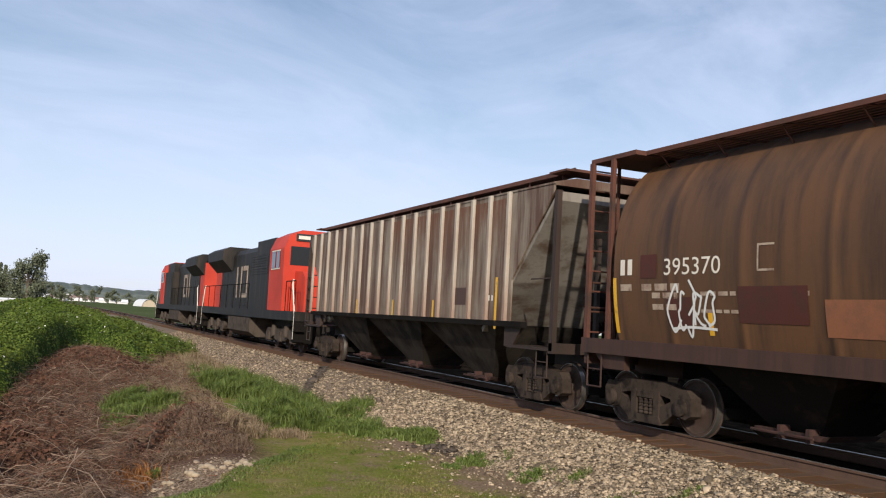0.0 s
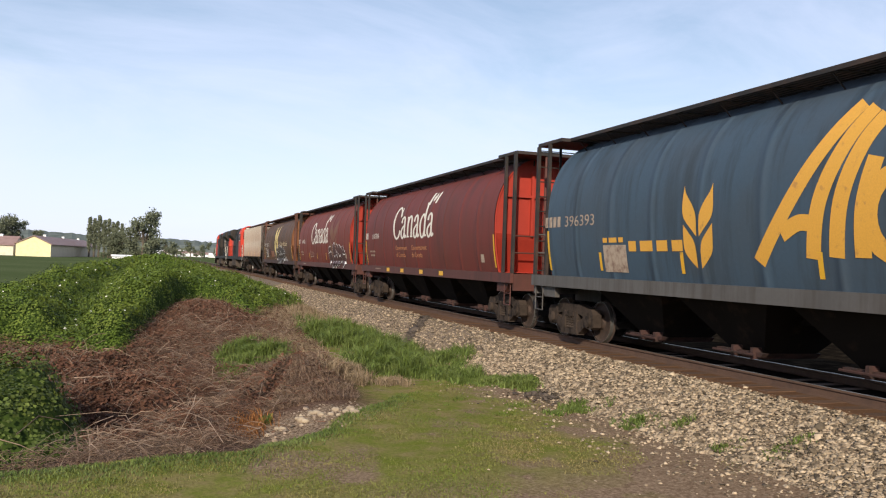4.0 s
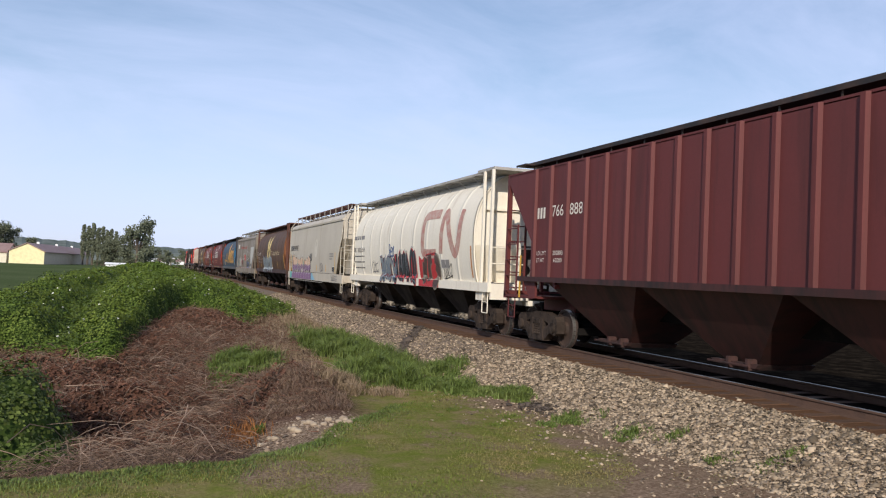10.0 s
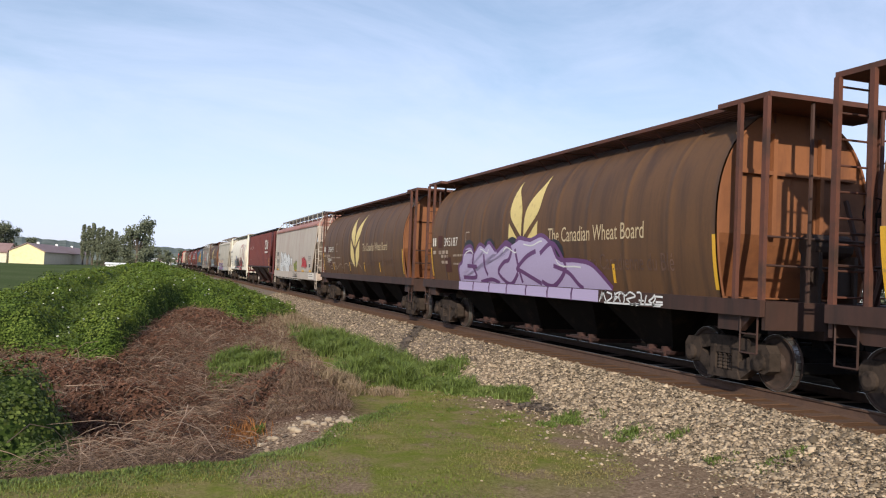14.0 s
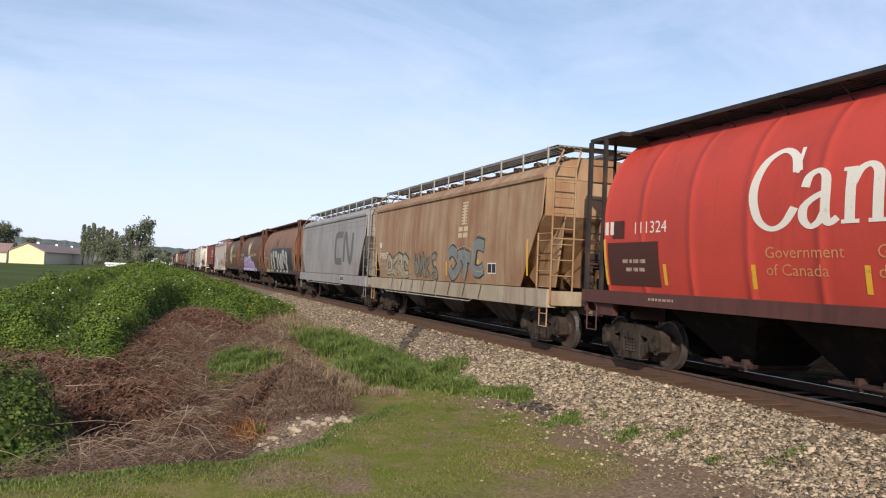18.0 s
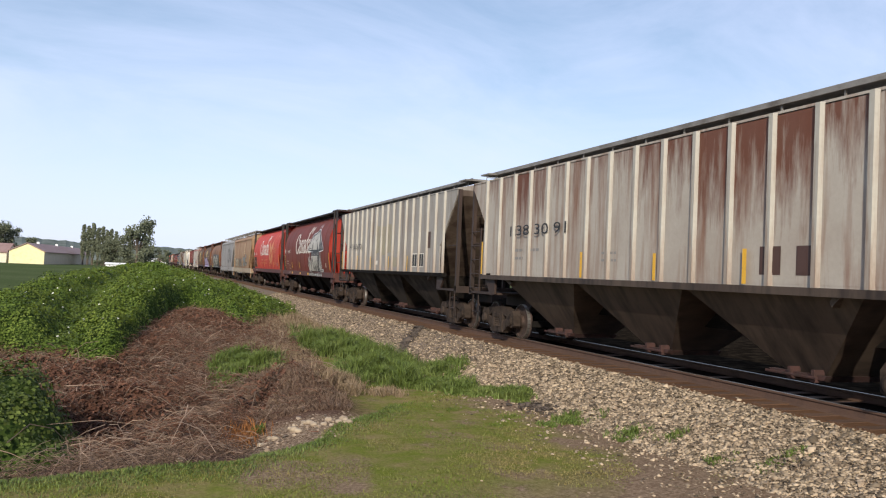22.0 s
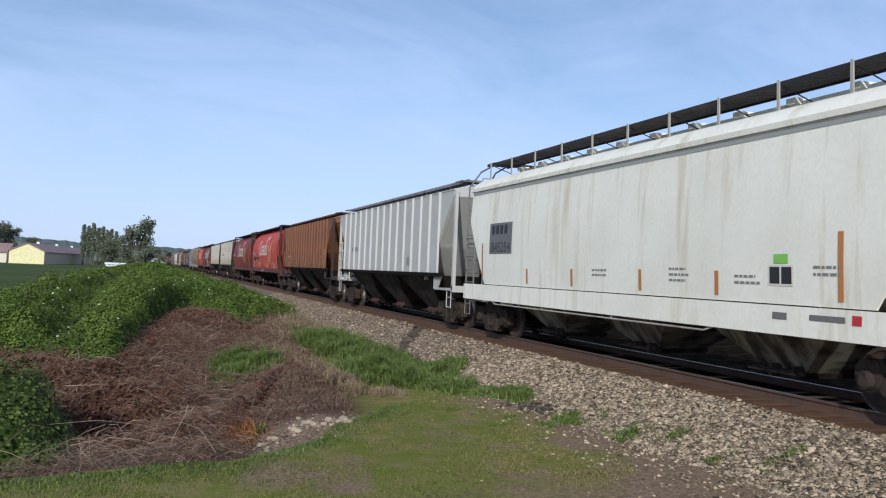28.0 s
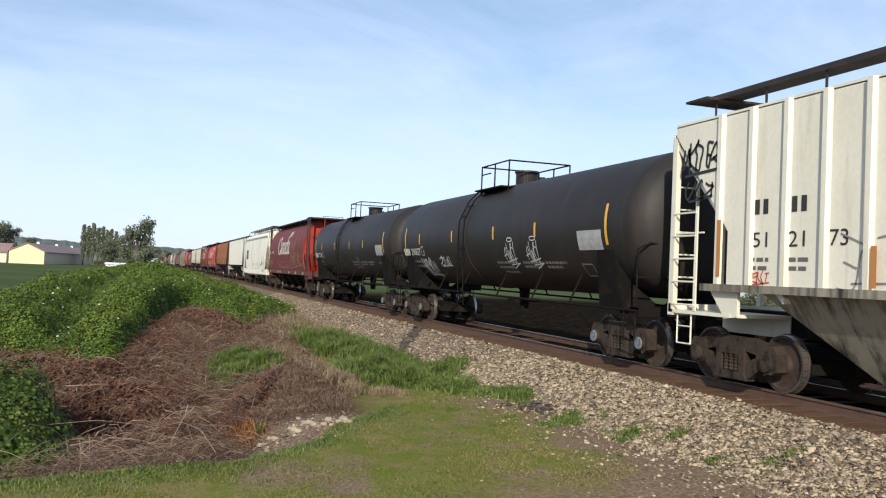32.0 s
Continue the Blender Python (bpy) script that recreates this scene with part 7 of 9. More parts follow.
    c = CARS[18] = ribbed_car(18, "weathered grey hopper car with outside posts", "rib_grey", "grey_roof", ribs=18, first=1.75, last=16.2, post="rib_post", frame_paint="frame_dark", slope="slope_dark")
    mark_bars(c, 1.95, 2.6, 4, R, "ink_black", 0.09, 0.24, 0.08)
    number_words(c, "47 63 70", 3.2, 2.6, 2.2, 0.22, rib_face, "ink_black")
    add_stripes(c, [(1.62, 1.7, 2.55), (4.68, 1.7, 2.3), (7.07, 1.7, 2.25), (9.88, 1.7, 2.25), (12.4, 1.7, 2.25)], rib_face)
    painted(c, "primer_patch", [bar(7.65, 8.45, 2.4, 3.5), bar(8.5, 9.3, 2.3, 3.45), bar(9.35, 10.1, 2.4, 3.5), bar(10.2, 11.0, 1.85, 2.2)], "primer_tan", R)
    painted(c, "data_panel", [bar(7.6, 8.05, 1.92, 2.08)], "ink_white", R)
    panel(c, 12.9, 13.4, 1.88, 2.3, R)
    panel(c, 13.68, 14.15, 1.88, 2.3, R)
    painted(c, "overpaint", [bar(14.5, 14.85, 2.5, 3.05)], "patch_brown", R)
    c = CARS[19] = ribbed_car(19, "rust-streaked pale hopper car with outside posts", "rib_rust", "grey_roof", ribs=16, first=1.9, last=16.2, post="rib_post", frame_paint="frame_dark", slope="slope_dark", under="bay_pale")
    for k in range(15):
        a = 1.9 + 14.3 * k / 15 + 0.07
        depth = "deep" if k in (2, 10, 11, 12) else "half" if k in (3, 8, 9, 13) else "light"
        painted(c, "rust_runs", [bar(a, a + 0.81, 1.72, 4.26)], "rust_" + depth, R, "rust that has run down a side panel", lift=0.004)
    mark_bars(c, 3.55, 2.70, 2, R, "ink_black", 0.13, 0.26, 0.1)
    number_words(c, "38 30 91", 4.1, 2.70, 2.7, 0.26, rib_face, "ink_black")
    add_stripes(c, [(1.75, 1.7, 2.6), (7.5, 1.7, 2.25), (10.3, 1.7, 2.2), (12.8, 1.7, 2.25), (15.9, 1.7, 2.6)], rib_face)
    panel(c, 13.15, 13.55, 1.88, 2.25, R, "patch_brown", "patch_brown")
    panel(c, 13.93, 14.33, 1.88, 2.25, R, "patch_brown", "patch_brown")
    small_print(c, [(3.9, 2.3, 0.5, 0.07), (4.8, 2.3, 0.5, 0.07), (3.9, 2.1, 0.5, 0.07), (8.3, 2.2, 0.6, 0.05), (8.3, 2.05, 0.6, 0.05)], R, "ink_mid")
    maple_car(20, "dark red cylindrical grain car with country name and orange emblem", "110785", "red_deep", "red_end", (4.6, 7.15, 10.0, 13.3), "wheat_dim", "sheaf_faint", prints=False)
    for d in (4.9, 8.1, 10.4):
        painted(CARS[20], "sill_patch", [bar(d, d + 0.12, 1.27, 1.38)], "ink_pale", lambda z: 1.522)
    c = maple_car(21, "bright red cylindrical grain car with country name and scrawls", "110131", "red", "red_end", (4.82, 6.85, 9.3, 11.4, 13.6), "wheat_soft", "wheat_soft", sill="sill_maroon")
    painted(c, "overpaint", [bar(2.3, 4.2, 2.1, 2.42), bar(4.2, 6.1, 2.2, 2.42), bar(2.25, 2.62, 2.55, 2.8)], "patch_dark", C)
    tag(c, 1.75, 1.55, 1.5, 0.55, 6, 111, "spray_white", C, 0.022)
    tag(c, 3.8, 1.66, 0.6, 0.6, 3, 112, "spray_white", C, 0.022)
    tag(c, 5.5, 1.62, 0.6, 0.45, 3, 113, "spray_white", C, 0.022)
    tag(c, 6.25, 1.66, 0.65, 0.4, 3, 117, "spray_white", C, 0.022)
    tag(c, 7.7, 1.25, 1.4, 0.2, 5, 114, "spray_white", lambda z: 1.522, 0.022)
    tag(c, 10.2, 1.6, 1.2, 0.5, 5, 115, "spray_white", C, 0.022)
    tag(c, 14.2, 1.55, 1.3, 0.4, 5, 116, "spray_white", C, 0.022)
    c = CARS[22] = ribbed_car(22, "orange-brown hopper car with outside posts and faded letters", "rib_orange", "brown_roof", ribs=17, first=2.3, last=16.0, frame_paint="frame_dark")
    for d in (3.2, 3.75, 4.55):
        painted(c, "owner_mark", [bar(d + 0.1, d + (0.2 if d < 3.5 else 0.42), 3.0, 3.5)], "ink_faded_red" if d > 4 else "ink_grey", R, "faded plain bars")
    number_words(c, "767", 3.2, 2.55, 0.9, 0.22, rib_face, "patch_brown")
    number_words(c, "281", 4.4, 2.58, 0.8, 0.22, rib_face, "ink_grey")
    painted(c, "faded_bar", [bar(3.05, 4.4, 2.30, 2.42)], "ink_faded_red", R)
    add_stripes(c, [(1.83, 1.73, 2.74), (4.95, 1.70, 2.25), (7.6, 1.7, 2.2), (10.4, 1.7, 2.2), (13.0, 1.7, 2.2), (15.8, 1.7, 2.7)], rib_face)
    panel(c, 3.0, 3.4, 1.75, 1.95, R)
    panel(c, 14.0, 14.5, 1.9, 2.3, R)
    c = CARS[23] = ribbed_car(23, "light grey hopper car with outside posts", "rib_light", "grey_roof", slope="rib_light", ribs=15, first=2.2, last=16.0)
    small_print(c, [(3.6, 2.5, 1.6, 0.2)], R, "ink_mid")
    panel(c, 12.5, 12.9, 1.9, 2.2, R, "ink_mid", "rib_light")
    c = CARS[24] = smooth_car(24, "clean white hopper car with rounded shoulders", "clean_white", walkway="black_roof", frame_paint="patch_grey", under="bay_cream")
    painted(c, "grey_panel", [bar(2.7, 4.2, 2.25, 3.08)], "patch_grey", S)
    mark_bars(c, 2.85, 2.78, 4, S, "ink_black", 0.2, 0.24, 0.08)
    number_words(c, "845254", 2.85, 2.30, 1.25, 0.26, S, "ink_black", 0.012)
    add_stripes(c, [(2.15, 1.6, 2.55), (5.1, 1.5, 1.87), (7.44, 1.5, 1.88), (10.2, 1.5, 1.9), (12.5, 1.5, 1.9), (15.15, 1.5, 2.46)], S, "orange")
    panel(c, 13.82, 14.28, 1.72, 1.97, S)
    painted(c, "green_label", [bar(13.9, 14.2, 2.02, 2.16)], "spray_lime", S)
    painted(c, "sill_plate", [bar(14.65, 15.3, 1.22, 1.30), bar(13.9, 14.2, 1.2, 1.30)], "patch_grey", sill_face)
    painted(c, "red_label", [bar(15.42, 15.58, 1.2, 1.33)], "spray_red", sill_face)
    small_print(c, [(11.2, 1.9, 0.5, 0.04), (11.2, 1.8, 0.6, 0.04), (11.2, 1.7, 0.5, 0.04), (13.0, 1.8, 0.5, 0.04), (13.0, 1.7, 0.6, 0.04), (14.7, 1.95, 0.5, 0.04), (14.7, 1.85, 0.5, 0.04), (8.4, 1.85, 0.6, 0.04), (8.4, 1.75, 0.6, 0.04)], S, "ink_mid")
    # grey bar below the roof edge: the roof's shadow line painted on
    for z in (3.86,):
        painted(c, "seam", [bar(1.2, 16.9, z + 0.09, z + 0.17)], "shadow_grey", S)
    c = maple_car(25, "dark red cylindrical grain car with country name and faint scrawls", "109416", "maroon_red", "red_end", (), "sheaf_faint", None, prints=False)
    for d in (1.7, 5.4, 6.6, 10.6, 13.3, 16.0):
        painted(c, "sill_patch", [bar(d, d + 0.45, 1.25, 1.38)], "yellow", lambda z: 1.522)
    tag(c, 5.4, 1.55, 6.0, 0.55, 10, 121, "ink_pale", C, 0.022)
    tag(c, 11.6, 1.6, 3.4, 1.0, 6, 122, "ink_pale", C, 0.028)
    for n, digits in ((26, "270647"), (27, "290837")):
        c = CARS[n] = tank_car(n, "black tank car with yellow stripes" if n == 26 else "black tank car with white graffiti and yellow stripes")
        mark_bars(c, 1.55, 2.27, 4, T, "ink_white", 0.13, 0.24, 0.05)
        number_words(c, digits, 2.42, 2.27, 1.02, 0.24, T)
        painted(c, "test_box", stroke([(3.58, 2.27), (3.82, 2.27), (3.82, 2.55), (3.58, 2.55), (3.58, 2.27)], 0.022), "ink_white", T)
        small_print(c, [(1.6, 2.02, 1.7, 0.07), (1.8, 1.86, 1.5, 0.07)], T, "ink_mid")
        add_stripes(c, [(3.45, 2.65, 3.0), (6.75, 2.65, 3.0), (10.1, 2.65, 3.0), (12.75, 2.65, 3.0)], T)
        add_stripes(c, [(1.75, 2.4, 3.25), (16.15, 2.4, 3.25)], T)
        small_print(c, [(10.0, 2.0, 1.3, 0.06), (10.0, 1.88, 1.0, 0.06), (10.2, 1.76, 0.9, 0.06), (11.7, 2.0, 1.2, 0.06), (11.7, 1.9, 1.0, 0.06), (13.0, 2.0, 1.1, 0.06), (13.0, 1.9, 0.8, 0.06)], T, "ink_mid")
        painted(c, "data_plate", [bar(14.95, 16.0, 2.3, 2.72)], "plate_silver", T)
        painted(c, "data_box", stroke([(14.8, 1.75), (15.25, 1.75), (15.25, 2.0), (14.8, 2.0), (14.8, 1.75)], 0.03), "ink_mid", T)
    tag(CARS[27], 3.30, 1.62, 1.15, 0.52, 6, 131, "spray_white", T, 0.04)
    tag(CARS[27], 5.15, 1.88, 1.05, 0.36, 4, 132, "spray_white", T, 0.03)
    for d in (10.72, 12.12):
        tag(CARS[27], d, 2.05, 0.72, 0.46, 3, 133, "spray_white", T, 0.024)
        ring = [(d + 0.52 + 0.17 * math.cos(a * 0.524), 2.62 + 0.05 * math.sin(a * 0.524)) for a in range(13)]
        arrow = [[(d + 0.18, 1.97), (d + 0.50, 1.99), (d + 0.80, 2.02)], [(d + 0.80, 2.02), (d + 0.30, 1.88)]]
        painted(CARS[27], "graffiti_linework", [], "spray_white", T, "sprayed ring and arrow", tris=[pen(q, 0.022, 0.022) for q in [ring] + arrow], lift=0.012)
    tag(CARS[26], 11.1, 1.75, 0.5, 0.55, 3, 135, "ink_mid", T, 0.035)
    c = CARS[28] = ribbed_car(28, "cream-white hopper car with outside posts and black tag", "rib_white", "black_roof", "bay_cream", ribs=19, first=2.1, last=15.96, top=4.46, lift=0.18)
    for d, t_ in ((2.92, "51"), (3.70, "21"), (4.50, "73")):
        number_words(c, t_, d, 2.27, 0.33, 0.23, R, "ink_black")
    mark_bars(c, 2.95, 2.78, 2, R, "ink_black", 0.11, 0.23, 0.08)
    mark_bars(c, 3.75, 2.78, 2, R, "ink_black", 0.11, 0.23, 0.08)
    small_print(c, [(2.9, 2.05, 0.4, 0.06), (3.72, 2.05, 0.4, 0.06), (2.9, 1.92, 0.35, 0.06), (3.72, 1.92, 0.35, 0.06)], R, "ink_grey")
    tag(c, 1.0, 3.55, 0.95, 0.6, 5, 141, "ink_black", R, 0.05)
    tag(c, 1.15, 3.1, 0.7, 0.35, 3, 144, "ink_black", R, 0.04)
    tag(c, 2.8, 1.70, 0.5, 0.22, 4, 142, "ink_red", R, 0.02)
    tag(c, 4.6, 1.7, 3.0, 0.7, 5, 143, "ink_mid", R, 0.025)
    add_stripes(c, [(2.12, 1.8, 2.73), (5.27, 1.70, 2.25), (8.4, 1.7, 2.25), (11.6, 1.7, 2.25), (15.8, 1.8, 2.7)], rib_face, "orange")


# ---- ground ----
def smooth01(a, b, x):
    t = np.clip((x - a) / (b - a), 0, 1)
    return t * t * (3 - 2 * t)


def wave(x, y, s, seed=0.0):
    """Cheap smooth unevenness, about -1 to 1."""
    return (np.sin(x * 1.3 / s + seed) * np.cos(y * 1.1 / s + 1.7 * seed) + np.sin(x * 2.9 / s - y * 1.9 / s + seed * 2.3) * 0.5 + np.cos(y * 3.7 / s + x * 0.8 / s + seed) * 0.35) / 1.5


GROUND = -0.75


def ground_height(x, y):
    x, y = np.asarray(x, float), np.asarray(y, float)
    o = np.abs(x - D)
    z = GROUND + 0.03 * wave(x, y, 2.0) + 0 * o
    # hollow filled with dead canes, and the low mound between it and the grass
    hollow = smooth01(10.2, 12.5, y - 0.33 * x) * smooth01(3.0, 1.0, x) * smooth01(-6.5, -3.5, x) * smooth01(24, 19, y)
    z = z - 0.42 * hollow + hollow * (0.20 * wave(x, y, 0.9, 2.0) + 0.12 * wave(x, y, 0.35, 5.0))
    z = z - 0.62 * np.exp(-((x + 0.75) / 0.75) ** 2 - ((y - 15.2) / 1.5) ** 2)
    z = z + 0.20 * np.exp(-((x - 0.5) / 0.6) ** 2 - ((y - 13.2) / 0.8) ** 2)
    z = z + 0.42 * np.exp(-((x - 2.95) / 0.75) ** 2 - ((y - 17.2) / 1.8) ** 2)
    # a narrow gully on the mound's flank
    u = (x - 2.40) - 0.38 * (y - 17.0)
    z = z - 0.50 * np.exp(-(u / 0.20) ** 2) * smooth01(14.6, 15.6, y) * smooth01(19.6, 18.8, y)
    # a hump of canes in front of the brambles
    z = z + 0.28 * np.exp(-((x - 1.7) / 1.1) ** 2 - ((y - 28.5) / 2.2) ** 2)
    # the bank rises away from the camera
    z = z + 0.80 * smooth01(18, 38, y) * smooth01(6.7, 4.6, x) * smooth01(-6.5, -1.2, x)
    # field
    z = z - 0.55 * smooth01(-5, -9, x)
    # level shoulder of the railway on its far side
    z = np.where(x > D + 3, -0.55 + 0 * x, z)
    return z


EDGE_X = [-7.0, -5.0, -3.4, -2.6, -1.4, -0.7, -0.3, 0.1, 0.8, 1.7, 2.4, 2.8, 3.4, 4.3, 5.2, 6.0, 7.0]
EDGE_Y = [22.0, 22.5, 22.9, 22.3, 21.5, 21.8, 23.6, 26.8, 30.4, 31.8, 29.4, 27.4, 27.8, 29.8, 31.0, 34.0, 40.0]


def canes_end(y):
    """How far to the right the dead canes reach."""
    return np.interp(y, [10.2, 10.6, 11.1, 12.0, 13.3, 14.6, 15.7, 20.0, 27.0, 33.0], [0.1, 0.95, 1.5, 2.2, 2.9, 3.3, 3.4, 3.8, 4.3, 4.3])


def bramble_height(x, y):
    """Top of the green brambles over the ground; 0 outside them."""
    x, y = np.asarray(x, float), np.asarray(y, float)
    edge = np.interp(x, EDGE_X, EDGE_Y) + 0.55 * wave(x, y, 1.3, 2.0) + 0.3 * wave(x, y, 0.45, 1.0)
    inside = smooth01(-0.2, 1.3, y - edge) * smooth01(6.7, 5.4, x + 0.25 * wave(x, y, 1.7, 5.0)) * smooth01(-6.2, -4.6, x + 0.4 * wave(x, y, 2.5, 3.0))
    ridge = 0.62 + 0.30 * np.exp(-((x - 0.9) / 1.5) ** 2) + 0.22 * np.exp(-((x + 3.6) / 0.9) ** 2) - 0.45 * np.exp(-((x + 1.9) / 0.7) ** 2)
    ridge = ridge - 0.52 * smooth01(1.8, 4.6, x)
    h = inside * np.maximum(0.20, ridge - 0.28 * np.exp(-((x + 1.9) / 0.5) ** 2) + 0.22 * wave(x, y, 1.4, 1.0) + 0.40 * np.abs(wave(x, y, 0.75, 4.0)) - 0.08 + 0.12 * wave(x, y, 0.26, 3.0))
    clump = np.exp(-((x + 2.05) / 1.30) ** 2 - ((y - 13.7) / 2.2) ** 2) + 0.12 * wave(x, y, 0.5, 1.0)
    clump = (1.08 + 0.14 * wave(x, y, 0.45, 6.0) + 0.08 * wave(x, y, 0.2, 2.0)) * smooth01(0.25, 0.80, clump)
    return np.maximum(h, clump)


def grid_mesh(name, xs, ys, height):
    X, Y = np.meshgrid(xs, ys)
    Z = height(X, Y)
    v = np.stack([X.ravel(), Y.ravel(), Z.ravel()], 1)
    n, m = len(xs), len(ys)
    i = np.arange(n * m).reshape(m, n)
    f = np.stack([i[:-1, :-1].ravel(), i[:-1, 1:].ravel(), i[1:, 1:].ravel(), i[1:, :-1].ravel()], 1)
    me = bpy.data.meshes.new(name)
    me.from_pydata(v.tolist(), [], f.tolist())
    me.shade_smooth()
    return me


def ground_material():
    """Grass, bare earth and gravel dust on one sheet, by place and noise."""
    m = bpy.data.materials.new("earth_and_grass")
    m.use_nodes = True
    N, K = m.node_tree.nodes, m.node_tree.links
    b = N["Principled BSDF"]
    b.inputs["Roughness"].default_value = 0.95
    b.inputs["Specular IOR Level"].default_value = 0.0
    tc = N.new("ShaderNodeTexCoord")
    sep = N.new("ShaderNodeSeparateXYZ")
    K.new(tc.outputs["Object"], sep.inputs[0])

    def noise_of(scale, detail=6.0):
        n = N.new("ShaderNodeTexNoise")
        n.inputs["Scale"].default_value, n.inputs["Detail"].default_value, n.inputs["Roughness"].default_value = scale, detail, 0.65
        K.new(tc.outputs["Object"], n.inputs["Vector"])
        return n.outputs["Fac"]

    def rng(v, a, b_, c=0.0, d=1.0):
        r = N.new("ShaderNodeMapRange")
        r.interpolation_type = "SMOOTHSTEP"
        r.inputs["From Min"].default_value, r.inputs["From Max"].default_value, r.inputs["To Min"].default_value, r.inputs["To Max"].default_value = a, b_, c, d
        K.new(v, r.inputs["Value"])
        return r.outputs["Result"]

    def calc(op, a, c):
        q = N.new("ShaderNodeMath")
        q.operation = op
        for i, v in enumerate((a, c)):
            if isinstance(v, (int, float)):
                q.inputs[i].default_value = v
            else:
                K.new(v, q.inputs[i])
        return q.outputs[0]

    def mixed(fac, a, c):
        q = N.new("ShaderNodeMixRGB")
        K.new(fac, q.inputs[0])
        for i, v in ((1, a), (2, c)):
            if isinstance(v, tuple):
                q.inputs[i].default_value = (*v, 1)
            else:
                K.new(v, q.inputs[i])
        return q.outputs[0]

    x, y = sep.outputs["X"], sep.outputs["Y"]
    n_big, n_mid, n_fine = noise_of(0.55), noise_of(2.4), noise_of(22.0)
    grass = mixed(rng(n_mid, 0.35, 0.7), (0.145, 0.165, 0.032), (0.235, 0.185, 0.085))
    earth = mixed(rng(n_fine, 0.35, 0.7), (0.180, 0.122, 0.080), (0.28, 0.205, 0.14))
    bare = calc("ADD", rng(calc("ADD", x, calc("MULTIPLY", n_big, 3.0)), 6.8, 8.2), rng(n_big, 0.50, 0.62, 0.0, 0.95))
    bare = calc("ADD", bare, rng(calc("ADD", calc("ADD", y, calc("MULTIPLY", x, -0.25)), calc("MULTIPLY", n_mid, 3.0)), 10.0, 8.6, 0.0, 0.8))
    bare = calc("MINIMUM", bare, 1.0)
    near = mixed(bare, grass, earth)
    canes = mixed(rng(n_fine, 0.35, 0.7), (0.085, 0.050, 0.036), (0.160, 0.105, 0.076))
    # under the canes: x below 3.6 and past the mown edge
    edge = calc("MAXIMUM", calc("ADD", calc("MULTIPLY", x, 0.20), 10.45), calc("ADD", calc("MULTIPLY", x, 1.35), 8.85))
    f = calc("MULTIPLY", rng(calc("SUBTRACT", calc("ADD", y, calc("MULTIPLY", n_mid, 1.0)), edge), 0.35, 0.75), rng(calc("ADD", x, calc("MULTIPLY", n_big, 1.0)), 4.6, 3.6))
    # stony earth round the pale cobbles
    stony = calc("MULTIPLY", rng(calc("ADD", x, n_mid), 1.7, 2.2), rng(calc("ADD", y, n_mid), 14.6, 14.0))
    canes = mixed(stony, canes, mixed(rng(n_fine, 0.4, 0.62), (0.130, 0.086, 0.058), (0.30, 0.225, 0.155)))
    near = mixed(f, near, canes)
    field = mixed(rng(noise_of(0.03), 0.4, 0.6), (0.075, 0.100, 0.042), (0.095, 0.118, 0.055))
    f2 = calc("MAXIMUM", rng(x, -4.5, -6.5), rng(y, 60.0, 80.0))
    col = mixed(f2, near, field)
    # ground just past the track, coloured near-black for the train's shade
    far_side_shade = mixed(rng(n_mid, 0.42, 0.66), (0.010, 0.008, 0.006), (0.030, 0.023, 0.016))
    col = mixed(calc("MULTIPLY", rng(x, 12.5, 13.5), calc("MULTIPLY", rng(y, 95.0, 70.0), rng(x, 60.0, 40.0))), col, far_side_shade)
    speck = rng(n_fine, 0.2, 0.8, 0.75, 1.25)
    hsv = N.new("ShaderNodeHueSaturation")
    K.new(speck, hsv.inputs["Value"])
    K.new(col, hsv.inputs["Color"])
    K.new(hsv.outputs["Color"], b.inputs["Base Color"])
    bp = N.new("ShaderNodeBump")
    bp.inputs["Strength"].default_value, bp.inputs["Distance"].default_value = 0.5, 0.03
    K.new(noise_of(30.0), bp.inputs["Height"])
    K.new(bp.outputs["Normal"], b.inputs["Normal"])
    return m


M["ground"] = ground_material()
M["ballast"] = node_material("crushed_stone", (0.20, 0.145, 0.10), 0.9, second=(0.13, 0.108, 0.088), second_scale=16.0, second_low=0.5, second_high=0.62, third=(0.32, 0.28, 0.23),
                             third_scale=24.0, grain=0.25, grain_scale=60.0, bump=0.9, bump_scale=18.0, spec=0.2)
M["stone"] = node_material("loose_ballast_stone", (0.330, 0.258, 0.176), 0.88, second=(0.165, 0.120, 0.080), second_scale=9.0, grain=0.1, per_island=0.80, bump=0.2, bump_scale=80.0, spec=0.25)
M["dark_stone"] = node_material("dark_loose_stone", (0.085, 0.068, 0.055), 0.9, per_island=0.4, bump=0.2, spec=0.15)
M["cobble"] = node_material("pale_cobble", (0.38, 0.305, 0.215), 0.85, second=(0.26, 0.20, 0.14), second_scale=9.0, per_object=0.2, bump=0.2)
M["rust_bed"] = node_material("rust_stained_ballast", (0.128, 0.068, 0.036), 0.95, second=(0.18, 0.108, 0.062), second_scale=12.0, second_low=0.58, third=(0.098, 0.050, 0.029), third_scale=2.0,
                              grain=0.25, grain_scale=50.0, bump=0.7, bump_scale=20.0, spec=0.1)
M["tie"] = node_material("rust_stained_sleeper", (0.115, 0.063, 0.036), 0.9, second=(0.080, 0.044, 0.027), second_scale=10.0, stretch=(0.3, 2, 2), per_object=0.15, bump=0.4)
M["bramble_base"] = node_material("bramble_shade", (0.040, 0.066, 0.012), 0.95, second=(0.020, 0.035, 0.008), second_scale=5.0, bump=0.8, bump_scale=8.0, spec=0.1)
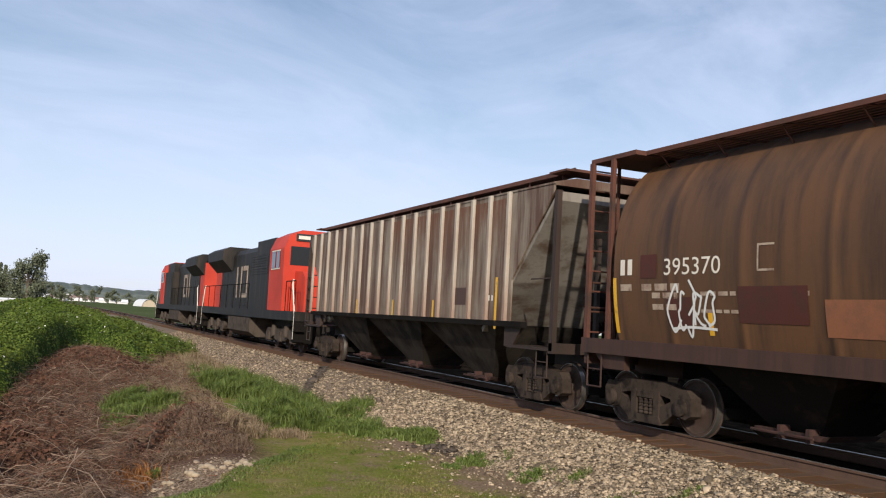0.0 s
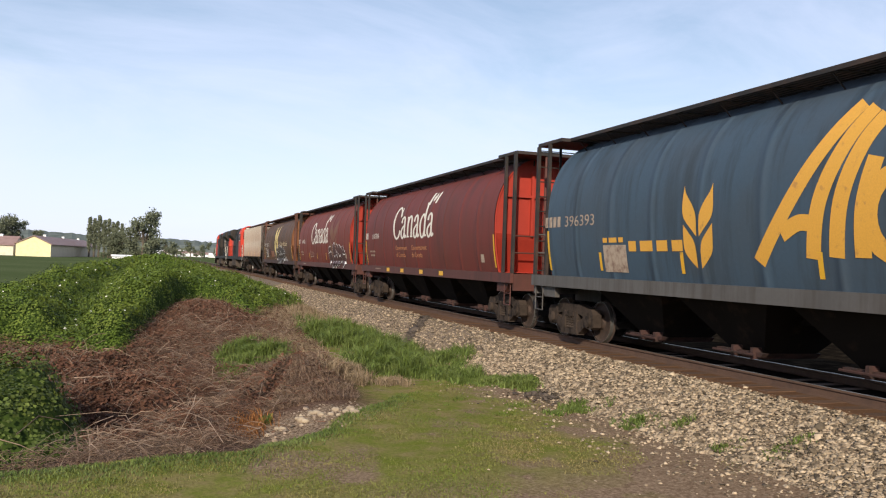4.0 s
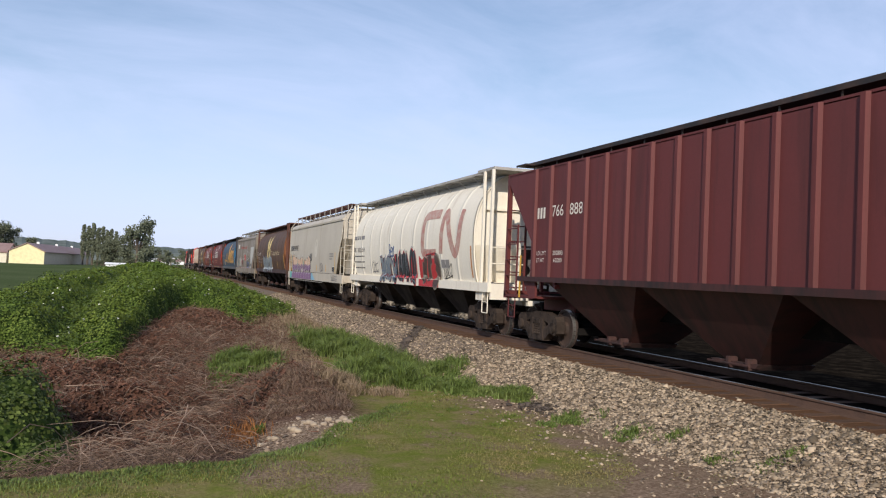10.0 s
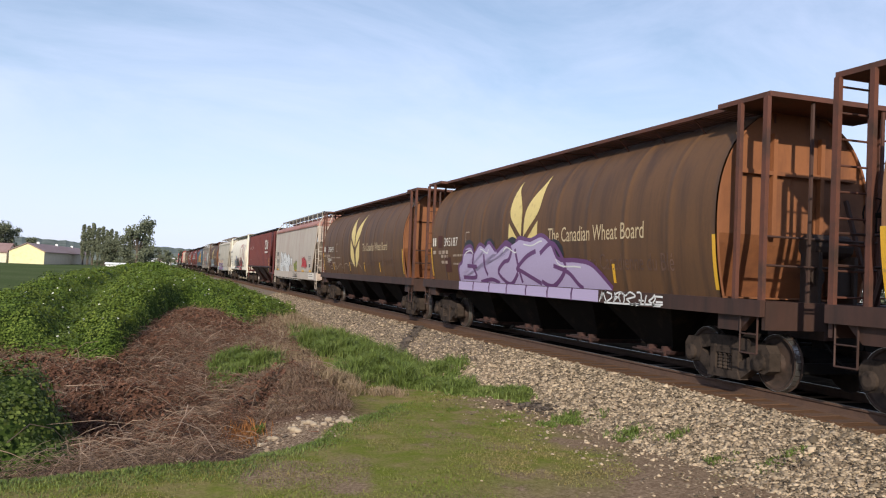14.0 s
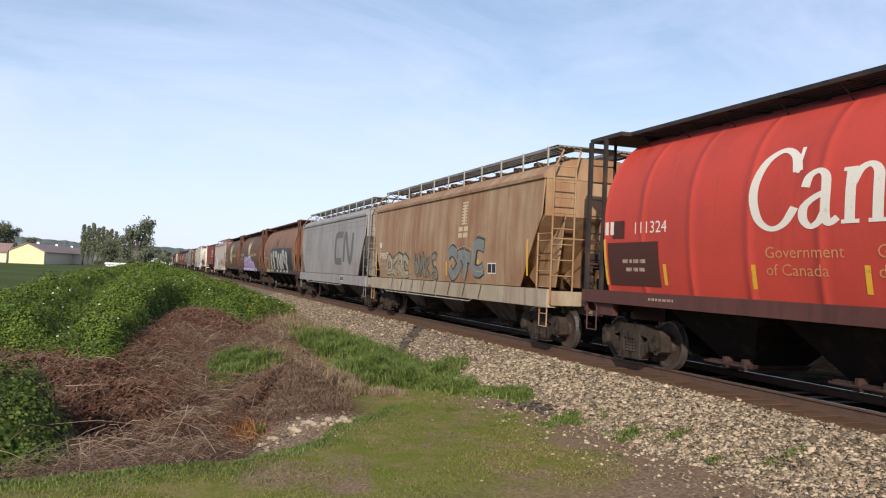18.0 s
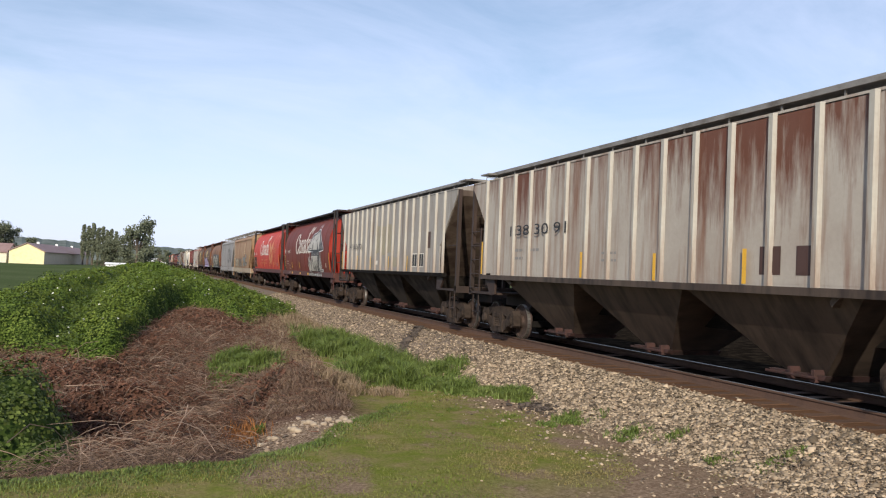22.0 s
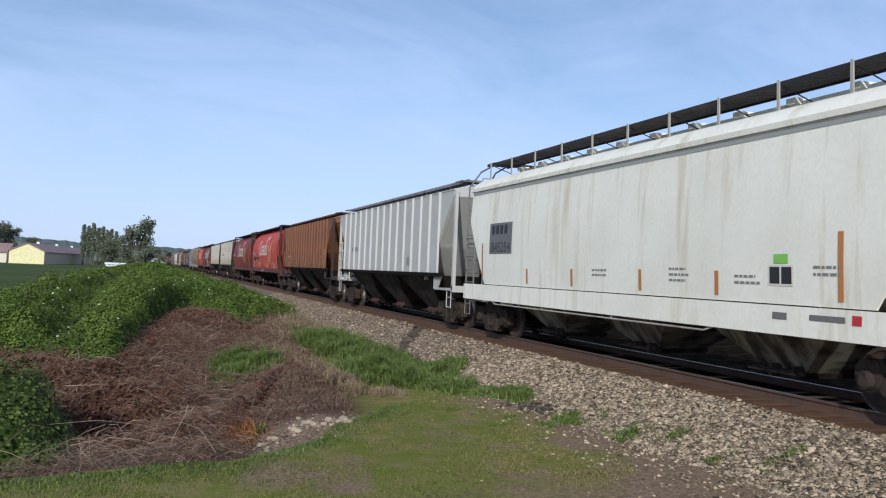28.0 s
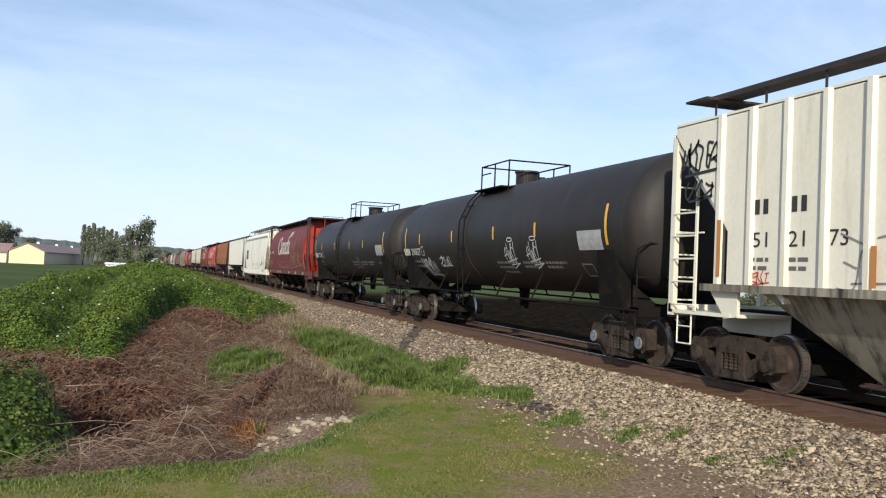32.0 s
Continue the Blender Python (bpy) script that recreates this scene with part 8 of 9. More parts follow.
M["bramble_leaf"] = node_material("bramble_leaf", (0.086, 0.132, 0.017), 0.65, second=(0.140, 0.180, 0.029), second_scale=0.9, second_low=0.42, second_high=0.62, third=(0.058, 0.100, 0.016), third_scale=0.5, grain=0.1, per_island=0.16, bump=0, spec=0.2)
# darker green for the leaves of the separate clump
M["bramble_dark"] = node_material("dark_bramble_leaf", (0.062, 0.088, 0.016), 0.65, second=(0.110, 0.140, 0.026), second_scale=1.5, per_island=0.35, bump=0, spec=0.25)
M["blossom"] = node_material("white_blossom", (0.75, 0.75, 0.68), 0.7, bump=0)
M["cane"] = node_material("dead_cane", (0.180, 0.120, 0.086), 0.9, second=(0.25, 0.18, 0.132), second_scale=1.1, second_low=0.45, second_high=0.62, third=(0.110, 0.060, 0.042), third_scale=0.4, third_low=0.46, third_high=0.60, per_island=0.6, bump=0, spec=0.15)
M["cane_red"] = node_material("reddish_dead_cane", (0.145, 0.074, 0.048), 0.9, per_island=0.45, bump=0, spec=0.15)
M["cane_pale"] = node_material("pale_dead_cane", (0.28, 0.205, 0.152), 0.9, second=(0.16, 0.108, 0.082), second_scale=4.0, per_island=0.4, bump=0, spec=0.15)
M["cane_dark"] = node_material("dark_dead_leaf", (0.100, 0.048, 0.032), 0.9, second=(0.15, 0.080, 0.054), second_scale=3.0, per_island=0.5, bump=0, spec=0.1)
M["withered"] = node_material("withered_grass", (0.205, 0.135, 0.092), 0.85, second=(0.285, 0.205, 0.140), second_scale=1.6, third=(0.12, 0.068, 0.046), third_scale=0.8, per_island=0.25, bump=0, spec=0.1)
M["pale_gravel"] = node_material("pale_gravel_stone", (0.27, 0.205, 0.145), 0.85, second=(0.25, 0.19, 0.14), second_scale=9.0, per_island=0.4, bump=0.2)
M["rust_tuft"] = node_material("rust_orange_leaf", (0.27, 0.12, 0.045), 0.8, per_island=0.35, bump=0, spec=0.1)
M["blade"] = node_material("lush_grass_blade", (0.098, 0.140, 0.030), 0.6, second=(0.15, 0.185, 0.05), second_scale=2.0, per_island=0.35, bump=0, spec=0.25)
M["turf"] = node_material("short_turf", (0.150, 0.182, 0.030), 0.7, second=(0.250, 0.205, 0.078), second_scale=0.8, second_low=0.42, second_high=0.60, third=(0.105, 0.150, 0.026), third_scale=1.6, third_low=0.45, third_high=0.6, per_island=0.16, bump=0, spec=0.2)
M["patch_grass"] = node_material("path_grass_blade", (0.115, 0.160, 0.028), 0.65, second=(0.185, 0.200, 0.050), second_scale=1.4, per_island=0.25, bump=0, spec=0.2)
M["straw"] = node_material("dry_straw", (0.29, 0.218, 0.138), 0.8, second=(0.19, 0.13, 0.08), second_scale=2.0, per_island=0.3, bump=0, spec=0.2)


def lay_ground():
    # one sheet: fine near the camera, coarse out to the horizon
    def stretched(inner, far):
        out = list(inner)
        step = inner[-1] - inner[-2]
        while out[-1] < far:
            step *= 1.35
            out.append(out[-1] + step)
        step = inner[1] - inner[0]
        while out[0] > -far:
            step *= 1.35
            out.insert(0, out[0] - step)
        return np.array(out)

    xs = stretched(list(np.arange(-9, 16, 0.2)), 4200)
    ys = stretched(list(np.arange(2, 40, 0.25)), 4200)
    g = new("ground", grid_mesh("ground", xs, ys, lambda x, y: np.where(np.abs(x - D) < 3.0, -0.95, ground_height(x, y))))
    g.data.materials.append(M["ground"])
    tagged(g, "uneven ground with worn grass, bare earth and a green field", "ground", kind="structure")
    # ballast bed
    prof = [(D - 3.6, -0.95), (D - 3.4, -0.78), (D - 1.85, -0.25), (D - 1.55, -0.20), (D + 1.55, -0.20), (D + 1.85, -0.25), (D + 2.6, -0.45), (D + 3.4, -0.70)]
    bed = Shape().sweep(prof, [-600, -100, 0, 20, 40, 80, 200, 500, 900, 1600])
    b = new("ballast_bed", bed.mesh("ballast_bed"))
    b.data.materials.append(M["ballast"])
    tagged(b, "sloping bed of grey-beige crushed stone under the track", "ballast", kind="structure")
    # track: rails, sleepers and the rust-stained strip between them
    track = thing("railway_track", "single railway track with rusty rails on ballast", "railway track", kind="structure", at=pose(D, 0, 0))
    strip = Shape().sweep([(-1.48, -0.206), (-1.40, -0.165), (-0.84, -0.155), (0.84, -0.155), (1.40, -0.165), (1.48, -0.206)], (-600, 1600))
    part("stained_strip", strip, M["rust_bed"], track, "rust-stained stones along the rails")
    # black strip between the rails: oil, and the train's shade in the colour
    shaded_oily = Shape().sweep([(-0.70, -0.157), (-0.66, -0.146), (0.66, -0.146), (1.45, -0.150), (1.60, -0.25)], (-600, 1600))
    part("oily_strip", shaded_oily, M["shaded_oily"], track, "oily stones between the rails, coloured black for the train's shade")
    foot = [(-0.075, -0.17), (-0.075, -0.155), (-0.012, -0.135), (-0.012, -0.045), (-0.037, -0.03), (-0.037, -0.006), (-0.03, 0.0), (0.03, 0.0), (0.037, -0.006), (0.037, -0.03), (0.012, -0.045), (0.012, -0.135), (0.075, -0.155), (0.075, -0.17)]
    head = [(-0.028, -0.001), (-0.028, 0.002), (0.028, 0.002), (0.028, -0.001)]
    for x in (-0.755, 0.755):
        r = part("rail", Shape().sweep([(a + x, b) for a, b in foot], (-600, 1600)), M["rail"], track)
        part("rail_head", Shape().sweep([(a + x, b) for a, b in head], (-600, 1600)), M["railhead"], r, "bright worn running surface")


def lay_sleepers():
    track = bpy.data.objects["railway_track"]
    tie = Shape().box(-1.34, 1.34, -0.11, 0.11, -0.32, -0.147).mesh("sleeper")
    for k in range(260):
        part("sleeper", tie, M["tie"], track, at=pose(random.Random(k).uniform(-0.03, 0.03), -12 + k * 0.52, random.Random(k + 999).uniform(-0.008, 0.004)))


def stone_bits(n, region, size, seed, flat=0.65):
    """Many angular stones joined: region(rng, n) gives their places."""
    r = np.random.default_rng(seed)
    base = np.array([(1, 0, 0), (-1, 0, 0), (0, 1, 0), (0, -1, 0), (0, 0, 1), (0, 0, -1), (0.62, 0.62, 0.5), (-0.62, 0.6, 0.5), (0.6, -0.6, 0.52), (-0.6, -0.62, 0.5)], float)
    tri = np.array([(4, 0, 6), (4, 6, 2), (4, 2, 7), (4, 7, 1), (4, 1, 9), (4, 9, 3), (4, 3, 8), (4, 8, 0), (6, 0, 2), (7, 2, 1), (9, 1, 3), (8, 3, 0)])
    place = region(r, n)
    s = size * r.lognormal(0, 0.38, (n, 1))
    v = base[None] * r.uniform(0.65, 1.25, (n, 10, 1)) * np.stack([np.ones(n), r.uniform(0.6, 1.0, n), r.uniform(0.45, 0.8, n) * flat * 1.5], 1)[:, None]
    a, b = r.uniform(0, 6.28, n), r.normal(0, 0.45, n)
    ca, sa, cb, sb = np.cos(a), np.sin(a), np.cos(b), np.sin(b)
    x, y, z = v[..., 0], v[..., 1], v[..., 2]
    y2, z2 = y * cb[:, None] - z * sb[:, None], y * sb[:, None] + z * cb[:, None]
    x3, y3 = x * ca[:, None] - y2 * sa[:, None], x * sa[:, None] + y2 * ca[:, None]
    v = np.stack([x3, y3, z2], 2) * s[:, None] + place[:, None]
    f = (tri[None] + (np.arange(n) * 10)[:, None, None]).reshape(-1, 3)
    return v.reshape(-1, 3), f


def joined(name, v, f, material, label, category):
    me = bpy.data.meshes.new(name)
    me.vertices.add(len(v))
    me.vertices.foreach_set("co", np.asarray(v, np.float32).ravel())
    k = f.shape[1]
    me.loops.add(f.size)
    me.loops.foreach_set("vertex_index", f.astype(np.int32).ravel())
    me.polygons.add(len(f))
    me.polygons.foreach_set("loop_start", np.arange(0, f.size, k, dtype=np.int32))
    me.update(calc_edges=True)
    me.materials.append(material)
    ob = new(name, me)
    return tagged(ob, label, category, kind="stuff")


def bed_height(x):
    o = np.abs(x - D)
    return np.where(o < 1.55, -0.20, np.where(o < 1.85, -0.20 - (o - 1.55) / 0.3 * 0.05, -0.25 - (o - 1.85) / 1.55 * 0.53))


def leaves(n, place, normal, size, seed, fold=0.25, tilt=0.9):
    """Folded leaf blades: two triangles pairs on a midrib."""
    r = np.random.default_rng(seed)
    s = size * r.uniform(0.6, 1.35, (n, 1))
    a = r.uniform(0, 2 * np.pi, n)
    d = np.stack([np.cos(a), np.sin(a), r.normal(0, 0.35, n)], 1)
    up = normal + r.normal(0, tilt * 0.5, (n, 3))
    up /= np.linalg.norm(up, axis=1, keepdims=True)
    d -= up * (d * up).sum(1, keepdims=True)
    d /= np.linalg.norm(d, axis=1, keepdims=True)
    w = np.cross(up, d)
    p0, p3 = place - d * s * 0.5, place + d * s * 0.5
    mid = place - up * s * fold * 0.5
    l, q = place + w * s * 0.42, place - w * s * 0.42
    v = np.stack([p0, l, p3, q], 1).reshape(-1, 3)
    i = np.arange(n)[:, None] * 4
    f = np.concatenate([i + np.array([[0, 1, 2]]), i + np.array([[0, 2, 3]])], 0)
    v = v.reshape(n, 4, 3)
    v[:, 1] += up * s * fold * 0.4
    v[:, 3] += up * s * fold * 0.4
    return v.reshape(-1, 3), f


def blades(place, height, width, lean, seed, curl=0.4):
    """Grass blades of two bent segments."""
    n = len(place)
    r = np.random.default_rng(seed)
    h = height * r.uniform(0.55, 1.25, n)
    a = r.uniform(0, 2 * np.pi, n)
    d = np.stack([np.cos(a), np.sin(a), np.zeros(n)], 1)
    b = a + r.uniform(0.6, 2.2, n)
    w = np.stack([np.cos(b), np.sin(b), np.zeros(n)], 1) * (width * r.uniform(0.7, 1.3, n))[:, None] / 2
    l = lean * r.uniform(0.2, 1.3, n)
    up = np.array([0, 0, 1.0])
    m = place + d * (h * l * 0.35)[:, None] + up * (h * 0.6)[:, None]
    t = place + d * (h * l * (0.35 + curl + 0.35))[:, None] + up * (h * (1.0 - 0.25 * l))[:, None]
    v = np.stack([place - w, place + w, m + w * 0.8, m - w * 0.8, t], 1).reshape(-1, 3)
    i = np.arange(n)[:, None] * 5
    f = np.concatenate([i + np.array([[0, 1, 2]]), i + np.array([[0, 2, 3]]), i + np.array([[3, 2, 4]])], 0)
    return v, f


def canes(n, place, length, radius, seed, arch=0.5):
    """Thin bent stems of three sides."""
    r = np.random.default_rng(seed)
    L = length * r.lognormal(0, 0.45, n)
    a = 1.2 * wave(place[:, 0], place[:, 1], 1.1, seed) + r.normal(0, 1.1, n) + np.pi * r.integers(0, 2, n)
    h = np.stack([np.cos(a), np.sin(a)], 1)
    rise = r.uniform(-0.05, 0.45, n) * arch
    side = r.normal(0, 0.10, n)
    k = 4
    t = np.linspace(0, 1, k)
    x = place[:, 0, None] + L[:, None] * (h[:, 0, None] * (t - 0.5) - h[:, 1, None] * side[:, None] * np.sin(np.pi * t))
    y = place[:, 1, None] + L[:, None] * (h[:, 1, None] * (t - 0.5) + h[:, 0, None] * side[:, None] * np.sin(np.pi * t))
    z = place[:, 2, None] + L[:, None] * (rise[:, None] * np.sin(np.pi * t) + r.normal(0, 0.42, n)[:, None] * (t - 0.5))
    rad = radius * r.uniform(0.5, 1.5, n)[:, None] * (1.1 - 0.7 * t)
    c = np.stack([x, y, z], 2)
    nrm = np.stack([-h[:, 1], h[:, 0], np.zeros(n)], 1)[:, None]
    up = np.array([0, 0, 1.0])
    ring = [c + nrm * rad[..., None], c + (up * 0.9 - nrm * 0.5) * rad[..., None], c - (up * 0.9 + nrm * 0.5) * rad[..., None]]
    v = np.stack(ring, 2).reshape(-1, 3)
    f = []
    base = (np.arange(n) * k * 3)[:, None]
    for j in range(k - 1):
        for s in range(3):
            q = np.array([[j * 3 + s, j * 3 + (s + 1) % 3, (j + 1) * 3 + (s + 1) % 3, (j + 1) * 3 + s]])
            f.append(base + q)
    return v, np.concatenate(f, 0)


def plant_foreground():
    r = np.random.default_rng(11)

    # loose stones on the ballast slope
    def slope(rg, n):
        y = np.where(rg.random(n) < 0.72, rg.uniform(5.0, 19.0, n), 19 + 42 * rg.random(n) ** 1.4)
        x = D - 1.36 - 2.25 * rg.random(n) ** 0.85 + 0.05 * rg.normal(size=n)
        return np.stack([x, y, bed_height(x) + rg.uniform(-0.012, 0.02, n)], 1)

    v, f = stone_bits(70000, slope, 0.0265, 21)
    joined("ballast_stones", v, f, M["stone"], "loose angular grey-beige ballast stones beside the track", "ballast")

    # a dark line across the stones, and dark litter at their foot
    def streak(rg, n):
        t = rg.random(n)
        x = 6.6 + 2.3 * t + rg.normal(0, 0.06, n)
        y = 23.0 + 4.6 * t + rg.normal(0, 0.16, n)
        return np.stack([x, y, np.maximum(bed_height(x), GROUND) + rg.uniform(0.01, 0.03, n)], 1)

    v, f = stone_bits(900, streak, 0.042, 23)
    joined("dark_stones", v, f, M["dark_stone"], "line of dark stones across the ballast", "ballast")

    def litter(rg, n):
        x, y = 6.95 + rg.normal(0, 0.16, n), 14.3 + rg.normal(0, 0.35, n)
        return np.stack([x, y, np.maximum(bed_height(x), GROUND) + rg.uniform(0.0, 0.03, n)], 1)

    v, f = stone_bits(220, litter, 0.035, 24)
    joined("dark_litter", v, f, M["dark_stone"], "small pile of dark debris at the foot of the ballast", "debris")

    # stray stones on the earth below
    def strewn(rg, n):
        y = rg.uniform(5, 22, n)
        x = D - 3.35 - np.abs(rg.normal(0, 0.75, n))
        return np.stack([x, y, ground_height(x, y) + 0.003], 1)

    v, f = stone_bits(2200, strewn, 0.022, 22)
    joined("stray_gravel", v, f, M["stone"], "small stray stones on bare earth", "gravel")

    # green brambles: a body coloured dark as the shade inside, then leaves on it
    xs, ys = np.arange(-7, 7.2, 0.25), np.concatenate([np.arange(9.5, 60, 0.3), np.arange(60, 200, 1.5), np.arange(200, 620, 8.0)])
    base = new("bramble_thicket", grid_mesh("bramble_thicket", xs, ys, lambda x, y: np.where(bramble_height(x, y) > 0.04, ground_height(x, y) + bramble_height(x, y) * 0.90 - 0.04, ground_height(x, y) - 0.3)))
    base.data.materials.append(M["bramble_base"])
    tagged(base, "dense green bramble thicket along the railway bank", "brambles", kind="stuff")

    def leafy(n, y0, y1, power, size, seed):
        y = y0 + (y1 - y0) * r.random(n * 2) ** power
        x = r.uniform(-6.5, 6.9, n * 2)
        h = bramble_height(x, y)
        ok = h > 0.06
        x, y, h = x[ok][:n], y[ok][:n], h[ok][:n]
        e = 0.15
        gx = (bramble_height(x + e, y) - bramble_height(x - e, y)) / (2 * e)
        gy = (bramble_height(x, y + e) - bramble_height(x, y - e)) / (2 * e)
        nrm = np.stack([-gx, -gy, np.ones_like(x)], 1)
        nrm /= np.linalg.norm(nrm, axis=1, keepdims=True)
        z = ground_height(x, y) + h * np.where(r.random(len(x)) < 0.2, r.uniform(0.35, 0.95, len(x)), 0.94) + r.normal(0.0, 0.06, len(x)) + 0.02
        return leaves(len(x), np.stack([x, y, z], 1) + nrm * r.uniform(-0.05, 0.10, (len(x), 1)), nrm, size, seed, tilt=0.6)

    for k, (n, y0, y1, pw, size) in enumerate(((36000, 9.8, 17.5, 1.0, 0.062), (230000, 19.0, 52.0, 1.25, 0.060), (80000, 46.0, 120.0, 1.3, 0.14), (16000, 110.0, 420.0, 1.3, 0.5))):
        v, f = leafy(n, y0, y1, pw, size, 31 + k)
        joined("bramble_leaves", v, f, M["bramble_leaf" if k else "bramble_dark"], "green bramble leaves on the railway bank" if k else "darker bramble leaves on a separate clump", "brambles")
    y = 18 + 60 * r.random(900) ** 1.4
    x = r.uniform(-5.5, 6.3, 900)
    ok = bramble_height(x, y) > 0.15
    p = np.stack([x, y, ground_height(x, y) + bramble_height(x, y) * 0.95 + 0.06], 1)[ok]
    v, f = leaves(len(p), p, np.tile(np.array([0, -0.5, 1.0]), (len(p), 1)), 0.075, 77)
    joined("bramble_blossom", v, f, M["blossom"], "small white bramble flowers", "blossom")

    # dead canes in the hollow, thicker in some places than in others
    def hollow(n, x0, x1, y0, y1, rg, thin=-0.4):
        x, y = rg.uniform(x0, x1, n * 4), y0 + (y1 - y0) * rg.random(n * 4) ** 1.25
        ok = (bramble_height(x, y) < 0.16) & (x < canes_end(y) + 0.15 * wave(x, y, 0.4, 3.0)) & (y > 10.45 + 0.12 * np.abs(x)) & (wave(x, y, 0.8, 9.0) + 0.6 * wave(x, y, 0.3, 4.0) > thin - rg.random(n * 4) * 0.9)
        ok &= ~((x > 1.35) & (y < 14.2) & (rg.random(n * 4) < 0.93)) & ~(((x - 2.35) / 0.85) ** 2 + ((y - 20.8) / 1.5) ** 2 < 1)
        ok &= ~((x > 1.9) & (y < 21) & (rg.random(n * 4) < 0.72))
        x, y = x[ok][:n], y[ok][:n]
        return np.stack([x, y, ground_height(x, y) + rg.random(len(x)) ** 2 * 0.24], 1)

    p = hollow(21000, -4.6, 5.0, 10.2, 34, r)
    v, f = canes(len(p), p, 0.22, 0.0036, 41, 0.5)
    joined("dead_canes", v, f, M["cane"], "tangle of grey-brown dead bramble canes", "dead canes")
    p = hollow(9000, -4.6, 5.0, 12.0, 34, r, 0.0)
    v, f = canes(len(p), p, 0.17, 0.0075, 42, 0.9)
    joined("dead_canes", v, f, M["cane_red"], "reddish-brown dead canes and leaves", "dead canes")
    # dark red-brown dead leaves at the back of the hollow, on the hump and along the gully
    spot = [(r.normal(cx, sx, n), r.normal(cy, sy, n)) for cx, cy, sx, sy, n in ((-1.6, 20.6, 1.0, 1.0, 5200), (-0.5, 17.4, 0.55, 1.6, 5200), (1.6, 29.6, 0.8, 1.6, 5200), (2.6, 27.4, 0.5, 0.8, 900), (0.2, 25.0, 0.4, 1.4, 900))]
    # leaves along the gully are added to give it a dark streak
    t = r.random(1500)
    spot.append((1.70 + 1.4 * t + r.normal(0, 0.13, 1500), 15.1 + 3.7 * t + r.normal(0, 0.2, 1500)))
    x, y = (np.concatenate(q) for q in zip(*spot))
    ok = bramble_height(x, y) < 0.2
    x, y = x[ok], y[ok]
    v, f = leaves(len(x), np.stack([x, y, ground_height(x, y) + 0.02 + 0.16 * r.random(len(x))], 1), np.tile(np.array([-0.3, -0.6, 0.8]), (len(x), 1)), 0.075, 45, 0.4, 1.6)
    joined("dead_leaves", v, f, M["cane_dark"], "dark red-brown dead leaves and canes in a hollow", "dead canes")
    # fine withered grass lying on the mound and between the canes
    x = np.concatenate([r.uniform(1.7, 3.7, 16000), r.uniform(-2.5, 3.8, 16000)])
    y = np.concatenate([r.uniform(14.2, 20.5, 16000), r.uniform(15.0, 28.0, 16000)])
    ok = (bramble_height(x, y) < 0.1) & (x < canes_end(y) + 0.2) & (np.abs((x - 2.40) - 0.38 * (y - 17.0)) > 0.16)
    p = np.stack([x, y, ground_height(x, y) - 0.005], 1)[ok]
    v, f = blades(p, 0.10, 0.011, 2.0, 47)
    joined("withered_grass", v, f, M["withered"], "fine brown withered grass lying on the mound", "grass")
    # rust-orange tuft by the stones
    x, y = r.normal(1.5, 0.14, 700), r.normal(13.75, 0.22, 700)
    v, f = blades(np.stack([x, y, ground_height(x, y)], 1), 0.2, 0.014, 1.0, 46)
    joined("rusty_tuft", v, f, M["rust_tuft"], "rust-orange dead tuft beside pale stones", "dead plant")
    # heaps of pale arching canes and broken sticks on the front lip
    p = np.concatenate([np.stack([x + r.normal(0, sx, n), y + r.normal(0, sy, n), np.zeros(n)], 1) for x, y, sx, sy, n in ((1.7, 28.0, 0.8, 1.2, 60), (0.5, 12.6, 0.6, 0.6, 90), (-0.5, 11.6, 0.6, 0.5, 80), (1.0, 17.5, 0.5, 1.2, 50), (0.7, 21.5, 0.6, 1.5, 60), (2.5, 25.5, 0.6, 1.2, 50))])
    p[:, 2] = ground_height(p[:, 0], p[:, 1]) + 0.06 + 0.20 * r.random(len(p))
    v, f = canes(len(p), p, 0.42, 0.0058, 43, 0.5)
    q = hollow(500, -2.5, 3.6, 11.0, 26, r)
    w, g = canes(len(q), q + np.array([0, 0, 0.08]), 0.42, 0.0065, 44, 0.5)
    v, f = np.concatenate([v, w]), np.concatenate([f, g + len(v)])
    joined("long_canes", v, f, M["cane_pale"], "pale arching dead canes and broken sticks", "dead canes")
    # small pale stones in the earth below the mound
    def stony(rg, n):
        x = rg.uniform(1.6, 3.3, n)
        y = 13.0 + 0.25 * (x - 2.4) + rg.normal(0, 0.42, n)
        return np.stack([x, y, ground_height(x, y) + 0.004], 1)

    v, f = stone_bits(260, stony, 0.022, 25)
    joined("pale_gravel", v, f, M["pale_gravel"], "small pale stones in the earth below the mound", "gravel")

    # lush grass along the foot of the ballast and by the mound
    def tuft(n, cx, cy, rx, ry, rg):
        a, q = rg.uniform(0, 6.28, n), rg.random(n) ** 0.7 * 1.25
        x, y = cx + rx * q * np.cos(a), cy + ry * q * np.sin(a)
        keep = (wave(x, y, 0.30, cx) + 0.6 * wave(x, y, 0.12, cy) > -0.95 + 1.2 * q) | (rg.random(n) < 0.10)
        x, y = x[keep], y[keep]
        return np.stack([x, y, np.maximum(ground_height(x, y), bed_height(x)) - 0.01], 1)

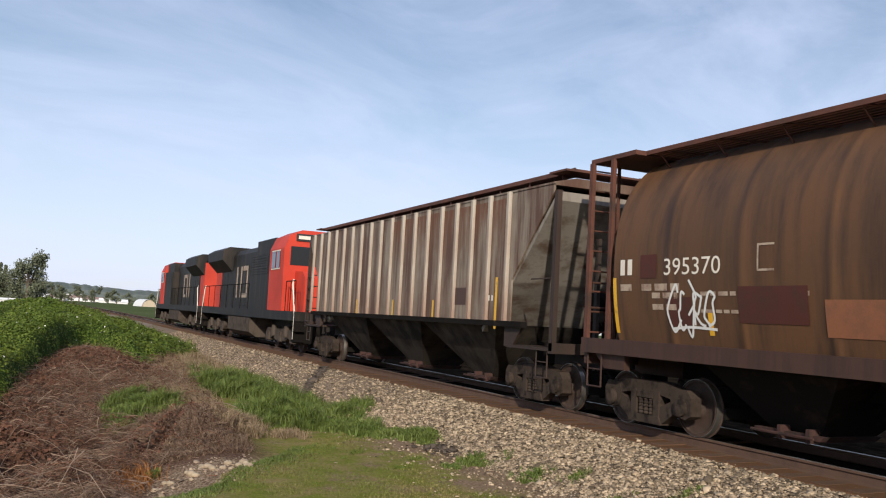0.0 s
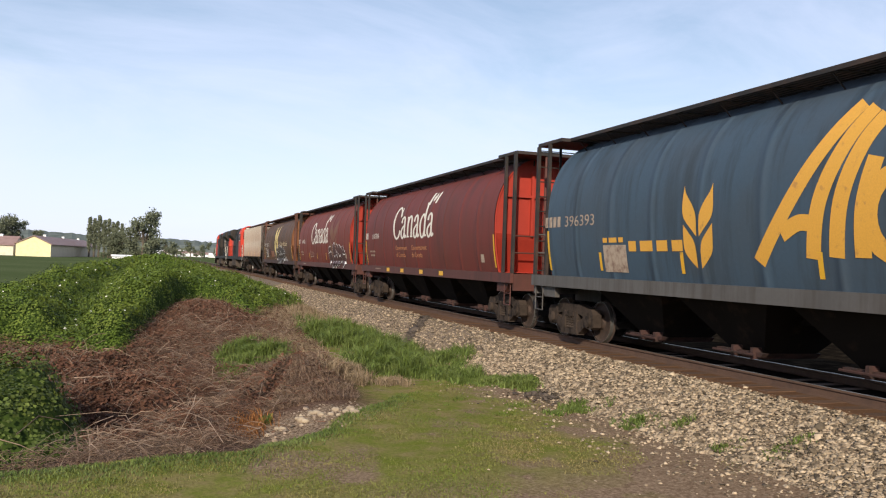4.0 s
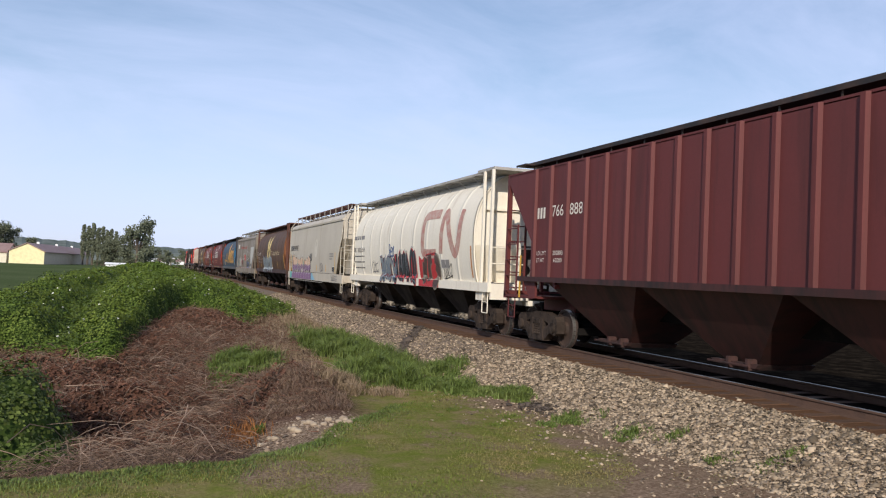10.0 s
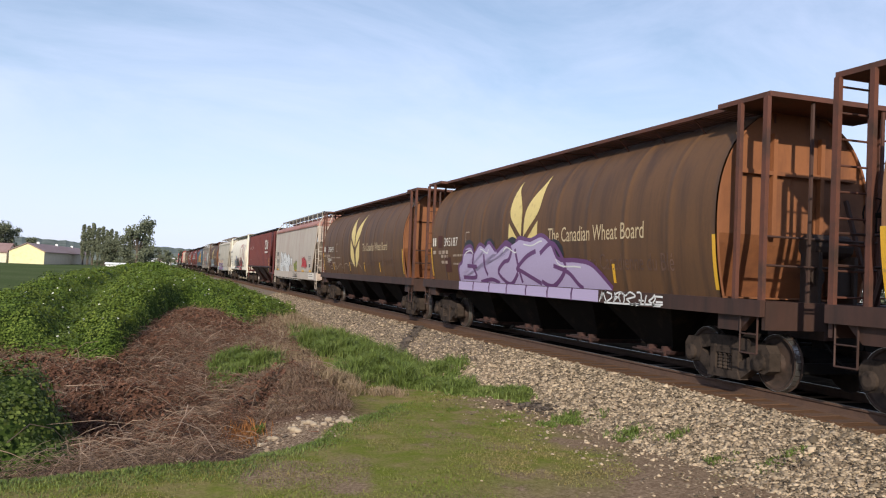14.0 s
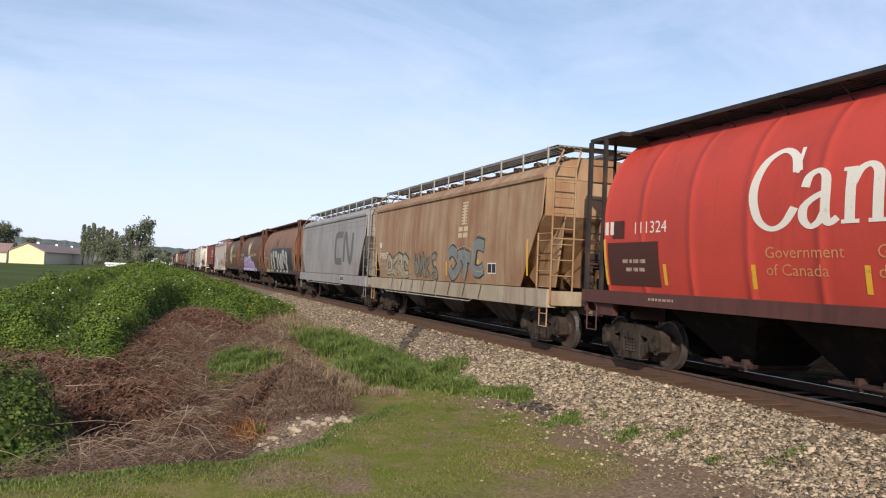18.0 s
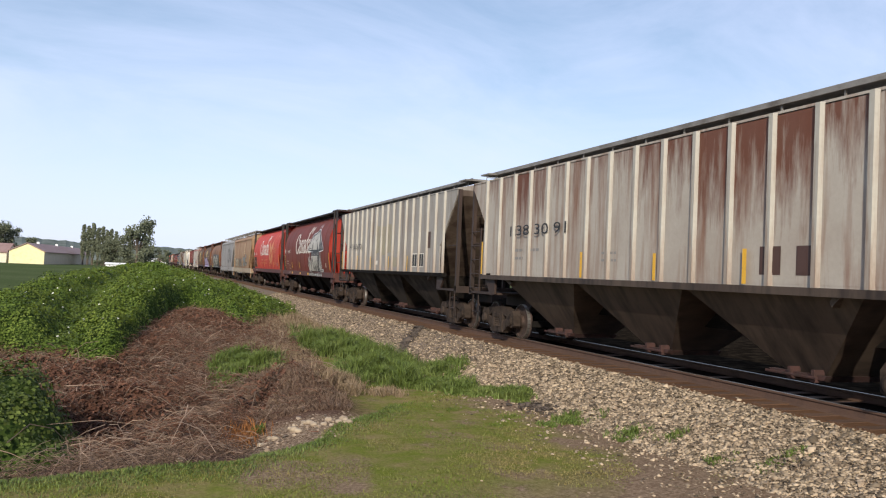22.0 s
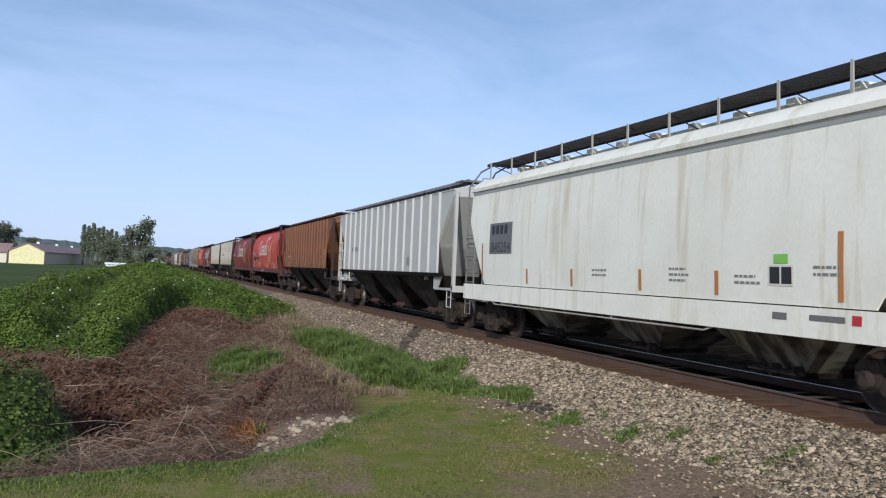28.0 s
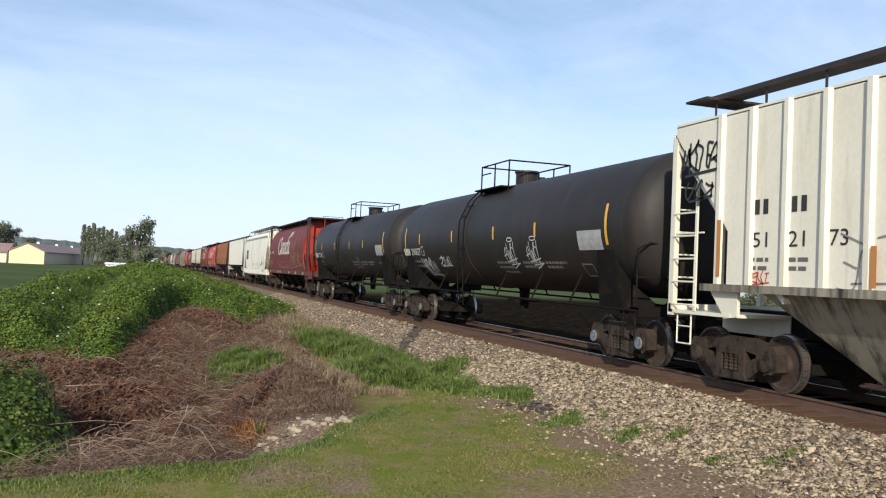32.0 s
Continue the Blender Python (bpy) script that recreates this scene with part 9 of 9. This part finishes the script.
    spots = [(5.0, 18.6, 0.75, 1.5, 9000, 0.42), (5.9, 22.5, 0.75, 2.2, 6500, 0.42), (4.9, 24.2, 0.75, 2.6, 6500, 0.40), (6.2, 27.0, 0.6, 2.0, 2500, 0.36), (6.55, 19.8, 0.6, 1.2, 3600, 0.30), (6.0, 17.2, 0.7, 0.9, 4200, 0.24),
             (6.9, 15.6, 0.4, 0.8, 2200, 0.20), (6.4, 16.0, 0.6, 0.6, 2000, 0.16), (7.45, 20.0, 0.25, 0.8, 700, 0.20), (2.35, 20.8, 0.75, 1.4, 9000, 0.34), (1.7, 19.4, 0.4, 0.8, 1200, 0.16), (1.75, 13.9, 0.15, 0.2, 160, 0.12),
             (7.05, 12.9, 0.45, 0.35, 900, 0.13), (6.35, 12.6, 0.2, 0.2, 200, 0.10), (7.2, 11.5, 0.35, 0.35, 500, 0.12), (7.45, 10.8, 0.25, 0.2, 250, 0.11), (7.3, 9.45, 0.22, 0.18, 300, 0.11), (7.65, 8.75, 0.36, 0.18, 380, 0.085)]
    for k, (cx, cy, rx, ry, n, hh) in enumerate(spots):
        p = tuft(int(n * 1.9), cx, cy, rx, ry, r)
        v, f = blades(p, hh * np.clip(0.75 + 0.55 * wave(p[:, 0], p[:, 1], 0.35, 1.0), 0.25, 1.4), 0.017, 0.8, 51 + k)
        joined("grass_tuft", v, f, M["blade"], "tuft of lush green grass", "grass")
    # dry grass round the mound and along the bank
    for k, (cx, cy, rx, ry, n, hh) in enumerate(((3.70, 16.6, 0.45, 0.9, 3600, 0.26), (3.2, 18.9, 0.5, 0.7, 1500, 0.18), (3.6, 21.4, 0.5, 1.4, 5000, 0.26), (4.3, 27.6, 1.0, 2.6, 7000, 0.30), (5.6, 31.0, 1.0, 3.5, 5000, 0.34), (4.5, 16.2, 0.4, 0.5, 1200, 0.15), (3.2, 24.5, 0.7, 2.0, 3500, 0.18), (-2.5, 21.6, 1.4, 0.5, 1800, 0.25))):
        v, f = blades(tuft(n, cx, cy, rx, ry, r), hh, 0.012, 1.0, 71 + k)
        joined("dry_grass", v, f, M["straw"], "dry straw-coloured grass", "grass")
    # worn short turf
    n = 230000
    y = 6.5 + 10.5 * r.random(n) ** 1.15
    x = r.uniform(-4.5, 7.2, n)
    patch = wave(x, y, 0.9, 7.0) + 0.6 * wave(x, y, 0.35, 2.0) + r.normal(0, 0.25, n)
    ok = (y < np.maximum(10.5 + 0.15 * x, 9.2 + 1.3 * x) + 0.25 * wave(x, y, 0.7)) & (patch > -0.15 + np.where(x > 5.6, (x - 5.6) * 0.9, 0) + np.where(y - 0.25 * x < 8.0, (8.0 - y + 0.25 * x) * 0.5, 0))
    p = np.stack([x, y, ground_height(x, y) - 0.004], 1)[ok]
    v, f = blades(p, 0.026, 0.009, 1.5, 61)
    joined("turf", v, f, M["turf"], "short worn green turf on the path", "grass")
    # thicker patches of grass between path and tufts
    n = 60000
    x, y = r.uniform(1.5, 7.0, n), 9.5 + 8.5 * r.random(n)
    dense = wave(x, y, 0.7, 3.0) + 0.7 * wave(x, y, 0.28, 8.0) + 0.35 * (y - 14.0) - np.where(x > 6.2, (x - 6.2) * 2.0, 0)
    ok = (y < 9.0 + 1.3 * x) & (dense > 0.35 + 0.8 * r.random(n))
    p = np.stack([x, y, ground_height(x, y) - 0.006], 1)[ok]
    v, f = blades(p, 0.065 * np.clip(0.6 + 0.5 * wave(p[:, 0], p[:, 1], 0.3, 1.0), 0.4, 1.3), 0.010, 1.1, 63)
    joined("grass_patch", v, f, M["patch_grass"], "thicker green grass beside the path", "grass")
    # edge of longer grass before the canes
    n = 11000
    x = r.uniform(-4.5, 4.4, n)
    y = np.maximum(10.3 + 0.12 * x, 8.9 + 1.3 * x) + 0.2 * wave(x, x, 0.5) - np.abs(r.normal(0, 0.4, n)) + 0.15
    v, f = blades(np.stack([x, y, ground_height(x, y) - 0.01], 1), 0.060, 0.009, 1.0, 62)
    joined("grass_edge", v, f, M["blade"], "longer grass along the edge of the path", "grass")
    # pale cobbles by the mound
    rg = random.Random(5)
    spotted = [(0.50, 11.2, 0.06), (1.76, 13.15, 0.085), (1.94, 12.98, 0.085), (1.90, 13.3, 0.06)] + [(2.2 + 0.9 * rg.random() ** 0.8, 13.15 + rg.uniform(-0.25, 0.3), rg.uniform(0.03, 0.085)) for _ in range(24)]
    for x, y, s in spotted:
        b = bmesh.new()
        bmesh.ops.create_icosphere(b, subdivisions=2, radius=1)
        k = rg.random() * 10
        for vert in b.verts:
            q = 1 + 0.18 * noise.noise(vert.co * 1.3 + Vector((k, k, k)))
            vert.co = Vector((vert.co.x * q * s, vert.co.y * q * s * 0.8, vert.co.z * q * s * 0.62))
        me = bpy.data.meshes.new("cobble")
        b.to_mesh(me)
        b.free()
        me.shade_smooth()
        me.materials.append(M["cobble"])
        ob = new("cobble", me)
        ob.matrix_basis = pose(x, y, float(ground_height(x, y)) + s * 0.25, 0, 0, rg.uniform(0, 360))
        tagged(ob, "pale rounded stone half sunk in the earth", "stone", "stones by the mound")
    # a weathered stick on the stones
    st = Shape().pipe([(0, 0, 0), (0.22, 0.03, 0.01), (0.45, 0.02, 0.0)], 0.022, 7)
    ob = new("stick", st.mesh("stick", True))
    ob.data.materials.append(M["tie"])
    ob.matrix_basis = pose(8.05, 10.22, -0.39, 0, 0, -4)
    tagged(ob, "short weathered brown stick on the ballast", "stick")
    

# ---- distance ----
def crown(seed, n, size, shape, leaf_size):
    """Leaf blades gathered in clumps: shape(rng) gives a clump's middle and radius, for a crown one unit high."""
    r = np.random.default_rng(seed)
    P, Nn = [], []
    for _ in range(n):
        c, q = shape(r)
        k = int(50 * q * q * 36) + 10
        d = r.normal(size=(k, 3))
        d /= np.linalg.norm(d, axis=1, keepdims=True)
        P.append(np.array(c) + d * q * r.uniform(0.45, 1.0, (k, 1)))
        Nn.append(d)
    P, Nn = np.concatenate(P) * size, np.concatenate(Nn)
    return leaves(len(P), P, Nn, leaf_size, seed + 1)


# leaf green paled and dulled, so distance haze sits in the colour
M["far_leaf"] = node_material("hazed_tree_leaf", (0.122, 0.138, 0.088), 0.7, second=(0.145, 0.160, 0.104), second_scale=0.3, per_island=0.35, bump=0, spec=0.2)
M["bark"] = node_material("grey_bark", (0.12, 0.095, 0.07), 0.9, second=(0.07, 0.055, 0.04), second_scale=3.0)
# woods greyed towards blue: the haze is part of this colour
M["hill"] = node_material("hazed_wooded_hill", (0.150, 0.172, 0.160), 1.0, second=(0.095, 0.115, 0.100), second_scale=0.035, stretch=(1, 1, 3), grain=0.25, grain_scale=0.15, bump=0, spec=0.0)
M["barn_wall"] = node_material("pale_yellow_boards", (0.80, 0.73, 0.42), 0.8, second=(0.70, 0.62, 0.34), second_scale=0.8, grain=0.05, bump=0.1)
M["barn_side"] = node_material("shaded_grey_boards", (0.56, 0.47, 0.35), 0.85, second=(0.47, 0.39, 0.29), second_scale=0.6, bump=0.1)
M["barn_roof"] = node_material("brown_red_roof_sheet", (0.30, 0.20, 0.18), 0.7, second=(0.24, 0.15, 0.135), second_scale=0.5, bump=0.1)
M["barn_cream"] = node_material("cream_boards", (0.70, 0.66, 0.52), 0.8, second=(0.6, 0.55, 0.42), second_scale=0.8, grain=0.05, bump=0.1)
M["white_sheet"] = node_material("white_greenhouse_sheet", (0.78, 0.79, 0.78), 0.5, bump=0)


def tree(x, y, z, tall, kind, seed, label):
    t = thing("tree", label, "tree", at=pose(x, y, z))
    r = random.Random(seed)
    if kind == "poplar":
        trunk = Shape().turned([(0, 0.022 * tall), (0.5 * tall, 0.014 * tall), (0.97 * tall, 0.002 * tall)], 8, "z")

        def shape(g):
            h = g.uniform(0.1, 1.0)
            w = 0.062 * math.sin(math.pi * min(1, (1.02 - h) * 1.1 + 0.05)) ** 0.6 + 0.012
            a = g.uniform(0, 6.28)
            return (w * 0.5 * math.cos(a), w * 0.5 * math.sin(a), h * 0.96), w * 0.62
        v, f = crown(seed, 190, tall, shape, 0.032 * tall)
    else:
        trunk = Shape().turned([(0, 0.035 * tall), (0.3 * tall, 0.024 * tall), (0.62 * tall, 0.012 * tall)], 8, "z")
        lobes = [(r.uniform(-0.2, 0.2), r.uniform(-0.18, 0.18), r.uniform(0.38, 0.90)) for _ in range(15)] + [(r.uniform(-0.25, 0.25), r.uniform(-0.2, 0.2), r.uniform(0.10, 0.35)) for _ in range(7)]
        for a, b, c in lobes[:9]:
            trunk.rod((0, 0, 0.28 * tall), (a * tall * 0.8, b * tall * 0.8, c * tall), 0.008 * tall, 5)

        def shape(g):
            a, b, c = lobes[g.integers(len(lobes))]
            return (a + g.normal(0, 0.06), b + g.normal(0, 0.06), c + g.normal(0, 0.045)), g.uniform(0.05, 0.11)
        v, f = crown(seed, 190, tall, shape, 0.036 * tall)
    part("trunk", trunk, M["bark"], t)
    me = bpy.data.meshes.new("crown")
    me.from_pydata(v.tolist(), [], f.tolist())
    part("crown", me, M["far_leaf"], t)
    return t


def far_tree(x, y, z, tall, k):
    """A small tree of one of three crowns, seen from far away."""
    t = thing("tree", "small leafy tree among far houses", "tree", "far trees", at=pose(x, y, z))
    if "far_crown%d" % k not in STORE:
        g = random.Random(70 + k)
        lobes = [(g.uniform(-0.25, 0.25), g.uniform(-0.25, 0.25), g.uniform(0.25, 0.85)) for _ in range(9)]

        def shape(q):
            a, b, c = lobes[q.integers(len(lobes))]
            return (a + q.normal(0, 0.05), b + q.normal(0, 0.05), c + q.normal(0, 0.04)), q.uniform(0.07, 0.14)
        v, f = crown(500 + k, 40, 1.0, shape, 0.06)
        me = STORE["far_crown%d" % k] = bpy.data.meshes.new("crown")
        me.from_pydata(v.tolist(), [], f.tolist())
    size = Matrix.Diagonal((tall, tall, tall, 1))
    part("trunk", ("far_trunk", lambda: Shape().turned([(0, 0.035), (0.5, 0.015)], 6, "z")), M["bark"], t, at=size)
    part("crown", STORE["far_crown%d" % k], M["far_leaf"], t, at=size)


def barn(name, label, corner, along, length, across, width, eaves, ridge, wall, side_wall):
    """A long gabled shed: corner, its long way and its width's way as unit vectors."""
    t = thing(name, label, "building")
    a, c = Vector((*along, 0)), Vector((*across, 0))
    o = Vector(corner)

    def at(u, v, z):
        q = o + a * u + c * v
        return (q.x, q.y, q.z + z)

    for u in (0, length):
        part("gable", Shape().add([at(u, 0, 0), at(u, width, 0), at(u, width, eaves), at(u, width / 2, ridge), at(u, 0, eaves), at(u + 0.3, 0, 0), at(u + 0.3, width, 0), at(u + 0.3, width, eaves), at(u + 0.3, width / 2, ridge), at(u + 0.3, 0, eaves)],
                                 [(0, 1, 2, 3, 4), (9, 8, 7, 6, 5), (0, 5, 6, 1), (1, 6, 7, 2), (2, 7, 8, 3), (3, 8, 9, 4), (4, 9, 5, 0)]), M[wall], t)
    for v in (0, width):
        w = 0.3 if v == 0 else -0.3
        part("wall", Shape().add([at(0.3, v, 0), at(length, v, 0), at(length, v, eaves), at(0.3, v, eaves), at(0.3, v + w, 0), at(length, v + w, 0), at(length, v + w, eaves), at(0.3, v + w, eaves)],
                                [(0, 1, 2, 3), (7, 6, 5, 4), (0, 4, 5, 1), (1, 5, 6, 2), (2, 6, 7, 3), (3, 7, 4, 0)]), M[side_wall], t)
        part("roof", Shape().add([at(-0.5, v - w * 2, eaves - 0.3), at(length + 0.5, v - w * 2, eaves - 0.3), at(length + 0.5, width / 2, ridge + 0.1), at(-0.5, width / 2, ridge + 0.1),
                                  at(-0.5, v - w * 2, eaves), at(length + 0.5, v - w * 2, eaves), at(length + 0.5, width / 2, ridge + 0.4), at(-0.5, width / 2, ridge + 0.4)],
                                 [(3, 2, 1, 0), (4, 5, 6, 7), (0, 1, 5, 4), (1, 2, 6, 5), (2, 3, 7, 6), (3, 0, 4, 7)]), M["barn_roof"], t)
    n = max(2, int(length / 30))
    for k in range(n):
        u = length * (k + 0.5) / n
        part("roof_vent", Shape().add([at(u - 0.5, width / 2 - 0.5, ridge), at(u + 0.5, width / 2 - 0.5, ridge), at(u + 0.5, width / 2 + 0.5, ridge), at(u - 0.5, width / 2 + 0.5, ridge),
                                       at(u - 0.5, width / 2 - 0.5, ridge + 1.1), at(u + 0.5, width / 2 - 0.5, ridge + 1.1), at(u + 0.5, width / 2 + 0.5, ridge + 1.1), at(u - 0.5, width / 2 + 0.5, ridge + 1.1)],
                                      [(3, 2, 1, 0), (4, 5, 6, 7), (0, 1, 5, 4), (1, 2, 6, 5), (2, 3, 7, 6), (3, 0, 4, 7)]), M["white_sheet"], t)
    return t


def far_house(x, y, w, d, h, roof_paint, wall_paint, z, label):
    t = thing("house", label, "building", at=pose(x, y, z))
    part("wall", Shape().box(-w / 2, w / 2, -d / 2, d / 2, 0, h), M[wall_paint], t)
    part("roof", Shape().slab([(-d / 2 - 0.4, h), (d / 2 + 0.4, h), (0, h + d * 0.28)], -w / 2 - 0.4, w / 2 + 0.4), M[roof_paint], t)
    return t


def build_distance():
    zf = GROUND - 0.55
    r = random.Random(3)
    # wooded ridge round the horizon
    n, pts, faces = 900, [], []
    for k in range(n + 1):
        a = radians(-100 + 200 * k / n)
        hgt = 43 + 6 * math.sin(k * 0.061 + 1.0) + 3 * math.sin(k * 0.153 + 1) + r.uniform(-2.2, 2.2)
        d = 2300
        for q, zz in ((0, -6), (60, hgt * 0.6), (200, hgt), (700, hgt * 0.9)):
            pts.append(((d + q) * math.sin(a), (d + q) * math.cos(a), zz))
    for k in range(n):
        for j in range(3):
            a = k * 4 + j
            faces.append((a, a + 1, a + 5, a + 4))
    h = new("hills", Shape().add(pts, faces).mesh("hills"))
    h.data.materials.append(M["hill"])
    tagged(h, "low wooded hills along the horizon", "hills", kind="structure")
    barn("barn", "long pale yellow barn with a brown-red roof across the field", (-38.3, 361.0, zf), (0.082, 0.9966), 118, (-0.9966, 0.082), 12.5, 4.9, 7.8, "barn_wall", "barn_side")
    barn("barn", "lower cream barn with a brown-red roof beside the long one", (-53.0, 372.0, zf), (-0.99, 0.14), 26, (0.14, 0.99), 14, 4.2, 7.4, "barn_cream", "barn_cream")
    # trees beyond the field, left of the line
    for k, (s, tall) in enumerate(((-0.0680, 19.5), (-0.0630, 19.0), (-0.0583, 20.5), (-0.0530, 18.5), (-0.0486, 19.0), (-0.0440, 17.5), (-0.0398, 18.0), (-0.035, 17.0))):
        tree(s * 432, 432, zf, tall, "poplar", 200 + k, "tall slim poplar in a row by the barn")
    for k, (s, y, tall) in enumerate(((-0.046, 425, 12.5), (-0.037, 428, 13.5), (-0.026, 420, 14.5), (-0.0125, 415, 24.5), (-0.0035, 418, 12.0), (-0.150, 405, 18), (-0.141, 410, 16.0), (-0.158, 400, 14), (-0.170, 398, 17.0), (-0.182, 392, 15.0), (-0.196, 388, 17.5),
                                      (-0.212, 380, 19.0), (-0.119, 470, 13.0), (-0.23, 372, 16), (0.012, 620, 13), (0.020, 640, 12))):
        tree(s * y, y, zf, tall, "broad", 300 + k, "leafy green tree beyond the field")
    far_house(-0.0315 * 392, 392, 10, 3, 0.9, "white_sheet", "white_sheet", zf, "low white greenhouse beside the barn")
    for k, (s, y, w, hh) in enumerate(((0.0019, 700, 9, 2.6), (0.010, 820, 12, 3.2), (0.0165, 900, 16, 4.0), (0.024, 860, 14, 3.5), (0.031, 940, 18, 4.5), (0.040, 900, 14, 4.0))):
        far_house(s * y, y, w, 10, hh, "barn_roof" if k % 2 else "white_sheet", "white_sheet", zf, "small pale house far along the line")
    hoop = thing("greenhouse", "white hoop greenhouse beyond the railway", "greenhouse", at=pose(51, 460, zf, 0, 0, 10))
    arc = [(3.8 * math.cos(k * math.pi / 12), 4.6 * math.sin(k * math.pi / 12)) for k in range(13)]
    part("cover", Shape().sweep(arc, (0, 16), caps=False).sweep([(u * 0.97, v * 0.97) for u, v in arc], (0, 16), caps=False), M["white_sheet"], hoop)
    part("end_wall", Shape().sweep([(u * 0.95, v * 0.95) for u, v in arc], (0.4, 0.6)), M["barn_side"], hoop)
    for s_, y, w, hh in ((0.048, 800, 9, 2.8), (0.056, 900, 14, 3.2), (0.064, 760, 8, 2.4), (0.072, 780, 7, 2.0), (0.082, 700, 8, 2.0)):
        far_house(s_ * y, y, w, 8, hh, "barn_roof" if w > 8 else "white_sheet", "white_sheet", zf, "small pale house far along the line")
    # small trees among the far houses beyond the line
    for k in range(34):
        y = r.uniform(480, 1150)
        far_tree((r.uniform(0.012, 0.11) if k % 4 else r.uniform(-0.03, 0.012)) * y + 4, y, zf, r.uniform(6, 12), k % 3)
    # far side of the line: white sheds and a row of bushes, seen under and between the cars
    for k in range(7):
        y = 60 + k * 42
        far_house(70 + 0.45 * y, y, 34, 12, 3.0, "white_sheet", "white_sheet", -0.8, "long white shed beyond the railway")
    for k in range(16):
        y = -6 + k * 4.6
        bush = tree(D + 30 + r.uniform(-2, 2) + 0.3 * max(0, y - 25), y, -0.6, r.uniform(3.5, 5.5), "broad", 400 + k, "green bush beyond the railway")
        bush.name = "bush"


build_train()
lay_ground()
lay_sleepers()
plant_foreground()
build_distance()


# ---- everything that moves ----
def motions():
    for n, car in CARS.items():
        walk(car, [(0.0, pose(D, FRONT[n], 0)), (32.0, pose(D, FRONT[n] + 32.0 * SPEED, 0))])
    turn = math.degrees(SPEED / 0.457 / FPS)
    for w, y, n, d in WHEELS:
        start = FRONT[n] - d
        a, b = (4.0 - start) / SPEED, (48.0 - start) / SPEED
        k0, k1 = max(0, math.ceil(a * FPS)), min(960, math.floor(b * FPS))
        if k1 - k0 < 2:
            continue
        rows = [(k / FPS, pose(0, y, 0.457, -(k - k0) * turn % 360, 0, 0)) for k in range(k0, k1 + 1)]
        if k0 > 0:
            rows.insert(0, (0.0, rows[0][1]))
        if k1 < 960:
            rows.append((32.0, rows[-1][1]))
        walk(w, rows)


motions()
